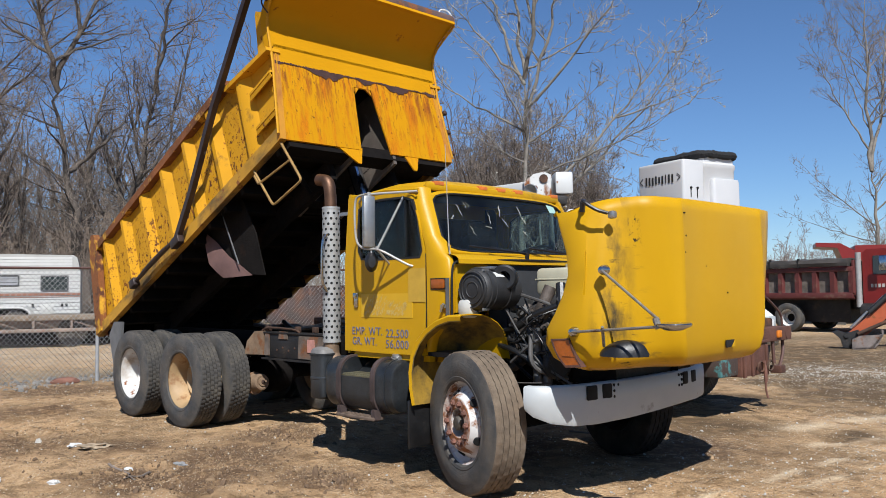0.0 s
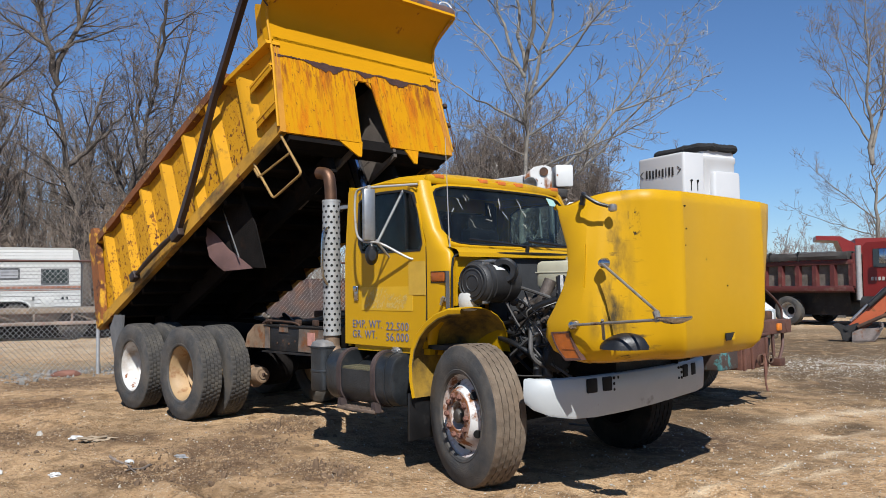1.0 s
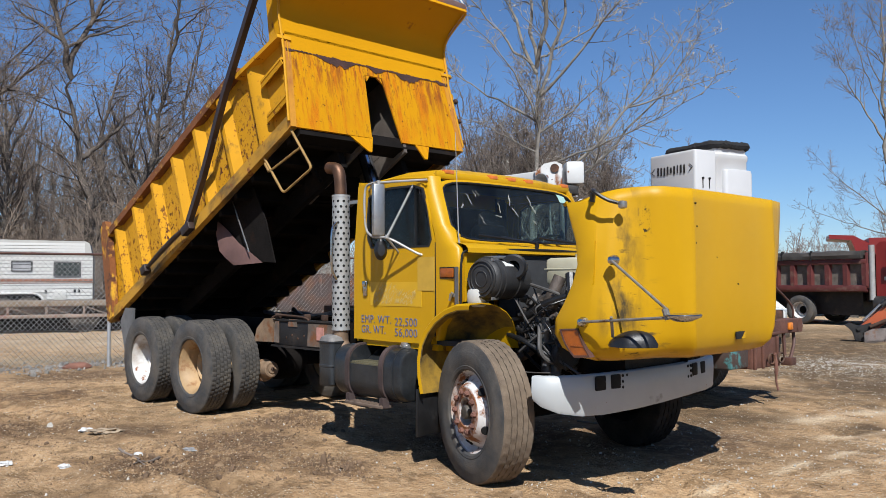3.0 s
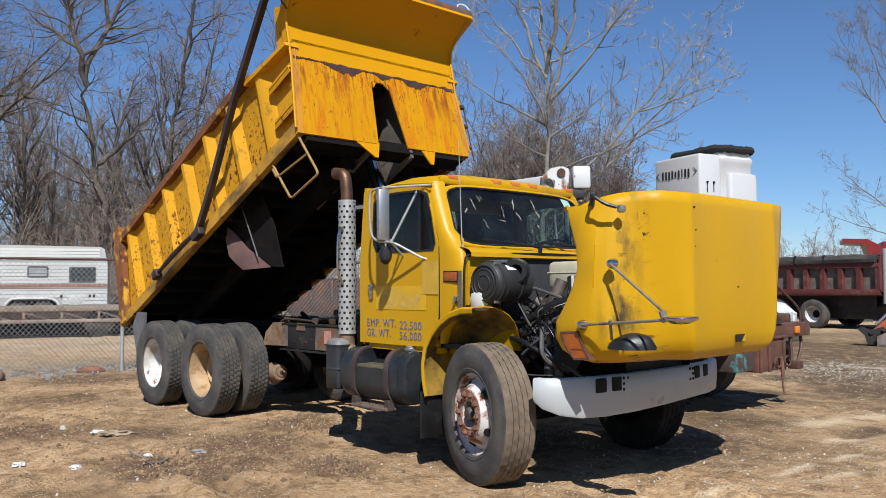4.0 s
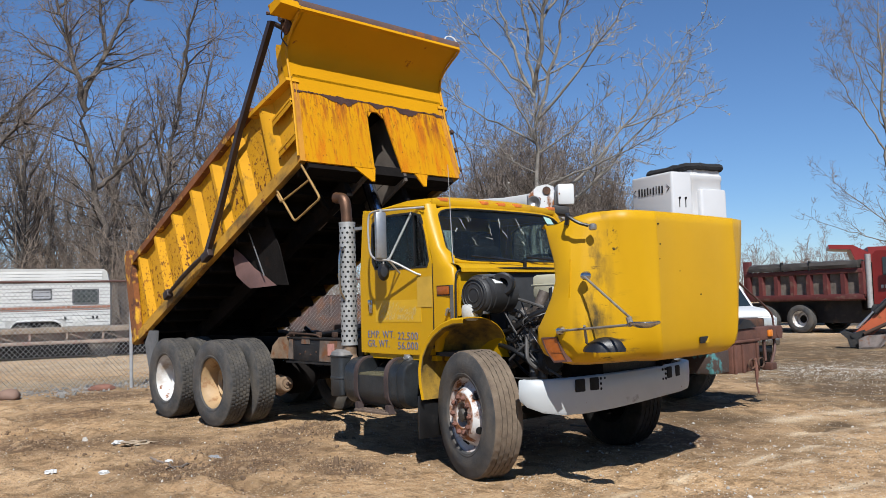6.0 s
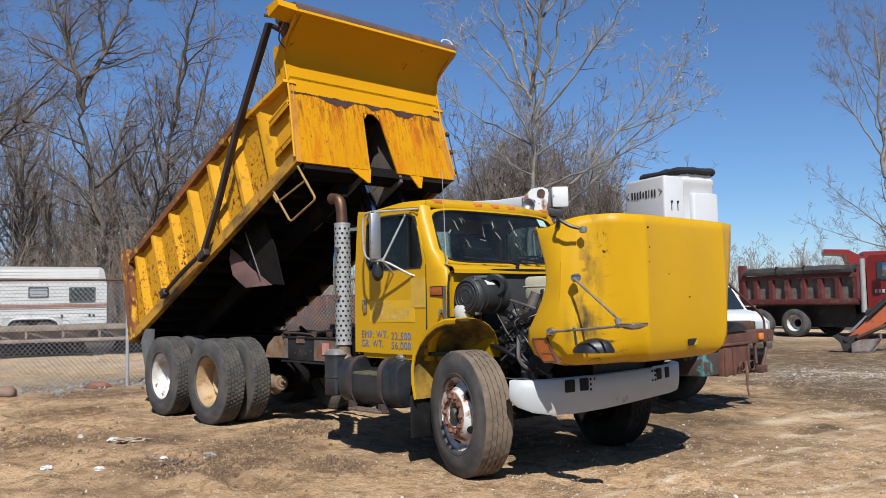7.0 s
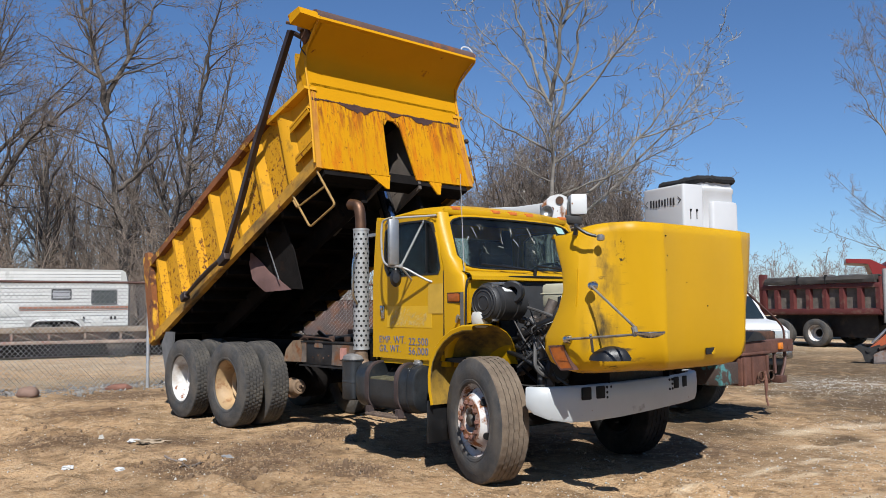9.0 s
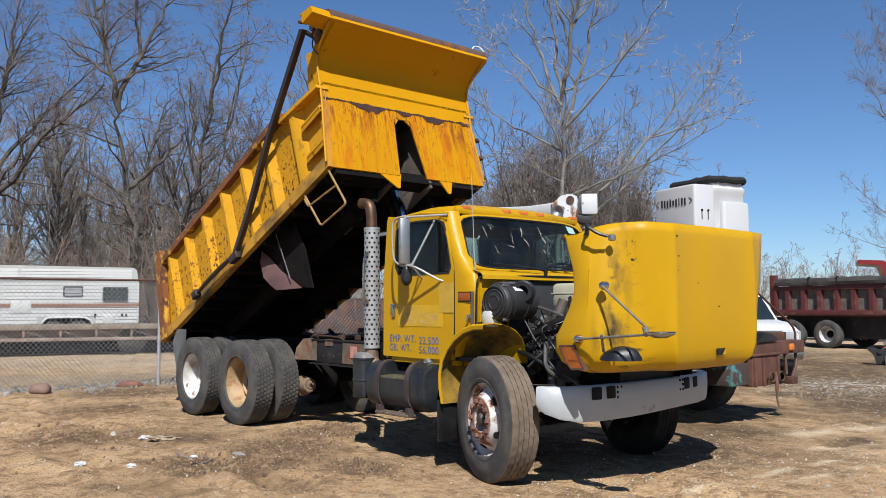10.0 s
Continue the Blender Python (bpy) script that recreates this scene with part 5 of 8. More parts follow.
for pts, r in (([(-0.10, -0.55, 1.12), (0.10, -0.60, 1.16), (0.30, -0.58, 1.28), (0.55, -0.50, 1.36)], 0.030), ([(-0.06, -0.60, 1.03), (0.16, -0.66, 0.99), (0.34, -0.64, 0.90), (0.50, -0.55, 0.84)], 0.022), ([(-0.08, -0.58, 1.08), (0.12, -0.63, 1.07), (0.30, -0.60, 1.00), (0.42, -0.56, 0.80)], 0.016), ([(0.46, -0.48, 1.50), (0.52, -0.55, 1.30), (0.50, -0.52, 1.10)], 0.038)):
    part("coolant_hose", add_tube(B(), bend(pts), r, 10), black_plastic, engine)
for z in (0.98, 1.20):
    part("shock_absorber", add_cyl(B(), (0.30, -0.58, z - 0.22), (0.30, -0.58, z - 0.03), 0.036, 0.036, 14), bpy.data.materials["grey_casting"], engine)
for k in range(30):
    c = Vector((rng.uniform(-0.05, 0.6), rng.uniform(-0.55, -0.34), rng.uniform(0.78, 1.42)))
    bm = add_box(B(), (0, 0, 0), (rng.uniform(0.05, 0.16), rng.uniform(0.03, 0.08), rng.uniform(0.03, 0.12)), Matrix.Translation(c) @ pose(0, 0, 0, rng.uniform(-30, 30), rng.uniform(-40, 40), rng.uniform(-30, 30)), 0.012)
    e = c + Vector((rng.uniform(-0.06, 0.06), -0.06, rng.uniform(-0.05, 0.05)))
    add_cyl(bm, c, e, 0.022, 0.018, 10)
    part("fitting", bm, rng.choice((grey_hose, black_steel, bpy.data.materials["rusty_grey_casting"], bpy.data.materials["grey_casting"])), engine)

# ---- the raised dump bed, in its own frame: x along the floor, z off the floor ----
HW, BL, BH = 1.15, 4.84, 1.10
TUNNEL = BL - 1.15
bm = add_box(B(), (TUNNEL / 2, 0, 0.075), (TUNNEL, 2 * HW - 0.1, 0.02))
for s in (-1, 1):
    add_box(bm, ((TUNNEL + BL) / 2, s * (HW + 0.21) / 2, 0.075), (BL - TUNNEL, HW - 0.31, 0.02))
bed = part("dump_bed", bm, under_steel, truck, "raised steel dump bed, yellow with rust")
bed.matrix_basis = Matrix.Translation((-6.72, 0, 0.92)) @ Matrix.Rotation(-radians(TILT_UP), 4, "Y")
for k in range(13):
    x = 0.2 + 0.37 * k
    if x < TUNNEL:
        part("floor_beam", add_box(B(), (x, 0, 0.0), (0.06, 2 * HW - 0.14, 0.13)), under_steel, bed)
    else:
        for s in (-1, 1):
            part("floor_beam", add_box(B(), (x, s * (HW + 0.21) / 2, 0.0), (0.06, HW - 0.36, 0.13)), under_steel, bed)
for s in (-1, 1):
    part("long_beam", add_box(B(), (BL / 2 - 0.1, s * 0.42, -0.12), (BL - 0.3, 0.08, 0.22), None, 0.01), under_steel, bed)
lean = lambda z: 0.19 * z          # the ends lean ahead
wide = lambda z: HW - 0.07 * z     # the front narrows upwards
corner_rust = surface("rust_stained_corner", (0.62, 0.27, 0.01), 0.7, 0, 0.15, 2, 0.1, 80, layers=[((0.38, 0.12, 0.02), 0.46, 0.60, 4, (1, 1, 0.3), 0.85), (DARK_RUST, 0.62, 0.66, 9, ONE, 0.95)])
for s in (-1, 1):
    bm = prism(B(), [(0.05, 0.06), (0.05 + 0.2 * BH, BH), (BL - 0.55, BH), (BL - 0.60, 0.06)], s * (HW - 0.085), s * (HW - 0.075))
    part("side_panel", bm, side_paint, bed, "yellow side panel spotted with rust")
    part("front_side_panel", prism(B(), [(BL - 0.60, 0.06), (BL - 0.55, BH - 0.08), (BL + lean(BH) - 0.02, BH - 0.17), (BL - 0.01, 0.06)], s * (HW - 0.086), s * (HW - 0.076)), bed_paint, bed)
    bm = prism(B(), [(0.0, 0.0), (0.02, 0.13), (BL, 0.13), (BL, 0.0)], s * (HW - 0.075), s * HW)
    part("bottom_sill", bm, sill_paint, bed, "grimy yellow bottom sill")
    part("top_rail", prism(B(), [(0.22, BH - 0.03), (0.24, BH + 0.06), (BL - 0.66, BH + 0.06), (BL - 0.66, BH - 0.03)], s * (HW - 0.12), s * (HW + 0.012)), rail_rust, bed, "rusty top rail")
    bm = prism(B(), [(BL - 0.66, BH - 0.10), (BL - 0.66, BH - 0.05), (BL + 0.19, BH - 0.16), (BL + 0.19, BH - 0.20)], s * (HW - 0.13), s * (HW + 0.03))
    part("front_ledge", bm, bed_paint, bed, "yellow ledge over the front corner")
    for k in range(6):
        x = 0.60 + 0.61 * k
        bm = loft(B(), [[(x - 0.05 + 0.04 * z, s * (HW - 0.075), z), (x - 0.01 + 0.04 * z, s * HW, z), (x + 0.05 + 0.04 * z, s * HW, z), (x + 0.15 + 0.04 * z, s * (HW - 0.075), z)] for z in (0.13, BH - 0.03)], True, True)
        part("side_rib", bm, side_paint if k < 3 else bed_paint, bed)
    # front corner with its two stiffeners
    bm = loft(B(), [[(BL - 0.62 + 0.1 * z, s * (HW - 0.075), z), (BL - 0.58 + 0.1 * z, s * HW, z), (BL - 0.50 + 0.1 * z, s * HW, z), (BL - 0.38 + 0.1 * z, s * (HW - 0.075), z)] for z in (0.13, BH - 0.09)], True, True)
    part("front_post", bm, bed_paint, bed)
    for z in (0.34, 0.72):
        xa, xb = BL - 0.47 + 0.1 * z, BL + lean(z) - 0.01
        bm = loft(B(), [[(xa, s * (HW - 0.075), z + q), (xa + 0.13, s * (HW + 0.02), z + q - 0.03), (xb, s * (HW + 0.02), z + q - 0.03), (xb, s * (HW - 0.075), z + q)] for q in (-0.012, 0.012)], True, True)
        loft(bm, [[(xa + 0.13, s * (HW + 0.02), z - 0.02), (xb, s * (HW + 0.02), z - 0.02), (xb, s * (HW + 0.005), z - 0.085), (xa + 0.10, s * (HW + 0.005), z - 0.085)], [(xa + 0.13, s * (HW + 0.012), z - 0.02), (xb, s * (HW + 0.012), z - 0.02), (xb, s * (HW - 0.005), z - 0.085), (xa + 0.10, s * (HW - 0.005), z - 0.085)]], True, True)
        part("corner_stiffener", bm, bed_paint, bed)
    bm = loft(B(), [[(BL + lean(z) - 0.05, s * (wide(z) - 0.06), z), (BL + lean(z) - 0.05, s * (wide(z) + 0.004), z), (BL + lean(z) + 0.003, s * (wide(z) + 0.004), z), (BL + lean(z) + 0.003, s * (wide(z) - 0.06), z)] for z in (0.0, 0.3, 0.6, BH - 0.16)], True, True)
    part("corner_edge", bm, corner_rust, bed, "rust-stained corner edge")
    # torn rear post
    rng = random.Random(3)
    outline = [(0.0, 0.02), (0.18, 0.02), (0.30, 0.4), (0.40, 0.85), (0.46, 1.20), (0.44, 1.30), (0.36, 1.33), (0.26, 1.27), (0.20, 1.0), (0.10, 0.5)]
    part("rear_post", prism(B(), outline, s * (HW - 0.06), s * (HW + 0.02)), surface("flaking_rusty_post", (0.74, 0.40, 0.015), 0.7, 0, 0.2, 2, 0.3, 60, layers=[(RUST, 0.46, 0.53, 4, (1, 1, 0.6), 0.9), (DARK_RUST, 0.55, 0.6, 6, ONE, 0.95)]) if s < 0 else bpy.data.materials["flaking_rusty_post"], bed, "rust-eaten rear corner post")
part("tailgate", prism(B(), [(-0.02, 0.02), (0.22, 1.15), (0.27, 1.15), (0.04, 0.02)], -HW + 0.07, HW - 0.07), rail_rust, bed)
# front wall with its tall slot, and the curved shield over the cab
def wall(y0, y1, y2, y3, z0, z1):
    return loft(B(), [[(BL + lean(z) + dx, y, z) for y, z in ((y0, z0), (y1, z0), (y2, z1), (y3, z1))] for dx in (0.0, -0.02)], True, True)
WT = 0.81
S0, S1 = 0.0, WT - 0.10
part("front_wall", wall(-wide(S0), -0.17, -0.134, -wide(S1), S0, S1), wall_paint, bed, "yellow front wall with rust streaks")
part("front_wall", wall(0.24, wide(S0), wide(S1), 0.10, S0, S1), wall_paint, bed, "yellow front wall with rust streaks")
part("front_wall_top", wall(-wide(S1), wide(S1), wide(WT), -wide(WT), S1, WT), wall_paint, bed)
part("front_wall_neck", wall(-wide(WT), wide(WT), wide(1.0), -wide(1.0), WT, WT + 0.19), shield_paint, bed)
for y, a in ((-0.12, 1), (0.085, -1)):
    part("slot_corner", prism(B(), [(y, S1 + 0.003), (y + 0.06 * a, S1 + 0.003), (y, S1 - 0.07)], BL + lean(S1) - 0.022, BL + lean(S1) - 0.004, "x"), wall_paint, bed)
bm = B()
rng = random.Random(8)
n = 220
rows = []
for i in range(n + 1):
    y = -wide(WT) + 2 * wide(WT) * i / n
    f = max(0.0, noise.noise((y * 3.3 + 3.0, 2.2, 0)) + 0.02)
    d = 0.003 + min(0.08, 0.22 * f) * (0.8 + 0.4 * noise.noise((y * 19, 5.2, 0))) + 0.008 * rng.random()
    u = 0.010 * rng.random() + 0.02 * max(0, noise.noise((y * 9, 8.2, 0)))
    rows.append([(BL + lean(WT + u) + 0.006, y, WT + u), (BL + lean(WT - d) + 0.006, y, WT - d)])
part("rust_seam", loft(bm, rows, False), surface("flaked_rust", (0.07, 0.03, 0.025), 0.9, 0.1, 0.4, 8, 0.5, 50), bed, "flaked rusty seam")
# hoist housing behind the slot
for s in (-1, 1):
    bm = prism(B(), [(BL - 0.03, -0.10), (BL + lean(0.78) - 0.03, 0.80), (TUNNEL + 0.35, 0.90), (TUNNEL, -0.16)], s * 0.26, s * 0.30)
    part("hoist_tunnel", bm, surface("dull_brown_grey_steel", (0.14, 0.115, 0.095), 0.75, 0.2, 0.3, 4, 0.2) if s < 0 else bpy.data.materials["dull_brown_grey_steel"], bed, "dull brown wall of the hoist tunnel")
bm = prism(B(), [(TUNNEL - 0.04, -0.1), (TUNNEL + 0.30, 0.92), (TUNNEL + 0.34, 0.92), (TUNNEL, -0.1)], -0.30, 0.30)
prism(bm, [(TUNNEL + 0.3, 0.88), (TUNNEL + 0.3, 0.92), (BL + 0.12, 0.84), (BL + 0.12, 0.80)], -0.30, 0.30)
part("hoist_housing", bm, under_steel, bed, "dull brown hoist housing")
prof = [(lean(0.97), 0.97), (lean(1.06), 1.06), (0.215, 1.13), (0.24, 1.21), (0.29, 1.285), (0.375, 1.335), (0.50, 1.375), (0.64, 1.41), (0.70, 1.43)]
flare = lambda x: wide(1.0) + 0.02 + 0.10 * max(0.0, x - 0.2)
bm = loft(B(), [[(BL + x, s * flare(x), z) for x, z in prof] + [(BL + x - 0.012, s * flare(x), z + 0.012) for x, z in prof[::-1]] for s in (-1, 1)], True, True)
part("cab_shield", bm, shield_paint, bed, "curved yellow cab shield")
lip_brown = surface("browned_lip_steel", (0.13, 0.075, 0.06), 0.75, 0.1, 0.35, 3, 0.3, 60, layers=[(RUST, 0.56, 0.64, 5, ONE, 0.9), ((0.30, 0.27, 0.25), 0.66, 0.70, 7, (1, 0.3, 1), 0.8)])
part("shield_front_edge", prism(B(), [(BL + 0.69, 1.425), (BL + 0.735, 1.425), (BL + 0.735, 1.462), (BL + 0.69, 1.462)], -flare(0.72) - 0.01, flare(0.72) + 0.01), shield_paint, bed)
bm = prism(B(), [(BL + 0.70, 1.464), (BL + 0.733, 1.464), (BL + 0.745, 1.50), (BL + 0.735, 1.55), (BL + 0.69, 1.585), (BL + 0.60, 1.61), (BL + 0.54, 1.57)], -flare(0.72) - 0.02, flare(0.72) + 0.02)
part("shield_lip", bm, lip_brown, bed, "browned rolled shield lip")
part("shield_wing", loft(B(), [[(BL + 0.735, y0, z0), (BL + 0.735, y0, z1), (BL + 0.52, y0, z1 + 0.06), (BL + 0.52, y0, z0 + 0.02)] for y0, z0, z1 in ((-flare(0.72), 1.42, 1.51), (-flare(0.72) - 0.25, 1.44, 1.52))], True, True), shield_paint, bed, "yellow wing at the shield's end")
for s in (-1, 1):
    bm = prism(B(), [(BL + x, z) for x, z in prof] + [(BL + 0.54, 1.55), (BL + 0.36, 1.47), (BL + 0.20, 1.38), (BL + 0.13, 1.22), (BL + 0.10, 1.0)], s * (flare(0.2) + 0.002), s * (flare(0.2) + 0.022))
    part("shield_end", bm, shield_paint, bed)
    part("shield_edge", add_tube(B(), [(BL + lean(0.05), s * (HW + 0.02), 0.05), (BL + lean(0.8), s * (wide(0.8) + 0.02), 0.8)] + [(BL + x + 0.01, s * (flare(x) + 0.02), z) for x, z in prof], 0.014, 6), bed_paint, bed)
    y0, y1, y2 = (-0.48, -0.15, -0.24) if s < 0 else (0.42, 0.64, 0.53)
    bm = prism(B(), [(y0, 0.02), (y1, 0.02), (y2 + 0.02, -0.17), (y2 - 0.02, -0.17)], BL - 0.02, BL - 0.005, "x")
    part("hanging_gusset", bm, wall_paint, bed)
    bm = prism(B(), [(BL - 0.05, 1.02), (BL + 0.07, 1.44), (BL + 0.10, 1.47), (BL + 0.20, 1.38), (BL + 0.16, 0.92)], s * (HW - 0.06), s * (HW - 0.045))
    part("side_horn", bm, bed_paint, bed)
bm = B()
for z in (0.12, 0.38, 0.62):
    add_box(bm, (BL + lean(z) - 0.01, HW + 0.045, z), (0.05, 0.05, 0.05), None, 0.01)
add_tube(bm, [(BL + 0.0, HW + 0.06, -0.05), (BL + lean(0.6), HW + 0.06, 0.62)], 0.008, 5)
part("cable_clips", bm, rust_steel, bed)
bm = add_box(B(), (BL + 0.70, HW + 0.0, 1.52), (0.06, 0.10, 0.05), None, 0.01)
part("shield_lamp", bm, bpy.data.materials["orange_lens"], bed, "small orange lamp")
part("lamp_guard", add_tube(B(), bend([(BL + 0.62, HW - 0.10, 1.54), (BL + 0.66, HW - 0.08, 1.68), (BL + 0.70, HW + 0.02, 1.66), (BL + 0.72, HW + 0.04, 1.50)]), 0.009, 6), white_paint, bed)
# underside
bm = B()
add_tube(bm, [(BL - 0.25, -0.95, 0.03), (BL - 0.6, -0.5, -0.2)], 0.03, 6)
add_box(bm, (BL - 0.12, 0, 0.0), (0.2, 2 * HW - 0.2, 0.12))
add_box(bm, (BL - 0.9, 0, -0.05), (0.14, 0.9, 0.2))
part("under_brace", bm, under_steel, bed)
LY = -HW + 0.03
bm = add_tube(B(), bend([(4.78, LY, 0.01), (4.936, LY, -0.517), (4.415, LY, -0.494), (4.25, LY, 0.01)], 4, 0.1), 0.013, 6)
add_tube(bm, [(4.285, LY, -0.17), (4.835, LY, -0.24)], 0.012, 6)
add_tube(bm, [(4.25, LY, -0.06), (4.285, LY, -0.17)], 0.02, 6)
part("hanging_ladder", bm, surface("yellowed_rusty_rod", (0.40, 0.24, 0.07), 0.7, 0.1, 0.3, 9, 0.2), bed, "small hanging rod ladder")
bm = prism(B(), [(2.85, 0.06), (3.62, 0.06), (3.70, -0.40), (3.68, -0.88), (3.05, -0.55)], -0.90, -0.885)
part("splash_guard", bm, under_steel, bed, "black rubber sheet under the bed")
bm = loft(B(), [[(2.79, -0.94, 0.07), (2.80, -0.93, 0.068), (2.81, -0.92, 0.066)], [(2.80, -0.97, -0.12), (2.90, -0.95, -0.13), (2.97, -0.92, -0.13)], [(2.83, -0.99, -0.33), (3.02, -0.97, -0.36), (3.16, -0.93, -0.40)], [(2.92, -0.98, -0.47), (3.14, -0.98, -0.54), (3.34, -0.93, -0.60)], [(3.0, -0.96, -0.585), (3.24, -0.97, -0.69), (3.51, -0.93, -0.80)]], False)
part("torn_flap", bm, surface("brown_rubber_sheet", (0.15, 0.08, 0.068), 0.7, 0, 0.2, 5, 0.1), bed, "torn brown rubber flap")
part("flap_wire", add_tube(B(), [(3.28, -0.97, 0.06), (3.40, -0.99, -0.62)], 0.007, 4), alu, bed)
# tarp arm along the side
arm_mat = surface("dark_brown_arm", (0.055, 0.035, 0.03), 0.5, 0.3, 0.35, 5, 0.1, 80, layers=[((0.35, 0.35, 0.33), 0.70, 0.74, 4, ONE, 0.4)])
for s in (-1, 1):
    y = s * (HW + 0.07)
    bm = loft(B(), [[(x + 0.028 * c - 0.02 * e, y + 0.03 * d, z - 0.022 * c - 0.028 * e) for c, d, e in ((1, 1, 0), (1, -1, 0), (-1, -1, 0), (-1, 1, 0))] for x, z in ((2.66, 0.04), (3.20, 0.37), (3.99, 0.94), (5.12, 1.62))], True, True)
    add_tube(bm, [(5.10, y - s * 0.05, 1.61), (5.10, s * (HW - 0.10), 1.56)], 0.028, 8)
    arm = part("tarp_arm", bm, arm_mat, truck, "dark brown swinging tarp arm")
    arm.matrix_basis = bed.matrix_basis
    bm = add_tube(B(), [(1.46, y, 0.09), (1.9, y, 0.10), (2.3, y, 0.09), (2.70, y, 0.06)], [0.02, 0.03, 0.03, 0.02], 8)
    add_box(bm, (2.66, y, 0.03), (0.20, 0.08, 0.10), None, 0.01)
    add_box(bm, (1.46, y, 0.09), (0.14, 0.08, 0.10), None, 0.01)
    part("arm_spring", bm, arm_mat, arm)
bm = add_tube(B(), [(5.24, -HW - 0.04, 1.58), (5.24, HW, 1.58)], 0.05, 10)
add_box(bm, (5.24, -HW + 0.03, 1.55), (0.16, 0.06, 0.30), None, 0.02)
add_tube(bm, [(5.16, -HW - 0.14, 1.68), (5.20, -HW + 0.02, 1.66)], 0.018, 6)
add_tube(bm, bend([(5.20, -HW, 1.50), (5.13, -HW - 0.02, 1.40), (5.17, -HW, 1.25)]), 0.008, 5)
part("tarp_roller", bm, rust_steel, bed)
# hoist
top = bed.matrix_basis @ Vector((BL - 0.46, 0.09, 0.30))
foot = Vector((-1.94, 0.11, 0.90))
mid = foot.lerp(top, 0.55)
hoist = part("hoist_cylinder", add_cyl(B(), foot, mid, 0.10, None, 24), black_steel, truck, "telescopic hydraulic hoist")
part("hoist_stage", add_cyl(B(), mid, top, 0.075, None, 24), bright_steel, hoist, "polished steel hoist stage")

# ---- behind the yard: fence, flatbed trailer, travel trailer ----
galv = surface("galvanised_steel", (0.50, 0.51, 0.52), 0.5, 0.4, 0.15, 9, 0.05)
wire = surface("chain_link_wire", (0.42, 0.42, 0.41), 0.5, 0.3, 0.2, 9, 0)
fence = thing("chain_link_fence", "galvanised chain-link fence with brown top rail", "fence", at=pose(-10.1, 0.15, 0, 0, 0, 84))
FX0, FX1, FH = -9.0, 6.2, 1.95
for x in (-8.6, -4.4, 0.0, 3.0, 6.0):
    bm = add_cyl(B(), (x, 0, -0.1), (x, 0, FH + 0.04), 0.03, None, 12)
    for z in (0.3, 0.9, 1.5):
        add_tube(bm, [(x - 0.032, 0, z), (x, -0.034, z), (x + 0.032, 0, z)], 0.006, 4)
    part("post", bm, galv, fence)
part("top_rail", add_cyl(B(), (FX0, 0, FH), (FX1, 0, FH), 0.021, None, 8), brown_steel, fence)
verts, faces = [], []
def thin(a, b, r=0.0040):
    i = len(verts)
    d = (Vector(b) - Vector(a)).normalized()
    s = d.orthogonal().normalized()
    u = d.cross(s)
    for p in (a, b):
        for k in range(3):
            verts.append(Vector(p) + r * (math.cos(2.094 * k) * s + math.sin(2.094 * k) * u))
    for k in range(3):
        j = (k + 1) % 3
        faces.append((i + k, i + j, i + 3 + j, i + 3 + k))
x = FX0 - FH
while x < FX1:
    for s in (1, -1):
        xa, xb = (x, x + FH * 0.9) if s > 0 else (x + FH * 0.9, x)
        za, zb = 0.03, FH
        a, b = Vector((xa, 0.036 + 0.003 * s, za)), Vector((xb, 0.036 + 0.003 * s, zb))
        t0 = max(0, min(1, (FX0 - a.x) / (b.x - a.x))) if s > 0 else max(0, min(1, (FX1 - a.x) / (b.x - a.x)))
        t1 = max(0, min(1, (FX1 - a.x) / (b.x - a.x))) if s > 0 else max(0, min(1, (FX0 - a.x) / (b.x - a.x)))
        if t1 - t0 > 0.01:
            thin(a.lerp(b, t0), a.lerp(b, t1))
    x += 0.085
me = bpy.data.meshes.new("mesh_wire")
me.from_pydata([tuple(v) for v in verts], [], faces)
me.materials.append(wire)
ob = tagged(new("mesh_wire", me), "woven diamond wire mesh", kind="stuff")
ob.parent = fence

weathered = surface("weathered_planks", (0.27, 0.21, 0.15), 0.85, 0, 0.35, 3, 0.3, 40, layers=[(RUST, 0.6, 0.75, 3, ONE, 0.9)])
flat = thing("flatbed_trailer", "long weathered flatbed trailer with wooden deck edge", "trailer", at=pose(-19.75, 4.85, 0, 0, 0, 68))
part("deck", add_box(B(), (-5.2, 1.2, 0.86), (11.4, 2.4, 0.14), None, 0.01), weathered, flat)
bm = add_box(B(), (-5.2, 0.05, 0.50), (11.4, 0.10, 0.10), None, 0.01)
add_box(bm, (-5.2, 0.7, 0.66), (11.2, 0.12, 0.25))
for k in range(12):
    add_box(bm, (-10.6 + k, 0.06, 0.66), (0.06, 0.08, 0.26))
    add_tube(bm, [(-10.6 + k, 0.06, 0.78), (-9.9 + k, 0.06, 0.52)], 0.02, 4)
part("side_rail", bm, surface("pale_rusty_rail", (0.36, 0.27, 0.21), 0.8, 0.1, 0.3, 3, 0.2, 50, layers=[((0.30, 0.10, 0.08), 0.55, 0.7, 2, ONE, 0.9)]), flat)
for x in (-8.6, -7.4, -1.6):
    part("trailer_wheel", add_tube(B(), [(x, 0.35, 0.42), (x, 0.65, 0.42)], 0.42, 24), rubber, flat)
# near-black box added below the deck to stand for the shade there
bm = add_box(B(), (-5.2, 1.3, 0.28), (10.9, 1.6, 0.44))
part("under_deck_shade", bm, under_steel, flat)

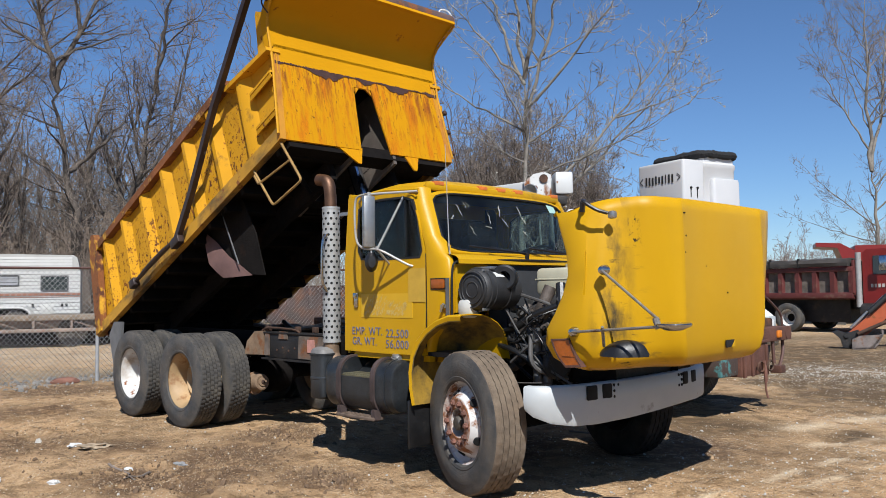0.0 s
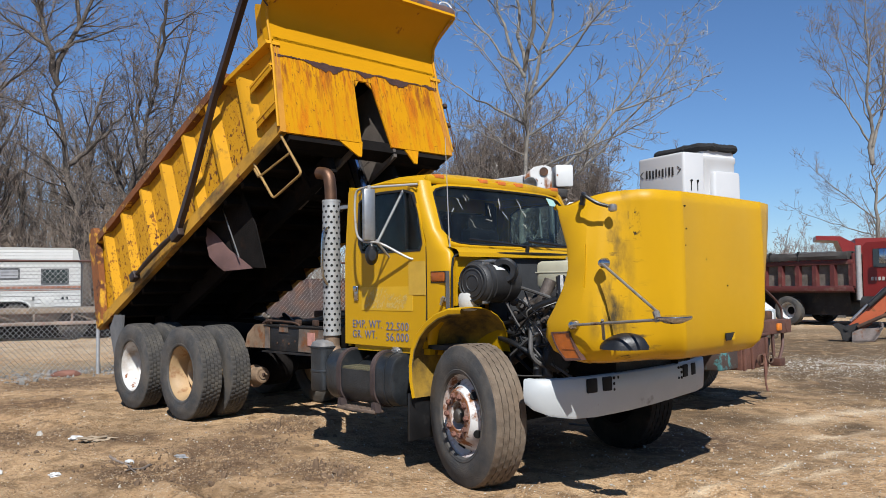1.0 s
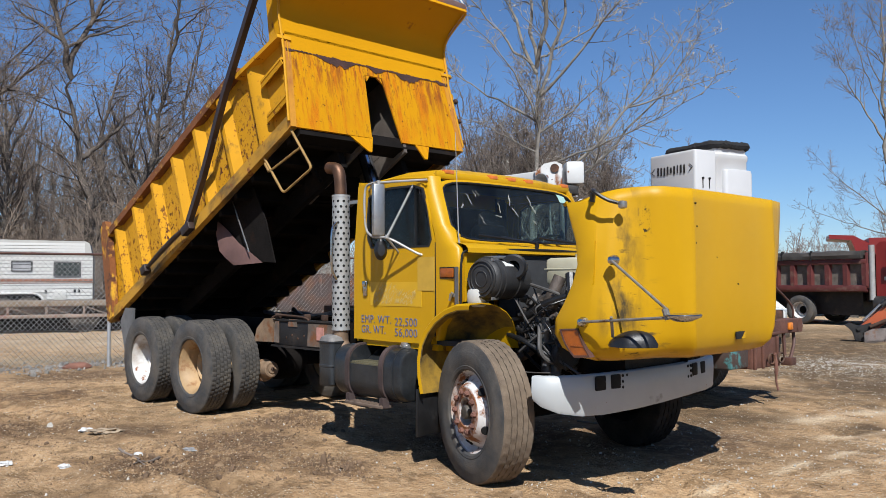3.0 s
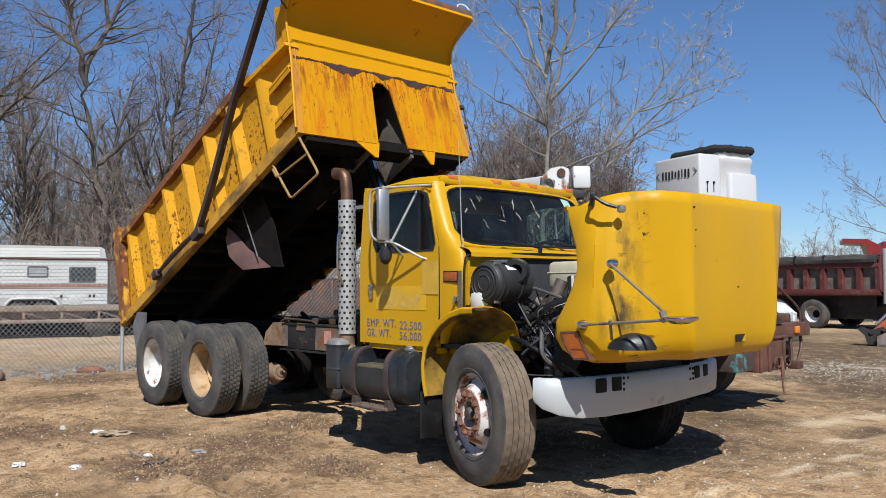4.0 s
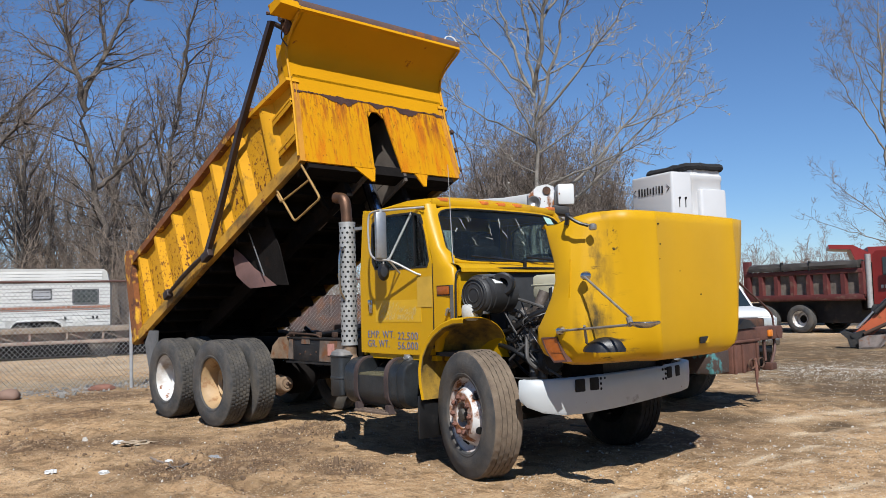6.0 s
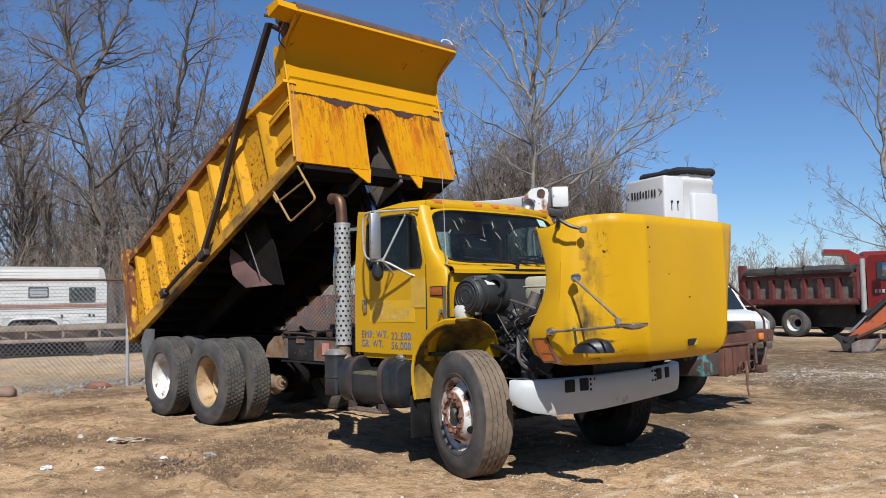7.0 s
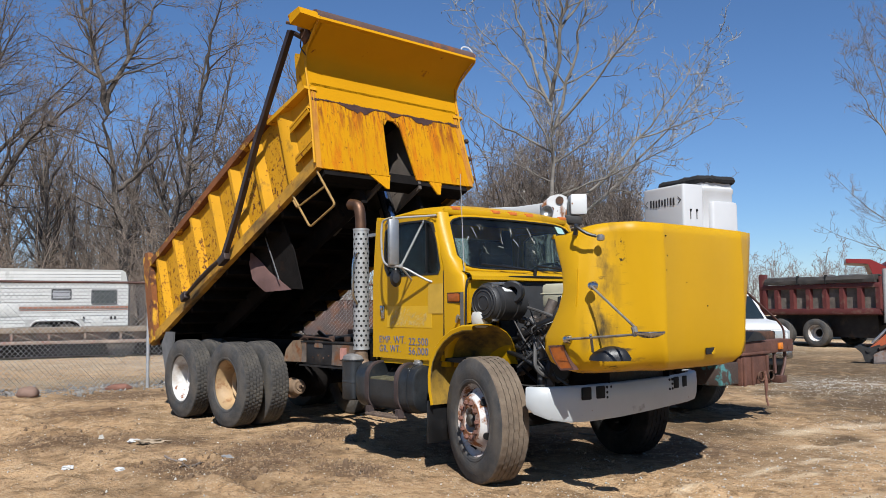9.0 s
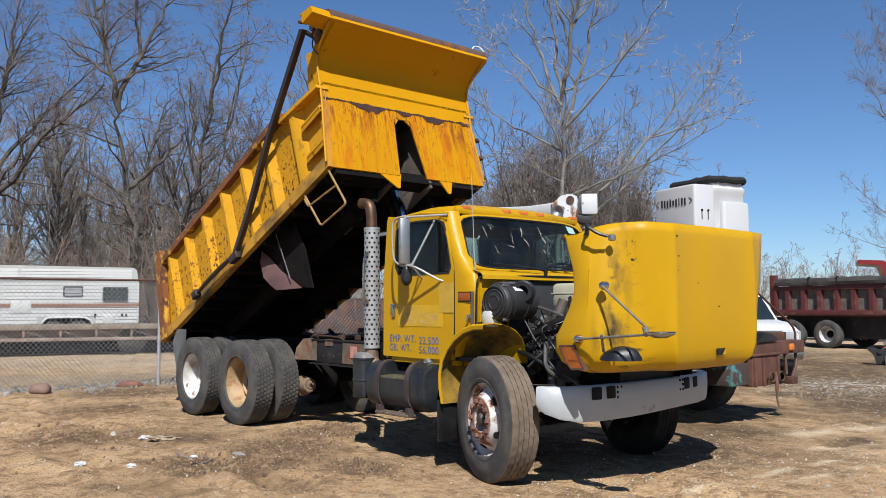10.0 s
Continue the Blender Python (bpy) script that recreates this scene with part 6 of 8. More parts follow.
rv_white = surface("white_lap_siding", (0.72, 0.71, 0.67), 0.5, 0, 0.06, 2, 0.03, 60, layers=[(GRIME, 0.62, 0.9, 2, (1, 1, 0.3), 0.8)])
rv = thing("travel_trailer", "old white travel trailer with brown stripe", "caravan", at=pose(-23.75, 4.85, 0, 0, 0, 68.5))
L = 7.6
bm = prism(B(), [(0.0, 0.50), (0.0, 2.30), (-0.10, 2.78), (-0.22, 2.86), (-L, 2.95), (-L, 0.50), (-3.15, 0.50), (-3.05, 0.95), (-2.90, 1.10), (-1.75, 1.10), (-1.55, 0.98), (-1.45, 0.50)], 0.0, 2.4)
# body darker than the strips: shade of the lap joints is in its colour
part("body", bm, surface("shaded_siding_joint", (0.50, 0.49, 0.45), 0.7, 0, 0.1, 2), rv)
part("arch_trim", add_tube(B(), bend([(-3.17, -0.02, 0.55), (-3.07, -0.02, 0.96), (-2.91, -0.02, 1.13), (-1.74, -0.02, 1.13), (-1.53, -0.02, 1.0), (-1.42, -0.02, 0.55)], 3, 0.2), 0.035, 6), rv_white, rv)
for k in range(15):
    z = 0.62 + 0.118 * k
    for x0, x1 in (((-L, 0.0),) if z > 1.15 else ((-L, -3.22), (-1.40, 0.0))):
        part("siding_strip", add_box(B(), ((x0 + x1) / 2, -0.006, z), (x1 - x0 - 0.02, 0.016, 0.090)), rv_white, rv)
for k in range(4):
    part("roof_strip", add_box(B(), (-L / 2 - 0.1, -0.008, 2.45 + 0.10 * k), (L - 0.3, 0.016, 0.085)), rv_white, rv)
part("stripe", add_box(B(), (-L / 2, -0.022, 1.56), (L, 0.012, 0.085)), surface("brown_stripe", (0.34, 0.15, 0.09), 0.6, 0, 0.2, 6), rv)
part("thin_stripe", add_box(B(), (-L / 2, -0.022, 1.47), (L, 0.010, 0.025)), bpy.data.materials["brown_stripe"], rv)
for x0, x1, z0, z1 in ((-2.45, -1.82, 1.83, 2.20), (-1.20, -0.36, 1.66, 2.18)):
    win = part("window", framed(B(), round_rect(x0, z0, x1, z1, 0.05), round_rect(x0 + 0.05, z0 + 0.05, x1 - 0.05, z1 - 0.05, 0.03), -0.035, -0.005, lambda p, h: (p[0], h, p[1])), surface("dark_window_frame", (0.10, 0.10, 0.10), 0.5, 0.3, 0.2, 9) if x0 < -2 else bpy.data.materials["dark_window_frame"], rv)
    part("pane", add_box(B(), ((x0 + x1) / 2, -0.016, (z0 + z1) / 2), (x1 - x0 - 0.08, 0.008, z1 - z0 - 0.08)), surface("curtained_pane", (0.45, 0.45, 0.46), 0.15, 0, 0.2, 5, 0) if x0 < -2 else surface("dark_pane", (0.03, 0.04, 0.04), 0.08, 0, 0.3, 5, 0), win)
    for k in (1, 2):
        part("louvre_bar", add_box(B(), ((x0 + x1) / 2, -0.024, z0 + (z1 - z0) * k / 3), (x1 - x0 - 0.1, 0.008, 0.018)), bpy.data.materials["dark_window_frame"], win)
for x0, x1, z0, z1 in ((-4.05, -3.42, 1.27, 1.68), (-4.0, -3.5, 0.75, 1.02), (-1.18, -0.80, 0.88, 1.22)):
    part("hatch", add_box(B(), ((x0 + x1) / 2, -0.03, (z0 + z1) / 2), (x1 - x0, 0.02, z1 - z0), None, 0.006), surface("cream_hatch", (0.66, 0.65, 0.60), 0.5, 0, 0.08, 6) if x0 < -4.02 else bpy.data.materials["cream_hatch"], rv)
for x in (-0.55, -0.42, -1.42):
    part("vent", add_box(B(), (x, -0.03, 1.20), (0.07, 0.03, 0.09)), black_plastic, rv)
for x in (-2.75, -1.95):
    w = part("wheel", lathe(B(), [(0.0, -0.02), (0.1, -0.02), (0.16, 0.01), (0.19, 0.0)], pose(x, 0.06, 0.66), 20), rim_bare, rv)
    part("tyre", lathe(B(), [(0.19, 0.06), (0.22, 0.03), (0.36, 0.04), (0.38, 0.10), (0.38, 0.22), (0.30, 0.25)], pose(x, 0.02, 0.66), 28), rubber, rv)
    part("jack_stand", add_cyl(B(), (x, 0.4, 0.0), (x, 0.4, 0.5), 0.1), black_steel, rv)
# black panel added behind the wheels for the shade inside their arch
part("wheel_shadow_box", add_box(B(), (-2.3, 0.45, 0.8), (1.6, 0.05, 0.7)), hole_black, rv)
part("skirt", add_box(B(), (-3.8, 1.2, 0.42), (7.2, 2.0, 0.2)), black_steel, rv)

# ---- rusty machinery beyond the fence ----
old_red = surface("old_red_brown_paint", (0.10, 0.045, 0.034), 0.85, 0, 0.4, 2, 0.3, 40, layers=[(RUST, 0.5, 0.65, 3, ONE, 0.9), ((0.05, 0.04, 0.035), 0.6, 0.7, 2, ONE, 0.9)])
scrap = thing("rusty_hopper", "rusty red-brown hopper wagon beyond the fence", "machine", at=pose(-13.6, 6.9, 0, 0, 0, 62))
hop = part("hopper", loft(B(), [[(-1.5 * q, -0.9 * q, z), (1.5 * q, -0.9 * q, z), (1.5 * q, 0.9 * q, z), (-1.5 * q, 0.9 * q, z)] for z, q in ((0.62, 0.55), (1.15, 0.95), (1.62, 1.0), (1.66, 1.03))], True, True), old_red, scrap)
for x in (-1.1, -0.55, 0.0, 0.55, 1.1):
    part("rib", add_box(B(), (x, -0.90, 1.38), (0.07, 0.06, 0.50), None, 0.01), old_red, hop)
part("frame", add_box(B(), (0, 0, 0.52), (3.6, 0.9, 0.14), None, 0.01), rust_steel, scrap)
for x in (-1.2, 1.2):
    for y in (-0.62, 0.62):
        part("wheel", add_tube(B(), [(x, y - 0.10, 0.36), (x, y - 0.07, 0.36), (x, y + 0.07, 0.36), (x, y + 0.10, 0.36)], [0.30, 0.36, 0.36, 0.30], 24), rubber, scrap)

# ---- bucket lift truck behind the yellow one ----
lift = thing("bucket_truck", "old rusty utility truck with white bucket lift", "truck")
bm = add_box(B(), (-3.4, 3.2, 0.80), (6.6, 0.85, 0.22), None, 0.02)
part("chassis", bm, rust_steel, lift)
bm = add_box(B(), (-3.3, 3.3, 1.02), (6.4, 2.3, 0.12), None, 0.02)
part("deck", bm, rust_steel, lift)
for y in (2.42, 4.2):
    w = part("rear_wheel", rim_mesh(0.28, 0.15), black_steel, lift)
    w.matrix_basis = pose(-1.2, y, 0.47, 0, 0, 0 if y < 3 else 180)
    part("tyre", tyre_mesh(0.47, 0.30, True), rubber, w)
for x in (-5.4,):
    for y in (2.42, 4.2):
        w = part("front_wheel", rim_mesh(0.28, 0.15), black_steel, lift)
        w.matrix_basis = pose(x, y, 0.47, 0, 0, 0 if y < 3 else 180)
        part("tyre", tyre_mesh(0.47, 0.30, True), rubber, w)
bm = add_box(B(), (-0.02, 3.45, 0.90), (0.20, 2.2, 0.16), None, 0.012)
bm2 = add_box(B(), (-0.07, 3.52, 0.655), (0.32, 0.66, 0.38), None, 0.015)
add_box(bm2, (-0.02, 3.52, 0.835), (0.26, 0.70, 0.03), None, 0.008)
for y in (3.24, 3.44, 3.80):
    add_box(bm2, (0.10, y, 0.63), (0.03, 0.05, 0.34), None, 0.008)
bright_rust = surface("bright_rust", (0.15, 0.062, 0.04), 0.85, 0.1, 0.4, 4, 0.35, 60, layers=[((0.5, 0.5, 0.46), 0.66, 0.72, 5, ONE, 0.7)])
part("rear_beam", bm, bright_rust, lift, "rusty rear beam")
part("hitch_box", bm2, bright_rust, lift, "rusty hitch box")
# the shade on the teal locker is put into its dark brown colour
part("side_locker", add_box(B(), (-0.16, 2.98, 0.62), (0.44, 0.40, 0.26), None, 0.02), surface("shaded_brown_with_teal", (0.07, 0.045, 0.035), 0.8, 0, 0.3, 4, 0.25, 60, layers=[((0.08, 0.24, 0.24), 0.54, 0.60, 5, ONE, 0.7)]), lift, "teal locker, mostly darkened to brown by painted shade")
part("mudguard", prism(B(), [(3.30, 0.98), (3.50, 1.10), (3.66, 1.08), (3.80, 0.99)], -0.10, 0.10, "x"), black_plastic, lift, "black rubber mudguard")
for y in (3.56, 3.80):
    part("tow_ring", lathe(B(), [(0.045, 0), (0.057, 0.012), (0.069, 0), (0.057, -0.012), (0.045, 0)], pose(0.14, y, 0.56, 0, 0, 80), 16), rust_steel, lift)
part("tow_hook", add_tube(B(), bend([(0.12, 3.68, 0.62), (0.14, 3.68, 0.46), (0.13, 3.68, 0.30), (0.15, 3.69, 0.20)]), [0.022] * 8 + [0.012] * 8, 8), nut_rust, lift, "rusty hanging tow pin")
part("amber_lamp", add_box(B(), (0.09, 4.18, 0.90), (0.03, 0.11, 0.085), None, 0.012), surface("orange_lamp_lens", (0.80, 0.24, 0.02), 0.4, 0, 0.2, 20, 0.05), lift, "square amber rear lamp")
part("beam_end", add_cyl(B(), (-0.05, 4.46, 0.90), (0.085, 4.46, 0.90), 0.085, 0.08), bright_rust, lift)
bm = add_tube(B(), [(0.04, 4.10, 0.84), (0.05, 4.10, 0.56)], 0.022, 6)
add_tube(bm, bend([(0.0, 4.46, 0.86), (0.02, 4.44, 0.68), (0.05, 4.24, 0.50)]), 0.020, 6)
part("guard_leg", bm, brown_steel, lift)
part("foot_box", add_box(B(), (0.05, 4.20, 0.485), (0.13, 0.15, 0.09), pose(0, 0, 0), 0.012), bright_rust, lift)
part("guard_rod", add_tube(B(), bend([(-0.1, 3.30, 1.80), (-0.05, 3.9, 1.45), (0.0, 4.46, 1.15), (0.0, 4.48, 0.95)]), 0.014, 8), brown_steel, lift, "curved brown guard rod")
BUCKET = (0.092, 2.052)
fib = surface("white_fibreglass", (0.66, 0.66, 0.66), 0.4, 0, 0.04, 3, 0.03, 60)
PB = pose(BUCKET[0], BUCKET[1], 0, 0, 0, -15)
def tub(x0, y0, x1, y1, zs, r=0.04):
    cx, cy = (x0 + x1) / 2, (y0 + y1) / 2
    return loft(B(), [[PB @ Vector((cx + (x - cx) * q, cy + (y - cy) * q, z)) for x, y in round_rect(x0, y0, x1, y1, r, 3)] for z, q in zs], True, True)
bucket = part("bucket", tub(-0.66, 0.0, 0.0, 0.30, ((1.75, 0.96), (2.3, 0.99), (2.745, 1.0), (2.765, 0.985), (2.77, 0.96)), 0.03), fib, lift, "white fibreglass bucket with black padded rim")
part("bucket_side", tub(-0.70, 0.285, 0.0, 0.76, ((1.75, 0.95), (2.3, 0.985), (2.68, 1.0), (2.70, 1.03), (2.74, 1.03), (2.76, 0.98), (2.84, 0.98))), fib, bucket)
part("step_pocket", tub(-0.10, 0.37, 0.055, 0.77, ((1.75, 1.0), (2.55, 1.0), (2.58, 0.95), (2.585, 0.85))), fib, bucket)
foam = surface("black_foam", (0.015, 0.015, 0.016), 0.95, 0, 0.4, 30, 0.6, 40)
rng = random.Random(2)
edge = round_rect(-0.70, 0.28, 0.0, 0.775, 0.08, 6)
pad = []
for (ax, ay), (bx, by) in zip(edge, edge[1:] + edge[:1]):
    for k in range(max(1, int(math.hypot(bx - ax, by - ay) / 0.025))):
        q = k / max(1, int(math.hypot(bx - ax, by - ay) / 0.025))
        pad.append(PB @ Vector((ax + (bx - ax) * q, ay + (by - ay) * q, 2.835 + 0.012 * rng.random())))
part("rim_pad", add_tube(B(), pad, [0.036 + 0.014 * rng.random() for _ in pad], 8, False, True), foam, bucket, "ragged black foam rim padding")
part("rim_cover", prism(B(), [(p.x, p.y) for p in pad], 2.81, 2.845, "z"), foam, bucket)
bars = surface("black_ink", (0.02, 0.02, 0.02), 0.6, 0, 0.1, 9, 0)
for k in range(9):
    part("mark_bar", add_box(B(), (-0.525 + 0.047 * k, -0.004, 2.595 - 0.004 * (k % 3)), (0.012 if k == 6 else 0.022, 0.003, 0.085 if k != 4 else 0.06), PB), bars, bucket, "plain black bar")
for x, sg in ((-0.60, 1), (-0.06, -1)):
    for e in (-1, 1):
        part("mark_chevron", add_box(B(), (0, 0, 0), (0.06, 0.003, 0.006), PB @ Matrix.Translation((x, -0.004, 2.595 + 0.018 * e)) @ pose(0, 0, 0, 0, -38 * e * sg, 0)), bars, bucket)
for y in (0.10, 0.19):
    bm = add_box(B(), (0.001, y, 2.43), (0.006, 0.008, 0.10), PB)
    part("drain_slot", add_cyl(bm, PB @ Vector((0.0, y, 2.48)), PB @ Vector((0.012, y, 2.48)), 0.012, None, 8), hole_black, bucket)
bm = loft(B(), [[(x, y, z) for y, z in round_rect(2.98, zc - h, 3.18, zc + h, 0.02, 2)] for x, zc, h in ((-5.6, 3.03, 0.05), (-3.3, 2.86, 0.06), (-2.9, 2.82, 0.10), (-2.4, 2.81, 0.13))], True, True)
boom = part("boom", bm, white_paint, lift, "white fibreglass boom")
stained = surface("white_paint_rust_runs", (0.70, 0.70, 0.68), 0.5, 0, 0.08, 3, 0.08, 70, layers=[(RUST, 0.50, 0.58, 5, (1, 1, 0.35), 0.9), (DARK_RUST, 0.64, 0.67, 14, ONE, 0.9)])
part("boom_head", add_box(B(), (0, 0, 0), (0.23, 0.30, 0.29), pose(-2.19, 3.04, 2.83, 0, 0, 48), 0.03), surface("chipped_white_paint", (0.72, 0.72, 0.70), 0.45, 0, 0.06, 3, 0.05, 70, layers=[(RUST, 0.62, 0.66, 9, ONE, 0.9)]), boom, "white boom head with chipped paint")
plate = part("pivot_plate", prism(B(), [(-0.20, -0.17), (-0.20, 0.04), (-0.08, 0.15), (0.06, 0.18), (0.15, 0.14), (0.15, -0.17)], -0.10, 0.08), stained, boom, "white pivot plate with rust runs")
plate.matrix_basis = pose(-2.39, 2.80, 2.80, 0, 0, 48)
part("pivot_pin", add_cyl(B(), (0.05, -0.12, 0.09), (0.05, -0.10, 0.09), 0.055, None, 20), rust_steel, plate)
part("pivot_pin", add_cyl(B(), (-0.06, -0.12, -0.03), (-0.06, -0.10, -0.03), 0.03, None, 16), nut_rust, plate)
part("head_underside", add_box(B(), (0, 0, 0), (0.24, 0.24, 0.12), pose(-2.24, 2.98, 2.62, 0, 8, 48), 0.02), black_steel, boom)
part("boom_post", add_box(B(), (-4.6, 3.1, 1.95), (0.5, 0.5, 1.9), None, 0.04), white_paint, boom)
part("bucket_arm", add_tube(B(), [(-2.0, 2.95, 2.40), (-0.6, 2.6, 2.1), (-0.15, 2.5, 2.0)], 0.09, 10), white_paint, boom)
bm = lathe(B(), [(0.0, 0.05), (0.04, 0.04), (0.07, 0.015), (0.085, -0.015), (0.095, 0.0), (0.08, 0.05), (0.03, 0.10), (0.0, 0.11)], pose(-2.35, 2.58, 2.72, 0, 0, 25), 24)
part("spot_lamp", bm, alu, boom, "round silver spot lamp")
# ---- white pickup ----
pick = thing("pickup_truck", "white pickup truck parked behind the utility truck", "truck", at=pose(-2.66, 8.04, 0.0, 0, 0, -54))
bm = loft(B(), [[(x, -0.98 * q, z0), (x, -0.98 * q, z1 - 0.10), (x, -0.86 * q, z1), (x, 0.86 * q, z1), (x, 0.98 * q, z1 - 0.10), (x, 0.98 * q, z0)] for x, z0, z1, q in ((-3.7, 0.45, 1.13, 1.0), (-1.7, 0.45, 1.13, 1.0), (-0.5, 0.45, 1.10, 1.0), (-0.1, 0.45, 1.05, 0.98), (0.0, 0.50, 0.98, 0.95))], True, True)
part("body", bm, white_paint, pick)
bm = loft(B(), [[(x, -w, z) , (x, w, z), (x2, w, z), (x2, -w, z)] for z, w, x, x2 in ((1.09, 0.92, -1.95, -3.6), (1.62, 0.74, -2.75, -3.6), (1.70, 0.70, -2.90, -3.5))], True, True)
part("cabin", bm, white_paint, pick)
part("windscreen", loft(B(), [[(-2.00, -0.86, 1.135), (-2.00, 0.86, 1.135)], [(-2.69, -0.70, 1.605), (-2.69, 0.70, 1.605)]], False), surface("dark_glass", (0.02, 0.03, 0.035), 0.05, 0, 0.2, 4, 0), pick)
part("cargo_box", add_box(B(), (-4.9, 0, 0.85), (2.38, 1.9, 0.7), None, 0.04), white_paint, pick)
grille = part("grille", add_box(B(), (0.0, 0, 0.86), (0.05, 1.3, 0.20), None, 0.02), black_plastic, pick)
part("oval_badge", lathe(B(), [(0.0, -0.012), (0.055, -0.01), (0.06, 0.0)], pose(-0.02, 0, 1.02, 0, 0, 90) @ Matrix.Diagonal((1.4, 1, 0.7, 1)), 16), surface("dark_blue", (0.03, 0.05, 0.12), 0.3), grille)
for s in (-1, 1):
    part("headlamp", add_box(B(), (0.0, s * 0.77, 0.86), (0.06, 0.24, 0.19), None, 0.02), surface("clear_lens", (0.55, 0.57, 0.55), 0.15, 0.3, 0.1, 8) if s < 0 else bpy.data.materials["clear_lens"], pick)
    part("corner_lamp", add_box(B(), (-0.05, s * 0.92, 0.86), (0.08, 0.10, 0.19), None, 0.02), bpy.data.materials["clear_lens"], pick)
    for x in (-0.75, -4.9):
        w = part("wheel", rim_mesh(0.20, 0.08), rim_bare, pick)
        w.matrix_basis = pose(x, s * 0.82, 0.37, 0, 0, 0 if s < 0 else 180)
        part("tyre", tyre_mesh(0.37, 0.24, True), rubber, w)
part("bumper", add_box(B(), (0.06, 0, 0.56), (0.14, 1.95, 0.22), None, 0.03), chrome, pick, "chrome bumper")
part("valance", add_box(B(), (0.02, 0, 0.40), (0.10, 1.7, 0.14), None, 0.02), black_plastic, pick)

# ---- red dump truck ----
red_paint = surface("faded_red_paint", (0.125, 0.026, 0.022), 0.6, 0, 0.2, 2, 0.08, 60, layers=[((0.20, 0.13, 0.09), 0.56, 0.75, 3, ONE, 0.85)])
bright_red = surface("bright_red_paint", (0.25, 0.018, 0.014), 0.4, 0, 0.1, 2, 0.05, 60)
grey_board = surface("grey_weathered_board", (0.19, 0.155, 0.125), 0.85, 0, 0.4, 4, 0.3, 40)
red = thing("red_dump_truck", "faded red dump truck with grey boards and rolled tarp", "truck", at=pose(-9.0, 21.55, 0, 0, 0, -8) @ Matrix.Diagonal((1, 1, 0.905, 1)))
Lr = 4.2
bm = add_box(B(), (Lr / 2, 1.2, 1.22), (Lr, 2.3, 0.12), None, 0.01)
add_box(bm, (Lr / 2, 0.0, 1.30), (Lr, 0.12, 0.20), None, 0.01)
add_box(bm, (Lr / 2, 0.0, 2.20), (Lr, 0.14, 0.16), None, 0.01)
part("bed", bm, red_paint, red)
part("bed_side", add_box(B(), (Lr / 2, 0.08, 1.76), (Lr, 0.04, 0.9)), grey_board, red)
part("far_side", add_box(B(), (Lr / 2, 2.4, 1.76), (Lr, 0.06, 1.0)), red_paint, red)
for k in range(8):
    x = 0.05 + k * (Lr - 0.1) / 7
    bm = loft(B(), [[(x - 0.11, 0.06, z), (x - 0.07, -0.06, z), (x + 0.07, -0.06, z), (x + 0.11, 0.06, z)] for z in (1.38, 2.14)], True, True)
    part("side_stake", bm, red_paint, red)
part("tail_post", add_box(B(), (0.10, 0.02, 1.97), (0.26, 0.16, 1.5), None, 0.02), red_paint, red)
part("front_board", add_box(B(), (Lr, 1.2, 1.9), (0.08, 2.4, 1.2), None, 0.01), red_paint, red)
rng = random.Random(9)
bm = loft(B(), [[(x, -0.14 + 0.02 * rng.random(), 2.30), (x, -0.17 + 0.03 * rng.random(), 2.42), (x, -0.10, 2.52 + 0.05 * rng.random()), (x, 0.15, 2.56 + 0.05 * rng.random()), (x, 0.5, 2.50 + 0.05 * rng.random()), (x, 0.6, 2.30)] for x in (0.25 + k * (Lr - 0.35) / 20 for k in range(21))], True, True)
part("rolled_tarp", bm, surface("grey_black_tarp", (0.065, 0.056, 0.048), 0.7, 0, 0.4, 3, 0.4, 20), red, "rolled grey-black tarp")
for x in (0.9, 1.9):
    part("tarp_strap", add_box(B(), (x + 0.6, -0.10, 2.44), (0.03, 0.12, 0.34)), hole_black, red)
for x in (0.70, 2.0):
    for y in (0.12, 2.28):
        w = part("wheel", rim_mesh(0.28, 0.20), rim_bare if x > 1 else black_steel, red)
        w.matrix_basis = pose(x, y, 0.51, 0, 0, 0 if y < 1 else 180) @ Matrix.Diagonal((1, 1, 1.105, 1))
        part("tyre", tyre_mesh(0.47, 0.30, True), rubber, w)
part("chassis", add_box(B(), (3.2, 1.2, 0.95), (7.4, 0.9, 0.3)), black_steel, red)
# black block added to fill the space below the bed with shade
part("underbed_shade", add_box(B(), (2.0, 1.3, 0.75), (3.6, 1.5, 0.8)), black_steel, red)
part("fuel_tank", add_cyl(B(), (4.4, 0.25, 0.75), (5.5, 0.25, 0.75), 0.3), black_steel, red)
bm = prism(B(), [(4.42, 0.95), (4.42, 2.72), (4.55, 2.85), (5.35, 2.85), (5.55, 2.72), (5.85, 2.0), (5.85, 0.95)], 0.15, 2.3)
part("cab", bm, bright_red, red)
part("side_glass", prism(B(), [(4.75, 2.0), (4.75, 2.62), (5.30, 2.62), (5.58, 2.03)], 0.13, 0.148), surface("dark_side_glass", (0.05, 0.06, 0.07), 0.05, 0, 0.2, 4, 0), red)
part("upright_exhaust", add_cyl(B(), (4.32, 0.10, 0.9), (4.32, 0.10, 2.75), 0.085), tube_grey, red)
bm = prism(B(), [(5.85, 0.9), (5.85, 1.95), (7.2, 1.80), (7.3, 0.9)], 0.3, 2.15)
part("hood", bm, bright_red, red)
bm = B()
for k in range(7):
    add_box(bm, (4.70 + 0.11 * k, 0.14, 1.62), (0.07, 0.012, 0.12))
part("door_mark", bm, surface("pale_paint", (0.62, 0.58, 0.52), 0.6), red, "row of plain pale bars")
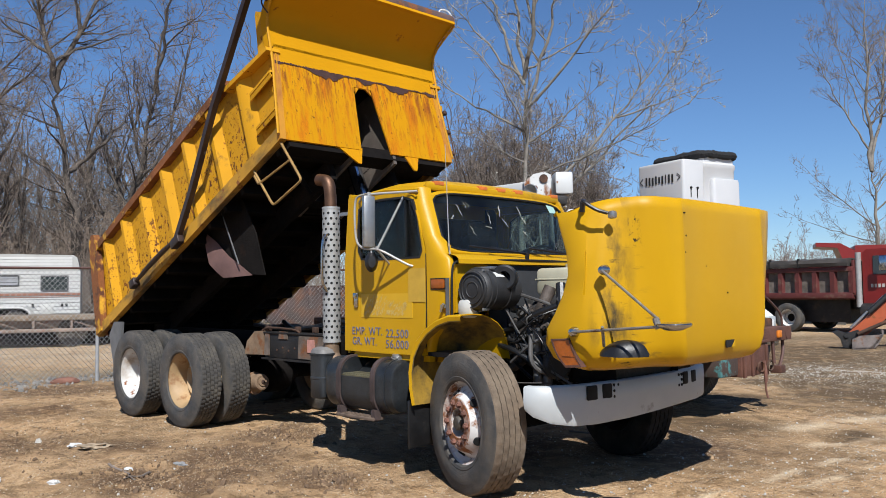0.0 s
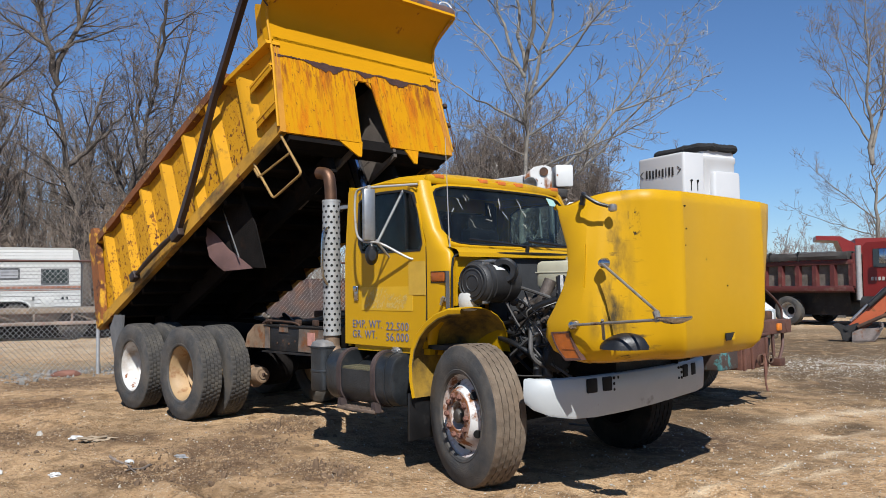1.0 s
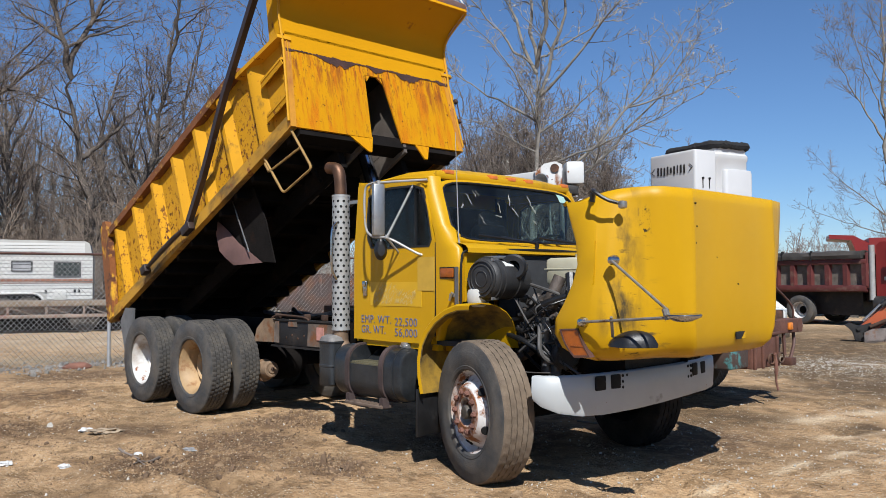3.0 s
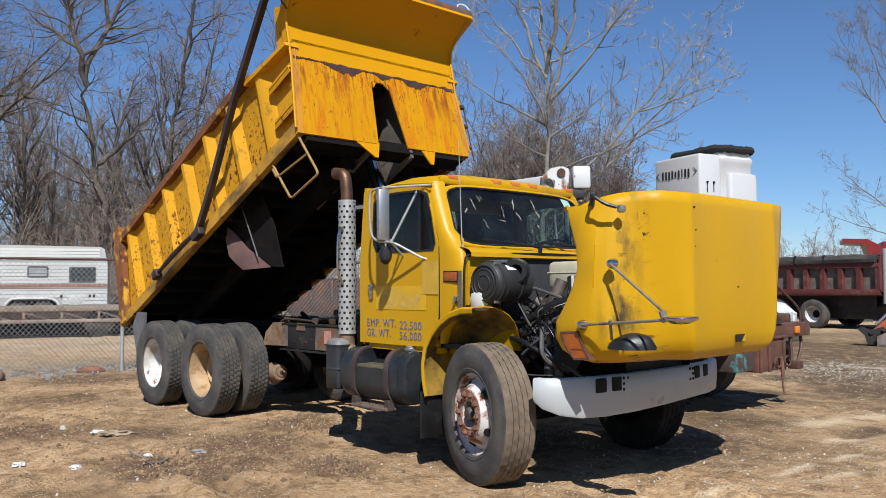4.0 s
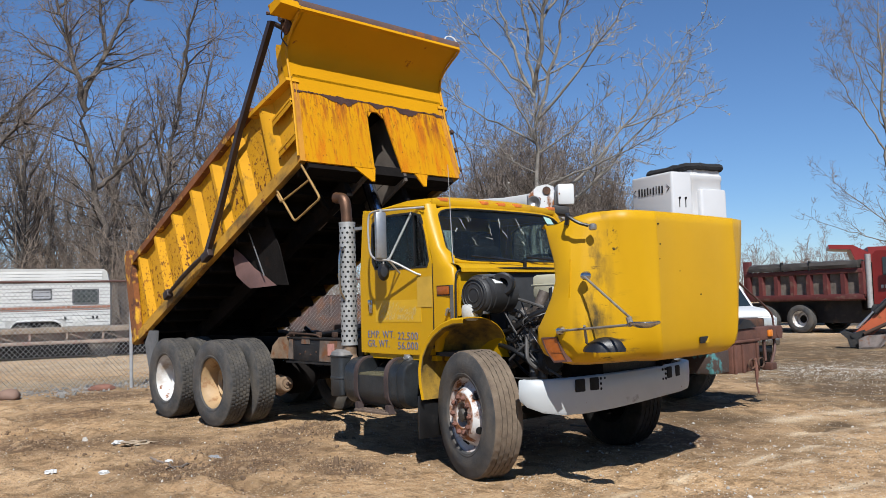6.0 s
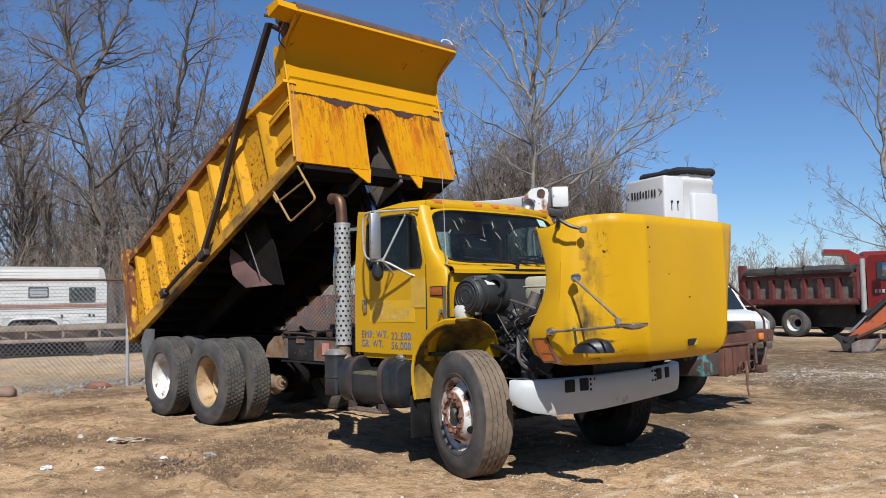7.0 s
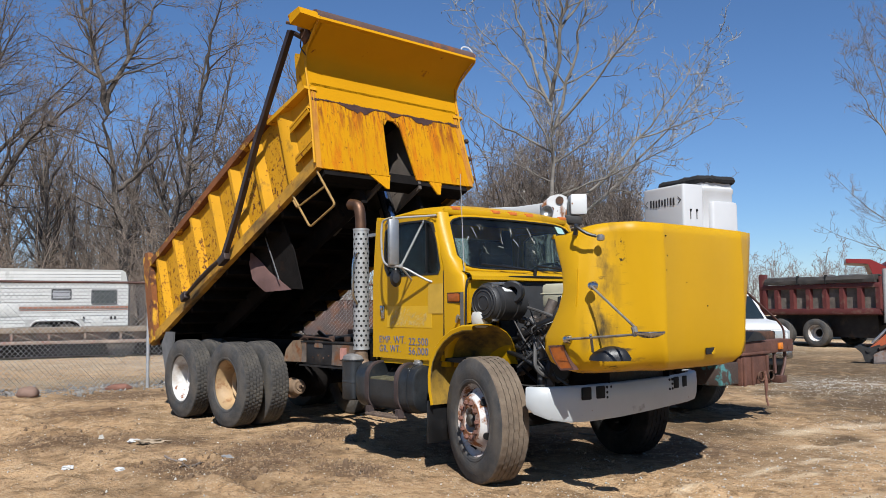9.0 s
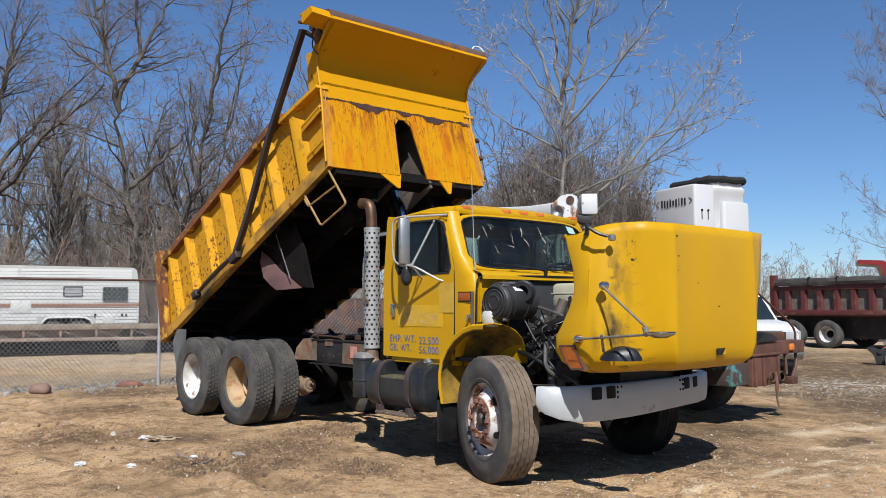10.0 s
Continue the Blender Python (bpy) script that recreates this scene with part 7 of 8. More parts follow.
for y in (0.3, 2.1):
    w = part("front_wheel", rim_mesh(0.28, 0.08), rim_bare, red)
    w.matrix_basis = pose(6.6, y, 0.51, 0, 0, 0 if y < 1 else 180) @ Matrix.Diagonal((1, 1, 1.105, 1))
    part("tyre", tyre_mesh(0.47, 0.30, True), rubber, w)
part("side_mirror", add_box(B(), (5.15, -0.10, 2.36), (0.24, 0.05, 0.50), None, 0.03), bright_steel, red, "tall bright side mirror")
# a second bed beyond it
far_bed = thing("far_dump_bed", "bright red dump bed with raised cab shield", "truck", at=pose(-8.6, 26.4, -0.45, 0, 0, 24))
bm = add_box(B(), (3.0, 1.2, 2.2), (5.0, 2.3, 1.0), None, 0.03)
prism(bm, [(1.9, 3.25), (1.4, 3.55), (0.55, 3.60), (0.55, 3.45), (1.3, 3.38), (1.55, 2.7), (1.9, 2.7)], 0.0, 2.4)
prism(bm, [(1.9, 2.7), (1.9, 3.45), (5.5, 3.45), (5.5, 2.7)], 0.0, 2.4)
part("bed", bm, bright_red, far_bed)
part("chassis", add_box(B(), (3.0, 1.2, 1.1), (7.0, 1.0, 0.6)), black_steel, far_bed)
for x in (1.0, 2.4, 6.0):
    for y in (0.2, 2.2):
        part("wheel", add_cyl(B(), (x, y - 0.15, 0.5), (x, y + 0.15, 0.5), 0.5, None, 24), rubber, far_bed)
part("hood", add_box(B(), (0.3, 1.2, 2.55), (1.6, 2.0, 0.5), None, 0.1), bright_red, far_bed)

# ---- digger arm lying on the ground ----
orange = surface("orange_red_paint", (0.48, 0.10, 0.03), 0.5, 0, 0.15, 3, 0.1, 60, layers=[(RUST, 0.6, 0.7, 4, ONE, 0.9)])
dig = thing("digger_arm", "orange digger arm with dark bucket on the ground", "excavator", at=pose(-2.72, 14.78, 0, 0, 0, 24) @ Matrix.Scale(0.86, 4))
bm = prism(B(), [(-0.18, 0.42), (0.05, 0.62), (0.7, 1.25), (1.7, 1.75), (2.8, 1.9), (2.8, 1.55), (1.8, 1.40), (0.9, 0.95), (0.2, 0.30)], -0.12, 0.12)
part("boom", bm, orange, dig)
part("ram", add_tube(B(), [(0.05, -0.2, 0.40), (1.2, -0.2, 0.95)], 0.05, 10), rust_steel, dig)
part("ram_rod", add_tube(B(), [(-0.1, 0.0, 0.55), (0.75, 0.0, 1.42)], 0.04, 10), alu, dig)
bm = prism(B(), [(-0.55, 0.44), (-0.42, 0.50), (-0.22, 0.42), (0.08, 0.52), (0.10, 0.40), (-0.12, 0.24), (-0.08, 0.02), (-0.30, 0.04), (-0.36, 0.26)], -0.16, 0.16)
add_cyl(bm, (-0.22, -0.2, 0.36), (-0.22, 0.2, 0.36), 0.06)
part("bucket_link", bm, black_steel, dig)
bm = prism(B(), [(-0.10, 0.0), (0.0, -0.04), (0.38, -0.02), (0.52, 0.12), (0.66, 0.40), (0.58, 0.40), (0.44, 0.16), (0.34, 0.06), (0.0, 0.04)], -0.30, 0.30)
for y in (-0.30, 0.28):
    prism(bm, [(-0.10, 0.0), (0.38, -0.02), (0.66, 0.40), (0.10, 0.36), (-0.10, 0.26)], y, y + 0.02)
for y in (-0.26, -0.13, 0.0, 0.13, 0.26):
    add_box(bm, (0.64, y, 0.45), (0.05, 0.06, 0.14))
part("bucket", bm, surface("worn_grey_bucket", (0.24, 0.20, 0.18), 0.7, 0.2, 0.4, 4, 0.25, 50, layers=[(RUST, 0.55, 0.7, 4, ONE, 0.9)]), dig, "worn grey toothed bucket")
part("arm_cylinder", add_tube(B(), [(0.35, -0.16, 0.98), (1.0, -0.16, 1.62)], 0.075, 12), black_steel, dig)
bm = add_box(B(), (3.4, 0, 1.0), (1.6, 1.4, 1.2), None, 0.05)
add_box(bm, (3.4, 0, 0.35), (2.0, 1.8, 0.5), None, 0.05)
part("body", bm, orange, dig)

# ---- trees ----
bark_dark = surface("grey_brown_bark", (0.125, 0.102, 0.083), 0.95, 0, 0.4, 3, 0.5, 30)
bark_slim = surface("grey_bark", (0.165, 0.137, 0.112), 0.95, 0, 0.35, 3, 0.4, 30)
bark_pale = surface("pale_grey_bark", (0.25, 0.225, 0.19), 0.9, 0, 0.35, 3, 0.4, 30)
twig_mat = surface("brown_twigs", (0.25, 0.20, 0.162), 0.95, 0, 0.35, 1, 0)
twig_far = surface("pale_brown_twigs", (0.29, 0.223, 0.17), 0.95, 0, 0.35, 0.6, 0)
twig_pale = surface("pale_twigs", (0.40, 0.37, 0.32), 0.9, 0, 0.35, 2, 0)


def bare_tree(seed, stems, density=(1.7, 2.8, 3.6), reach=0.36, up=0.25, curl=0.2, buds=0, most=3.2, thin=0.006):
    """Tapered tubes of a leafless tree: limbs and thin twigs. A stem is (base across, base height, tip across, tip height, bow, base radius); each throws side shoots."""
    rng = random.Random(seed)
    limbs, twigs, dots, mains = [], [], [], []

    def shoot(pts, rad, length, level):
        (limbs if level < 2 else twigs).append((pts, rad, (9, 6, 4, 3)[level]))
        if level == 3:
            if buds:
                dots.extend(q + Vector((rng.gauss(0, 0.05), rng.gauss(0, 0.05), rng.gauss(0, 0.05))) for q in pts[1:] if rng.random() < buds)
            return
        n = len(pts) - 1
        turn = rng.random() * 6.283
        for c in range(max(2, int(density[level] * length + rng.random()))):
            f = min(0.98, (0.22 if level == 0 else 0.12) + 0.8 * rng.random())
            i = int(f * n)
            q = pts[i].lerp(pts[i + 1], f * n - i)
            r = rad[i] + (rad[i + 1] - rad[i]) * (f * n - i)
            axis = (pts[i + 1] - pts[i]).normalized()
            side_ = axis.orthogonal().normalized()
            turn += 2.4 + rng.gauss(0, 0.5)
            side_.rotate(Matrix.Rotation(turn, 3, axis))
            ang = radians(rng.uniform(28, 62))
            d = (axis * math.cos(ang) + side_ * math.sin(ang)).normalized()
            span = min(most * rng.uniform(0.6, 1), length * rng.uniform(0.5, 1.25) * reach * (1.25 - 0.7 * f) + 0.15)
            grow(q, d, span, max(thin, min(r * rng.uniform(0.38, 0.62), 0.013 * span + thin)), level + 1)

    def grow(p, d, length, r, level):
        n = (9, 6, 5, 3)[level]
        pts, rad = [p.copy()], [r]
        swing = Vector((rng.gauss(0, 1), rng.gauss(0, 1), rng.gauss(0, 0.7))) * curl * 0.5
        for k in range(n):
            d = (d + swing + Vector((rng.gauss(0, 1), rng.gauss(0, 1), rng.gauss(0, 1))) * curl + Vector((0, 0, up * 0.35))).normalized()
            p = p + d * length / n
            pts.append(p.copy())
            rad.append(max(thin * 0.6, r * (1 - 0.8 * (k + 1) / n)))
        shoot(pts, rad, length, level)

    for u0, z0, u1, z1, bow, r in stems:
        a, b = Vector((u0, 0, z0)), Vector((u1, 0, z1))
        if z0 > 1:
            near = min((p.lerp(q, k / 4) for way in mains for p, q in zip(way, way[1:]) for k in range(4)), key=lambda p: math.hypot(p.x - u0, p.z - z0))
            a = near.copy()
        length = (b - a).length
        b.y = a.y + rng.gauss(0, 0.22) * length if z0 > 1 else rng.gauss(0, 0.04) * length
        m = (a + b) / 2 + Vector((-(z1 - z0), 0, u1 - u0)) * bow
        n = 12
        pts = []
        for k in range(n + 1):
            q = k / n
            w = Vector((rng.gauss(0, 1), rng.gauss(0, 1), rng.gauss(0, 1))) * min(0.012 * length, r * 0.8) * (0 if k == 0 else 1)
            pts.append(a * (1 - q) ** 2 + m * 2 * q * (1 - q) + b * q * q + w)
        mains.append(pts)
        shoot(pts, [max(thin, r * (1 - 0.88 * k / n)) for k in range(n + 1)], length, 0)
    return limbs, twigs, dots


def tube_mesh(name, tubes, material, thick=1.0, dots=()):
    verts, faces = [], []
    for pts, rad, seg in tubes:
        side_ = None
        base = len(verts)
        for i, p in enumerate(pts):
            d = (pts[min(i + 1, len(pts) - 1)] - pts[max(0, i - 1)]).normalized()
            side_ = d.orthogonal().normalized() if side_ is None else (side_ - d * side_.dot(d)).normalized()
            u = d.cross(side_)
            for k in range(seg):
                a = 6.283 * k / seg
                verts.append(p + rad[i] * thick * (math.cos(a) * side_ + math.sin(a) * u))
        for i in range(len(pts) - 1):
            for k in range(seg):
                j = (k + 1) % seg
                faces.append((base + i * seg + k, base + i * seg + j, base + (i + 1) * seg + j, base + (i + 1) * seg + k))
    rng = random.Random(1)
    for q in dots:
        b = len(verts)
        for _ in range(3):
            verts.append(q + Vector((rng.gauss(0, 0.026), rng.gauss(0, 0.026), rng.gauss(0, 0.026))))
        faces.append((b, b + 1, b + 2))
    me = bpy.data.meshes.new(name)
    me.from_pydata([tuple(v) for v in verts], [], faces)
    me.polygons.foreach_set("use_smooth", np.ones(len(faces), bool))
    me.materials.append(material)
    return me


def plant(name, label, at, trunk_mat, crown_mat, group="", thick=1.0, **kw):
    limbs, twigs, dots = bare_tree(**kw)
    ob = thing(name, label, "tree", group, at=at)
    t = new("trunk", tube_mesh("trunk", limbs, trunk_mat))
    c = new("crown", tube_mesh("crown", twigs, crown_mat, thick, dots))
    t.parent = c.parent = ob
    return ob


E0, DV, RV_ = Vector((4.9, -5.8, 0)), Vector((-0.74, 0.67, 0)), Vector((0.67, 0.74, 0))
FACING = 41  # the trees' local x runs along the fence
plant("bare_tree", "tall many-stemmed leafless tree with pale bark", pose(-8.7, 10.0, 0, 0, 0, FACING), bark_pale, twig_pale, "", 1.0, seed=14, density=(3.0, 4.2, 4.0), reach=0.28, up=0.35, curl=0.17, most=1.6, thin=0.0085, buds=0.12, stems=[
    (-0.15, -0.1, 0.15, 7.0, 0.01, 0.115), (0.15, 6.9, 0.95, 12.2, -0.02, 0.06), (0.05, 6.6, -1.1, 11.4, 0.06, 0.05), (0.15, 6.9, -0.15, 11.8, 0.05, 0.05), (0.1, 5.9, 1.4, 11.3, -0.05, 0.05),
    (0.1, 6.0, 2.95, 9.4, -0.06, 0.04), (-0.02, 5.4, -2.75, 7.5, 0.03, 0.034), (-0.02, 7.0, -2.2, 9.5, 0.05, 0.034), (-0.05, 5.1, 2.1, 6.7, -0.05, 0.03), (-0.1, 3.5, 4.25, 8.4, -0.09, 0.048),
    (-0.1, 3.1, 4.45, 8.0, -0.10, 0.050), (2.4, 5.7, 4.85, 6.6, -0.04, 0.026), (0.0, 4.2, 3.9, 5.8, -0.06, 0.03), (-0.05, 5.3, -1.8, 8.0, -0.16, 0.03), (0.2, 7.0, 2.45, 8.7, -0.05, 0.03), (0.0, 4.6, -1.9, 5.6, -0.05, 0.022), (0.3, 8.0, -0.5, 12.0, 0.04, 0.035), (0.4, 8.4, 2.0, 11.6, -0.04, 0.035)])
plant("bare_tree", "leafless tree at the edge of the yard", pose(-13.8, 53.9, 0, 0, 0, 18), bark_pale, twig_mat, "", 1.0, seed=21, density=(2.2, 2.8, 3.0), reach=0.32, up=0.3, curl=0.17, most=4.0, thin=0.011, stems=[
    (-0.35, -0.1, -0.85, 9.5, 0.02, 0.24), (-0.85, 9.4, -0.8, 22.5, 0.02, 0.14), (-0.8, 9.3, 0.6, 23.5, -0.03, 0.12), (-0.95, 10.8, -4.5, 19.0, 0.05, 0.07), (-0.75, 5.4, -5.3, 10.2, 0.04, 0.05), (-0.6, 4.3, -6.2, 6.7, 0.03, 0.045),
    (-0.7, 6.5, 4.5, 13.0, -0.05, 0.06), (-0.8, 8.0, 5.0, 17.0, -0.06, 0.06), (-0.9, 12.0, -3.4, 21.5, 0.04, 0.05), (-0.85, 13.0, 3.0, 20.0, -0.05, 0.05)])
woods = "leafless woods behind the fence"
rng = random.Random(77)
for seed, dist, lat, stems in (
        (5, 36, -13.6, [(-0.25, -0.1, -1.75, 10.6, 0.03, 0.29), (-1.73, 10.4, -2.7, 17.6, 0.01, 0.13), (-1.70, 10.4, 0.9, 16.8, 0.07, 0.13), (-1.25, 13.0, -1.3, 17.3, 0.02, 0.09), (-0.9, 6.9, 1.1, 9.7, -0.10, 0.12), (-0.7, 7.6, 0.55, 11.6, 0.10, 0.09),
                        (-2.1, 12.6, -3.8, 15.8, -0.06, 0.08), (-2.0, 11.6, -4.5, 13.8, 0.05, 0.08), (-1.9, 11.4, 1.6, 13.2, 0.05, 0.07), (-2.4, 14.5, -0.4, 18.6, -0.05, 0.07), (-1.2, 8.6, -3.6, 9.6, 0.06, 0.06), (-0.4, 3.4, -3.0, 5.0, -0.06, 0.05)]),
        (6, 39, -12.6, [(-2.6, -0.1, 0.15, 11.4, -0.06, 0.27), (0.1, 11.2, 2.2, 17.0, 0.06, 0.11), (0.9, 12.6, -0.3, 14.6, 0.05, 0.05), (1.1, 13.0, 3.2, 14.6, 0.05, 0.05), (-0.5, 9.0, 0.1, 13.8, 0.04, 0.08), (-1.2, 6.6, 1.8, 9.8, -0.06, 0.07), (0.4, 12.0, 1.2, 16.6, 0.02, 0.06), (-1.6, 5.4, -2.6, 10.4, 0.06, 0.07)]),
        (8, 35, -19.7, [(-2.3, -0.1, -1.2, 7.2, 0.03, 0.38), (-1.6, 4.6, 4.2, 11.2, 0.13, 0.17), (-1.3, 7.0, 3.0, 13.2, 0.06, 0.12), (-1.2, 7.0, 1.1, 14.6, 0.10, 0.12), (-1.5, 5.6, 2.4, 10.6, 0.06, 0.10), (-1.2, 7.1, -1.6, 15.0, 0.03, 0.16), (-0.9, 9.5, 0.4, 16.5, -0.03, 0.09), (1.2, 8.9, 3.6, 9.6, -0.05, 0.05)])):
    plant("woodland_tree", "large leafless tree with dark grey-brown bark", Matrix.Translation(E0 + DV * dist + RV_ * lat) @ pose(0, 0, 0, 0, 0, 47), bark_dark, twig_mat, woods, 1.0, seed=seed, density=(2.5, 3.4, 3.6), reach=0.42, up=0.12, curl=0.2, most=3.4, thin=0.008, buds=0.85, stems=stems)
# slim trees that fill the wood behind
firsts = []
for seed in (41, 42, 43, 44):
    r2 = random.Random(seed)
    stems = [(0, -0.1, r2.gauss(0, 0.6), 9.0, r2.gauss(0, 0.03), 0.12)]
    for k in range(9):
        z0 = r2.uniform(2.0, 7.0)
        w = r2.choice((-1, 1)) * r2.uniform(0.5, 2.4)
        stems.append((0, z0, w, z0 + r2.uniform(2.5, 5.0), r2.choice((-1, 1)) * 0.06, r2.uniform(0.03, 0.06)))
    firsts.append(plant("slim_tree", "slim leafless woodland tree with grey bark", Matrix.Translation(E0 + DV * (44 + seed % 4 * 3) + RV_ * (-9 - 5 * (seed % 4))), bark_slim, twig_far, woods, 1.0, seed=seed, density=(1.7, 2.2, 2.6), reach=0.36, up=0.3, curl=0.2, most=2.4, thin=0.011, stems=stems))
for i in range(136):
    dist = rng.uniform(40, 84)
    lat = rng.uniform(-0.66, -0.13) * dist
    if i >= 94:
        dist = rng.uniform(52, 72)
        lat = rng.uniform(0.02, 0.22) * dist
    p = E0 + DV * dist + RV_ * lat
    ob = copy_thing(firsts[i % 4], Matrix.Translation(p) @ pose(0, 0, 0, rng.uniform(-5, 5), rng.uniform(-5, 5), rng.uniform(0, 360)))
    s = rng.uniform(0.9, 1.5) if i < 94 else rng.uniform(0.9, 1.4) * (1.1 - 3.5 * abs(lat / dist - 0.13))
    ob.scale = (s, s, s)
# a dark thicket beyond the pale tree
thicket = []
for seed in (51, 52):
    r2 = random.Random(seed)
    stems = [(0, -0.1, r2.gauss(0, 0.4), 6.5, 0.02, 0.10)] + [(r2.gauss(0, 0.2), -0.1, r2.gauss(0, 2.0), r2.uniform(5.0, 8.5), r2.gauss(0, 0.05), 0.05) for k in range(7)]
    thicket.append(plant("thicket_tree", "dark bushy leafless tree at the wood's edge", Matrix.Translation(E0 + DV * (50 + seed % 2 * 5) + RV_ * (5 + 3.5 * (seed % 2))), bark_dark, twig_mat, woods, 1.0, seed=seed, density=(1.7, 2.6, 3.2), reach=0.36, up=0.3, curl=0.22, most=2.4, thin=0.012, stems=stems))
for i in range(30):
    dist = rng.uniform(46, 62)
    f = rng.uniform(0.04, 0.215)
    s = rng.uniform(1.15, 1.6) * (1.1 - 3.4 * abs(f - 0.125))
    ob = copy_thing(thicket[i % 2], Matrix.Translation(E0 + DV * dist + RV_ * f * dist) @ pose(0, 0, 0, 0, 0, rng.uniform(0, 360)))
    ob.scale = (s, s, s)
# low brush at the foot of the woods and along the yard's far edge
r2 = random.Random(31)
limbs, twigs, dots = bare_tree(31, [(r2.gauss(0, 0.3), -0.1, r2.gauss(0, 1.4), r2.uniform(2.2, 4.2), r2.gauss(0, 0.08), 0.03) for k in range(9)], (1.5, 1.7, 1.8), 0.32, 0.2, 0.22, 0, 1.3, 0.009)
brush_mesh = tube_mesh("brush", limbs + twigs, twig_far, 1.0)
for i in range(130):
    if i < 100:
        p = E0 + DV * rng.uniform(32, 48) + RV_ * rng.uniform(-27, -4)
    else:
        p = E0 + DV * rng.uniform(46, 62) + RV_ * rng.uniform(17, 33)
    ob = new("brush", brush_mesh)
    s = rng.uniform(0.7, 1.35) if i < 100 else rng.uniform(0.35, 0.6)
    ob.matrix_basis = Matrix.Translation(p) @ pose(0, 0, 0, 0, 0, rng.uniform(0, 360)) @ Matrix.Diagonal((s, s, s * rng.uniform(0.7, 1.2), 1))
    tagged(ob, "leafless brown brush at the wood's foot", "bush", "brush along the woods")
# far wooded horizon
far = []
for j in range(5):
    r2 = random.Random(60 + j)
    a, b, _ = bare_tree(60 + j, [(0, -0.2, r2.gauss(0, 0.5), 6.5, 0.02, 0.09)] + [(0, r2.uniform(1, 5), r2.gauss(0, 2.2), r2.uniform(4, 8.5), 0.05, 0.05) for k in range(6)], (0.6, 0.9, 1.0), 0.40, 0.3, 0.2, 0, 2.4, 0.024)
    far.append(a + b)
tubes = []
for k in range(300):
    a = rng.uniform(-0.85, 0.85)
    p = E0 + (DV * math.cos(a) + RV_ * math.sin(a)) * rng.uniform(95, 150)
    m = Matrix.Translation(p) @ pose(0, 0, 0, 0, 0, rng.uniform(0, 360)) @ Matrix.Scale(rng.uniform(0.6, 1.15), 4)
    tubes += [([m @ q for q in pts[::2] + pts[-1:]], rad[::2] + rad[-1:], 3) for pts, rad, seg in far[k % 5]]
# haze of distance is mixed into this paler, greyer twig colour
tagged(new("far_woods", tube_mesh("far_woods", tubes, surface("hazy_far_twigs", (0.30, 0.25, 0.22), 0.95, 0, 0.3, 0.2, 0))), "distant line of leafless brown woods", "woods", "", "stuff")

# ---- loose stones and clods on the soil ----
def scatter(name, label, material, n, seed, area, size, flat_=0.6):
    rng = random.Random(seed)
    bmesh.ops.create_icosphere(bm_ := B(), subdivisions=1, radius=1)
    pv = [v.co.copy() for v in bm_.verts]
    pf = [[v.index for v in f.verts] for f in bm_.faces]
    bm_.free()
    verts, faces = [], []
    spots = [area(rng) for _ in range(n)]
    hs = ground_height(np.array([p[0] for p in spots]), np.array([p[1] for p in spots]))
    for (x, y), h in zip(spots, hs):
        s = size * rng.lognormvariate(0, 0.5)
        m = Matrix.Translation((x, y, h + s * 0.2)) @ pose(0, 0, 0, rng.uniform(0, 360), rng.uniform(0, 360), rng.uniform(0, 360))
        sc = (s * rng.uniform(0.7, 1.4), s * rng.uniform(0.6, 1.1), s * flat_)
        b = len(verts)
        for v in pv:
            j = rng.uniform(0.8, 1.2)
            verts.append(tuple(m @ Vector((v.x * sc[0] * j, v.y * sc[1] * j, v.z * sc[2] * j))))
        faces += [[b + i for i in f] for f in pf]
    me = bpy.data.meshes.new(name)
    me.from_pydata(verts, [], faces)
    me.materials.append(material)
    return tagged(new(name, me), label, "stones", "", "stuff")


clod_mat = surface("dry_clod", (0.36, 0.24, 0.135), 0.95, 0, 0.35, 5, 0.4, 40)
dark_clod = surface("damp_clod", (0.19, 0.12, 0.068), 0.95, 0, 0.35, 5, 0.4, 40)
stone_mat = surface("pale_gravel", (0.60, 0.56, 0.49), 0.9, 0, 0.35, 8, 0.2, 40)
def near_side(rng):
    return rng.uniform(-9, 3.5), rng.uniform(-5.0, 1.5)
def heap(rng):
    k = rng.choice(((-2.42, -1.59, 0.40), (-2.87, -0.8, 0.30), (-2.04, -2.58, 0.40), (-1.75, -2.2, 0.45), (-1.05, -1.6, 0.22), (-4.5, -2.9, 0.7), (-9.2, -0.8, 0.6)))
    return rng.gauss(k[0], k[2]), rng.gauss(k[1], k[2] * 0.6)
def right_side(rng):
    u, v = rng.uniform(-3.5, 18), rng.gauss(0, 1.6)
    return 2.6 - 0.05 * u + v * 0.9, -1.5 + u * 1.0
def gravel_patch(rng):
    return rng.gauss(-1.0, 1.0), rng.gauss(9.1, 0.9)
scatter("soil_clods", "small dry clods of brown soil", clod_mat, 5200, 4, near_side, 0.0055)
scatter("soil_heap", "clods of churned brown soil", clod_mat, 2600, 5, heap, 0.0065)
scatter("damp_clods", "dark damp clods of churned soil", dark_clod, 3600, 15, heap, 0.0065)
scatter("mud_lumps", "large broken lumps of dark soil", dark_clod, 380, 25, heap, 0.011, 0.6)
scatter("dry_lumps", "larger broken lumps of dry soil", clod_mat, 320, 26, near_side, 0.010, 0.6)
scatter("gravel_chips", "scattered pale gravel chips", stone_mat, 15000, 6, right_side, 0.0043)
scatter("gravel_spill", "spill of pale gravel in the yard", stone_mat, 5200, 16, gravel_patch, 0.0046)
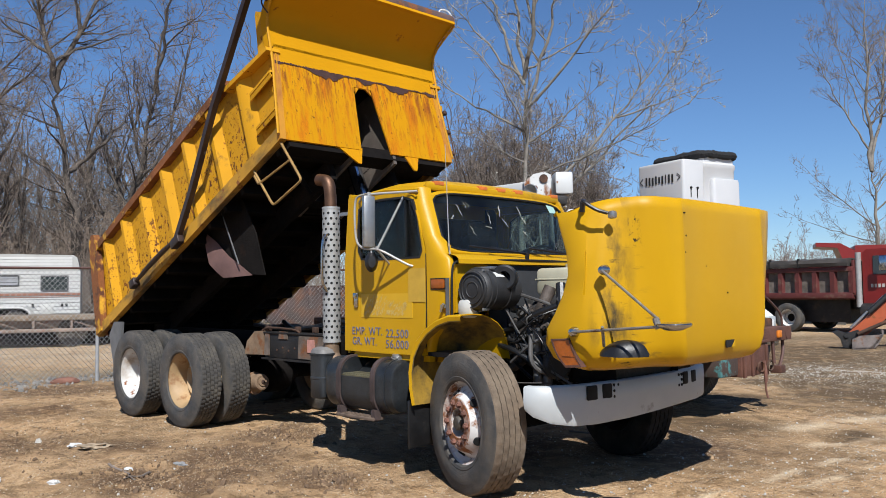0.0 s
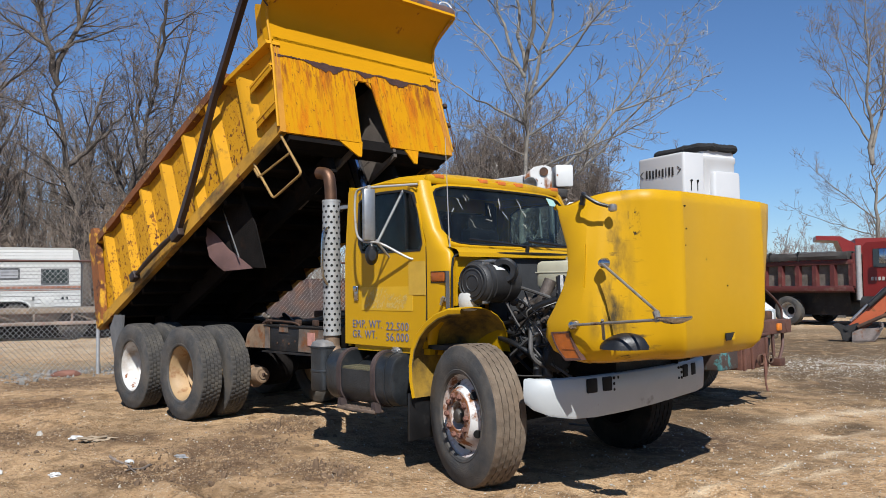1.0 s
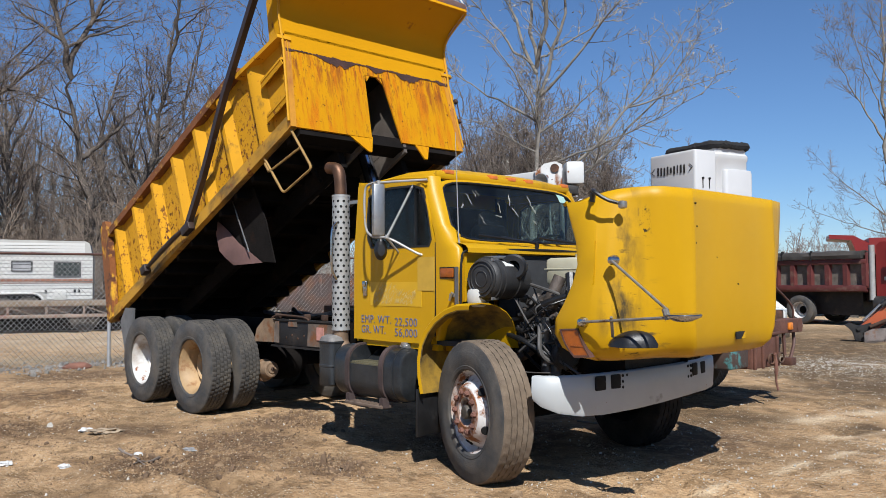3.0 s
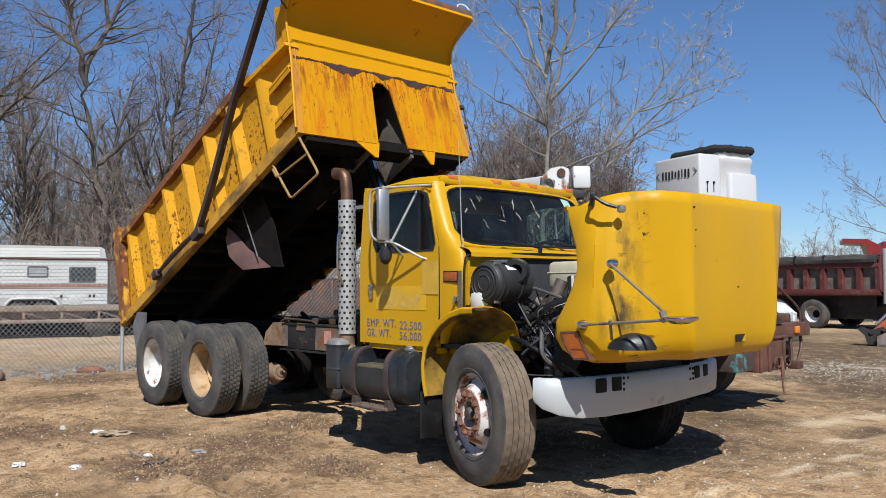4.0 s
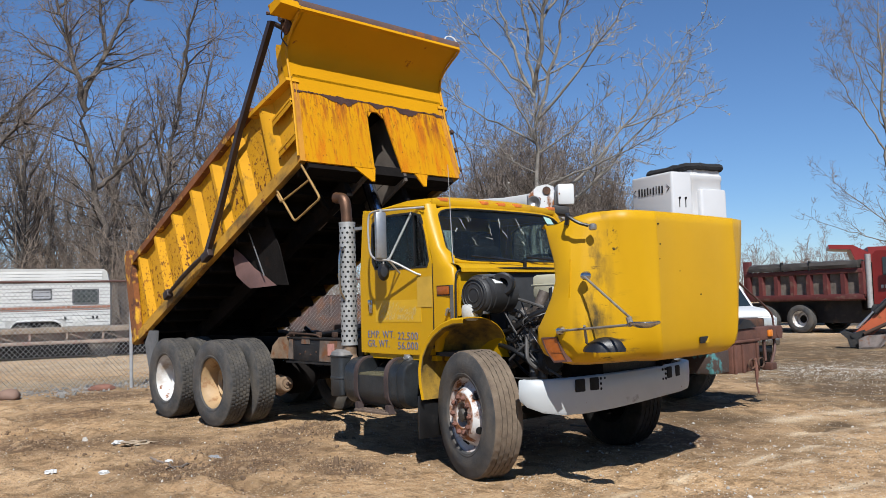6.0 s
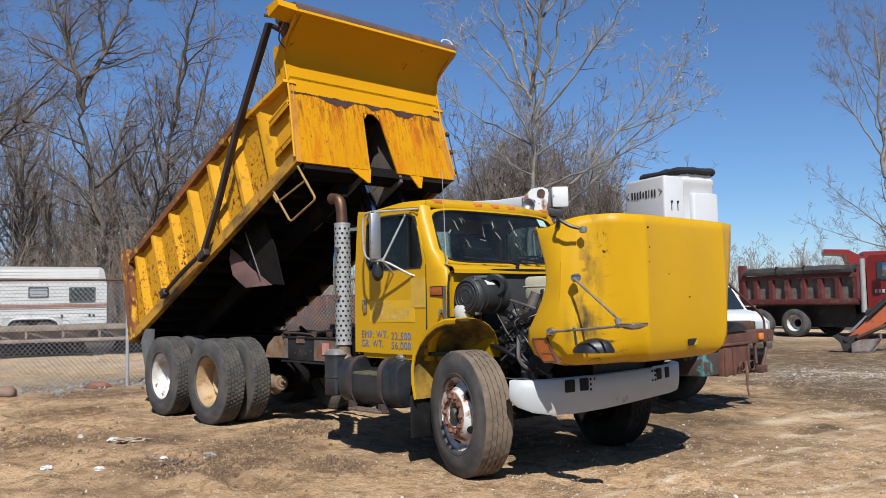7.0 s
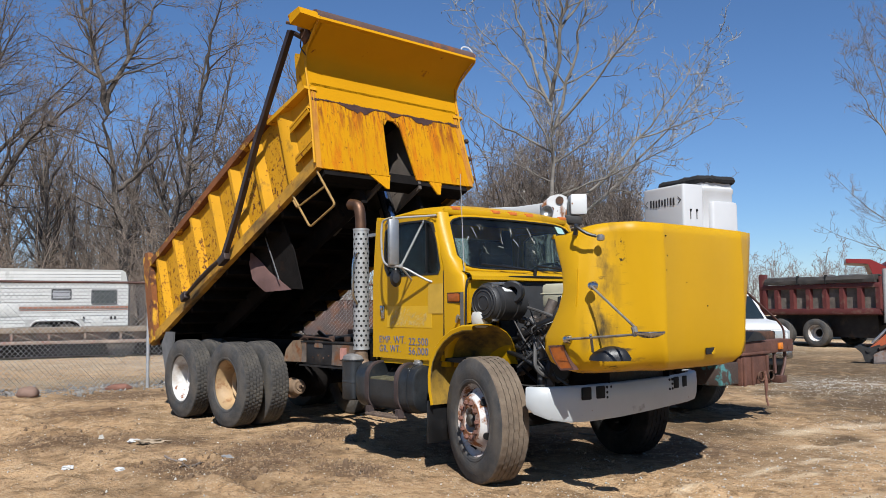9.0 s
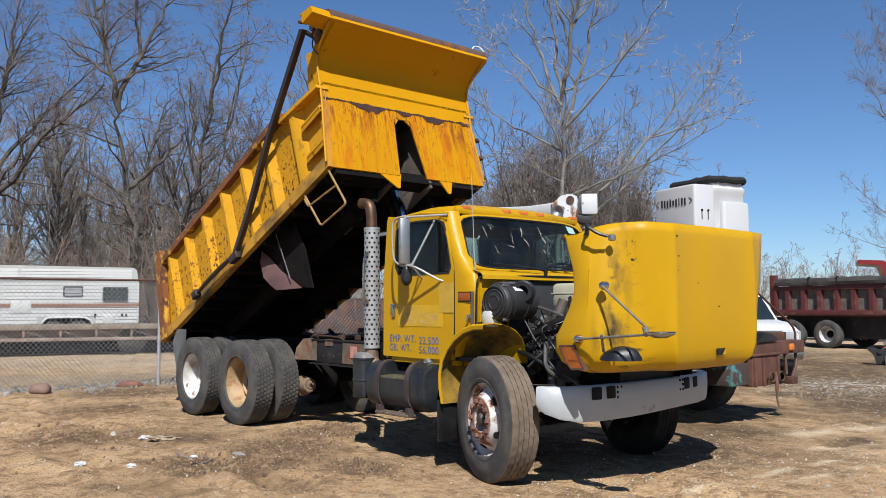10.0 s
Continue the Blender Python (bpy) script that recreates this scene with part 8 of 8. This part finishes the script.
def fence_foot(rng):
    u, v = rng.uniform(-9, 6.2), rng.gauss(0.35, 0.4)
    a = radians(84)
    return -10.1 + u * math.cos(a) - v * math.sin(a), 0.15 + u * math.sin(a) + v * math.cos(a)
scatter("fence_gravel", "grey gravel along the foot of the fence", surface("grey_gravel", (0.33, 0.31, 0.28), 0.9, 0, 0.5, 5, 0.2, 40), 4200, 27, fence_foot, 0.016)
scatter("pale_pebbles", "pale pebbles scattered on the soil", stone_mat, 2200, 7, near_side, 0.0052)


def lump(name, label, category, x, y, size, material, seed, turn=0):
    """A rounded uneven stone or scrap lying on the soil."""
    bm = B()
    bmesh.ops.create_icosphere(bm, subdivisions=3, radius=1)
    for v in bm.verts:
        v.co *= 1 + (0.22 * noise.noise(v.co * 1.3 + Vector((seed, 0, 0))) if category == "stone" else 0.75 * noise.noise(v.co * 2.1 + Vector((seed * 3, 0, 0))))
        v.co = Vector((v.co.x * size[0], v.co.y * size[1], v.co.z * size[2]))
    h = float(ground_height(np.array([x]), np.array([y]))[0])
    ob = part(name, bm, material)
    ob.matrix_basis = pose(x, y, h + size[2] * 0.6, 0, 0, turn)
    return tagged(ob, label, category)


lump("boulder", "smooth brown boulder beside the fence", "stone", -9.9, -1.95, (0.20, 0.15, 0.11), surface("brown_stone", (0.24, 0.15, 0.11), 0.85, 0, 0.2, 6, 0.2), 3, 30)
lump("brick_lump", "broken red-brown lump on the soil", "stone", -10.2, -0.35, (0.22, 0.12, 0.07), surface("red_brown_lump", (0.24, 0.11, 0.075), 0.9, 0, 0.25, 6, 0.3), 5, 60)
paper = surface("white_scrap", (0.70, 0.70, 0.68), 0.8, 0, 0.1, 9, 0.2)
for x, y, sx, sy, m_, t in ((-4.01, -2.41, 0.07, 0.05, paper, 20), (-2.42, -3.14, 0.04, 0.03, paper, 70), (-2.48, -2.53, 0.045, 0.03, paper, 10), (-3.0, -3.40, 0.05, 0.04, paper, 40)):
    lump("paper_scrap", "crumpled white scrap lying on the soil", "litter", x, y, (sx, sy, 0.02), m_, x, t)
lump("cloth_scrap", "tan crumpled cloth on the soil", "litter", -3.65, -2.35, (0.16, 0.07, 0.025), surface("tan_cloth", (0.40, 0.31, 0.21), 0.9, 0, 0.2, 9, 0.3), 9, 50)
lump("grey_scrap", "flat grey scrap on the soil", "litter", -2.46, -2.1, (0.07, 0.04, 0.015), galv, 4, 20)
rng = random.Random(12)
for x0, y0, x1, y1 in ((-2.92, -2.51, -1.91, -2.70), (-2.3, -2.45, -2.05, -2.75), (-0.9, 1.3, -0.3, 1.5)):
    pts = []
    for k in range(6):
        x, y = x0 + (x1 - x0) * k / 5 + rng.gauss(0, 0.02), y0 + (y1 - y0) * k / 5 + rng.gauss(0, 0.02)
        pts.append((x, y, float(ground_height(np.array([x]), np.array([y]))[0]) + 0.012))
    ob = part("stick", add_tube(B(), pts, [0.012, 0.011, 0.010, 0.008, 0.006, 0.004], 6), twig_mat)
    tagged(ob, "dry brown stick lying on the soil", "stick", "sticks on the soil")
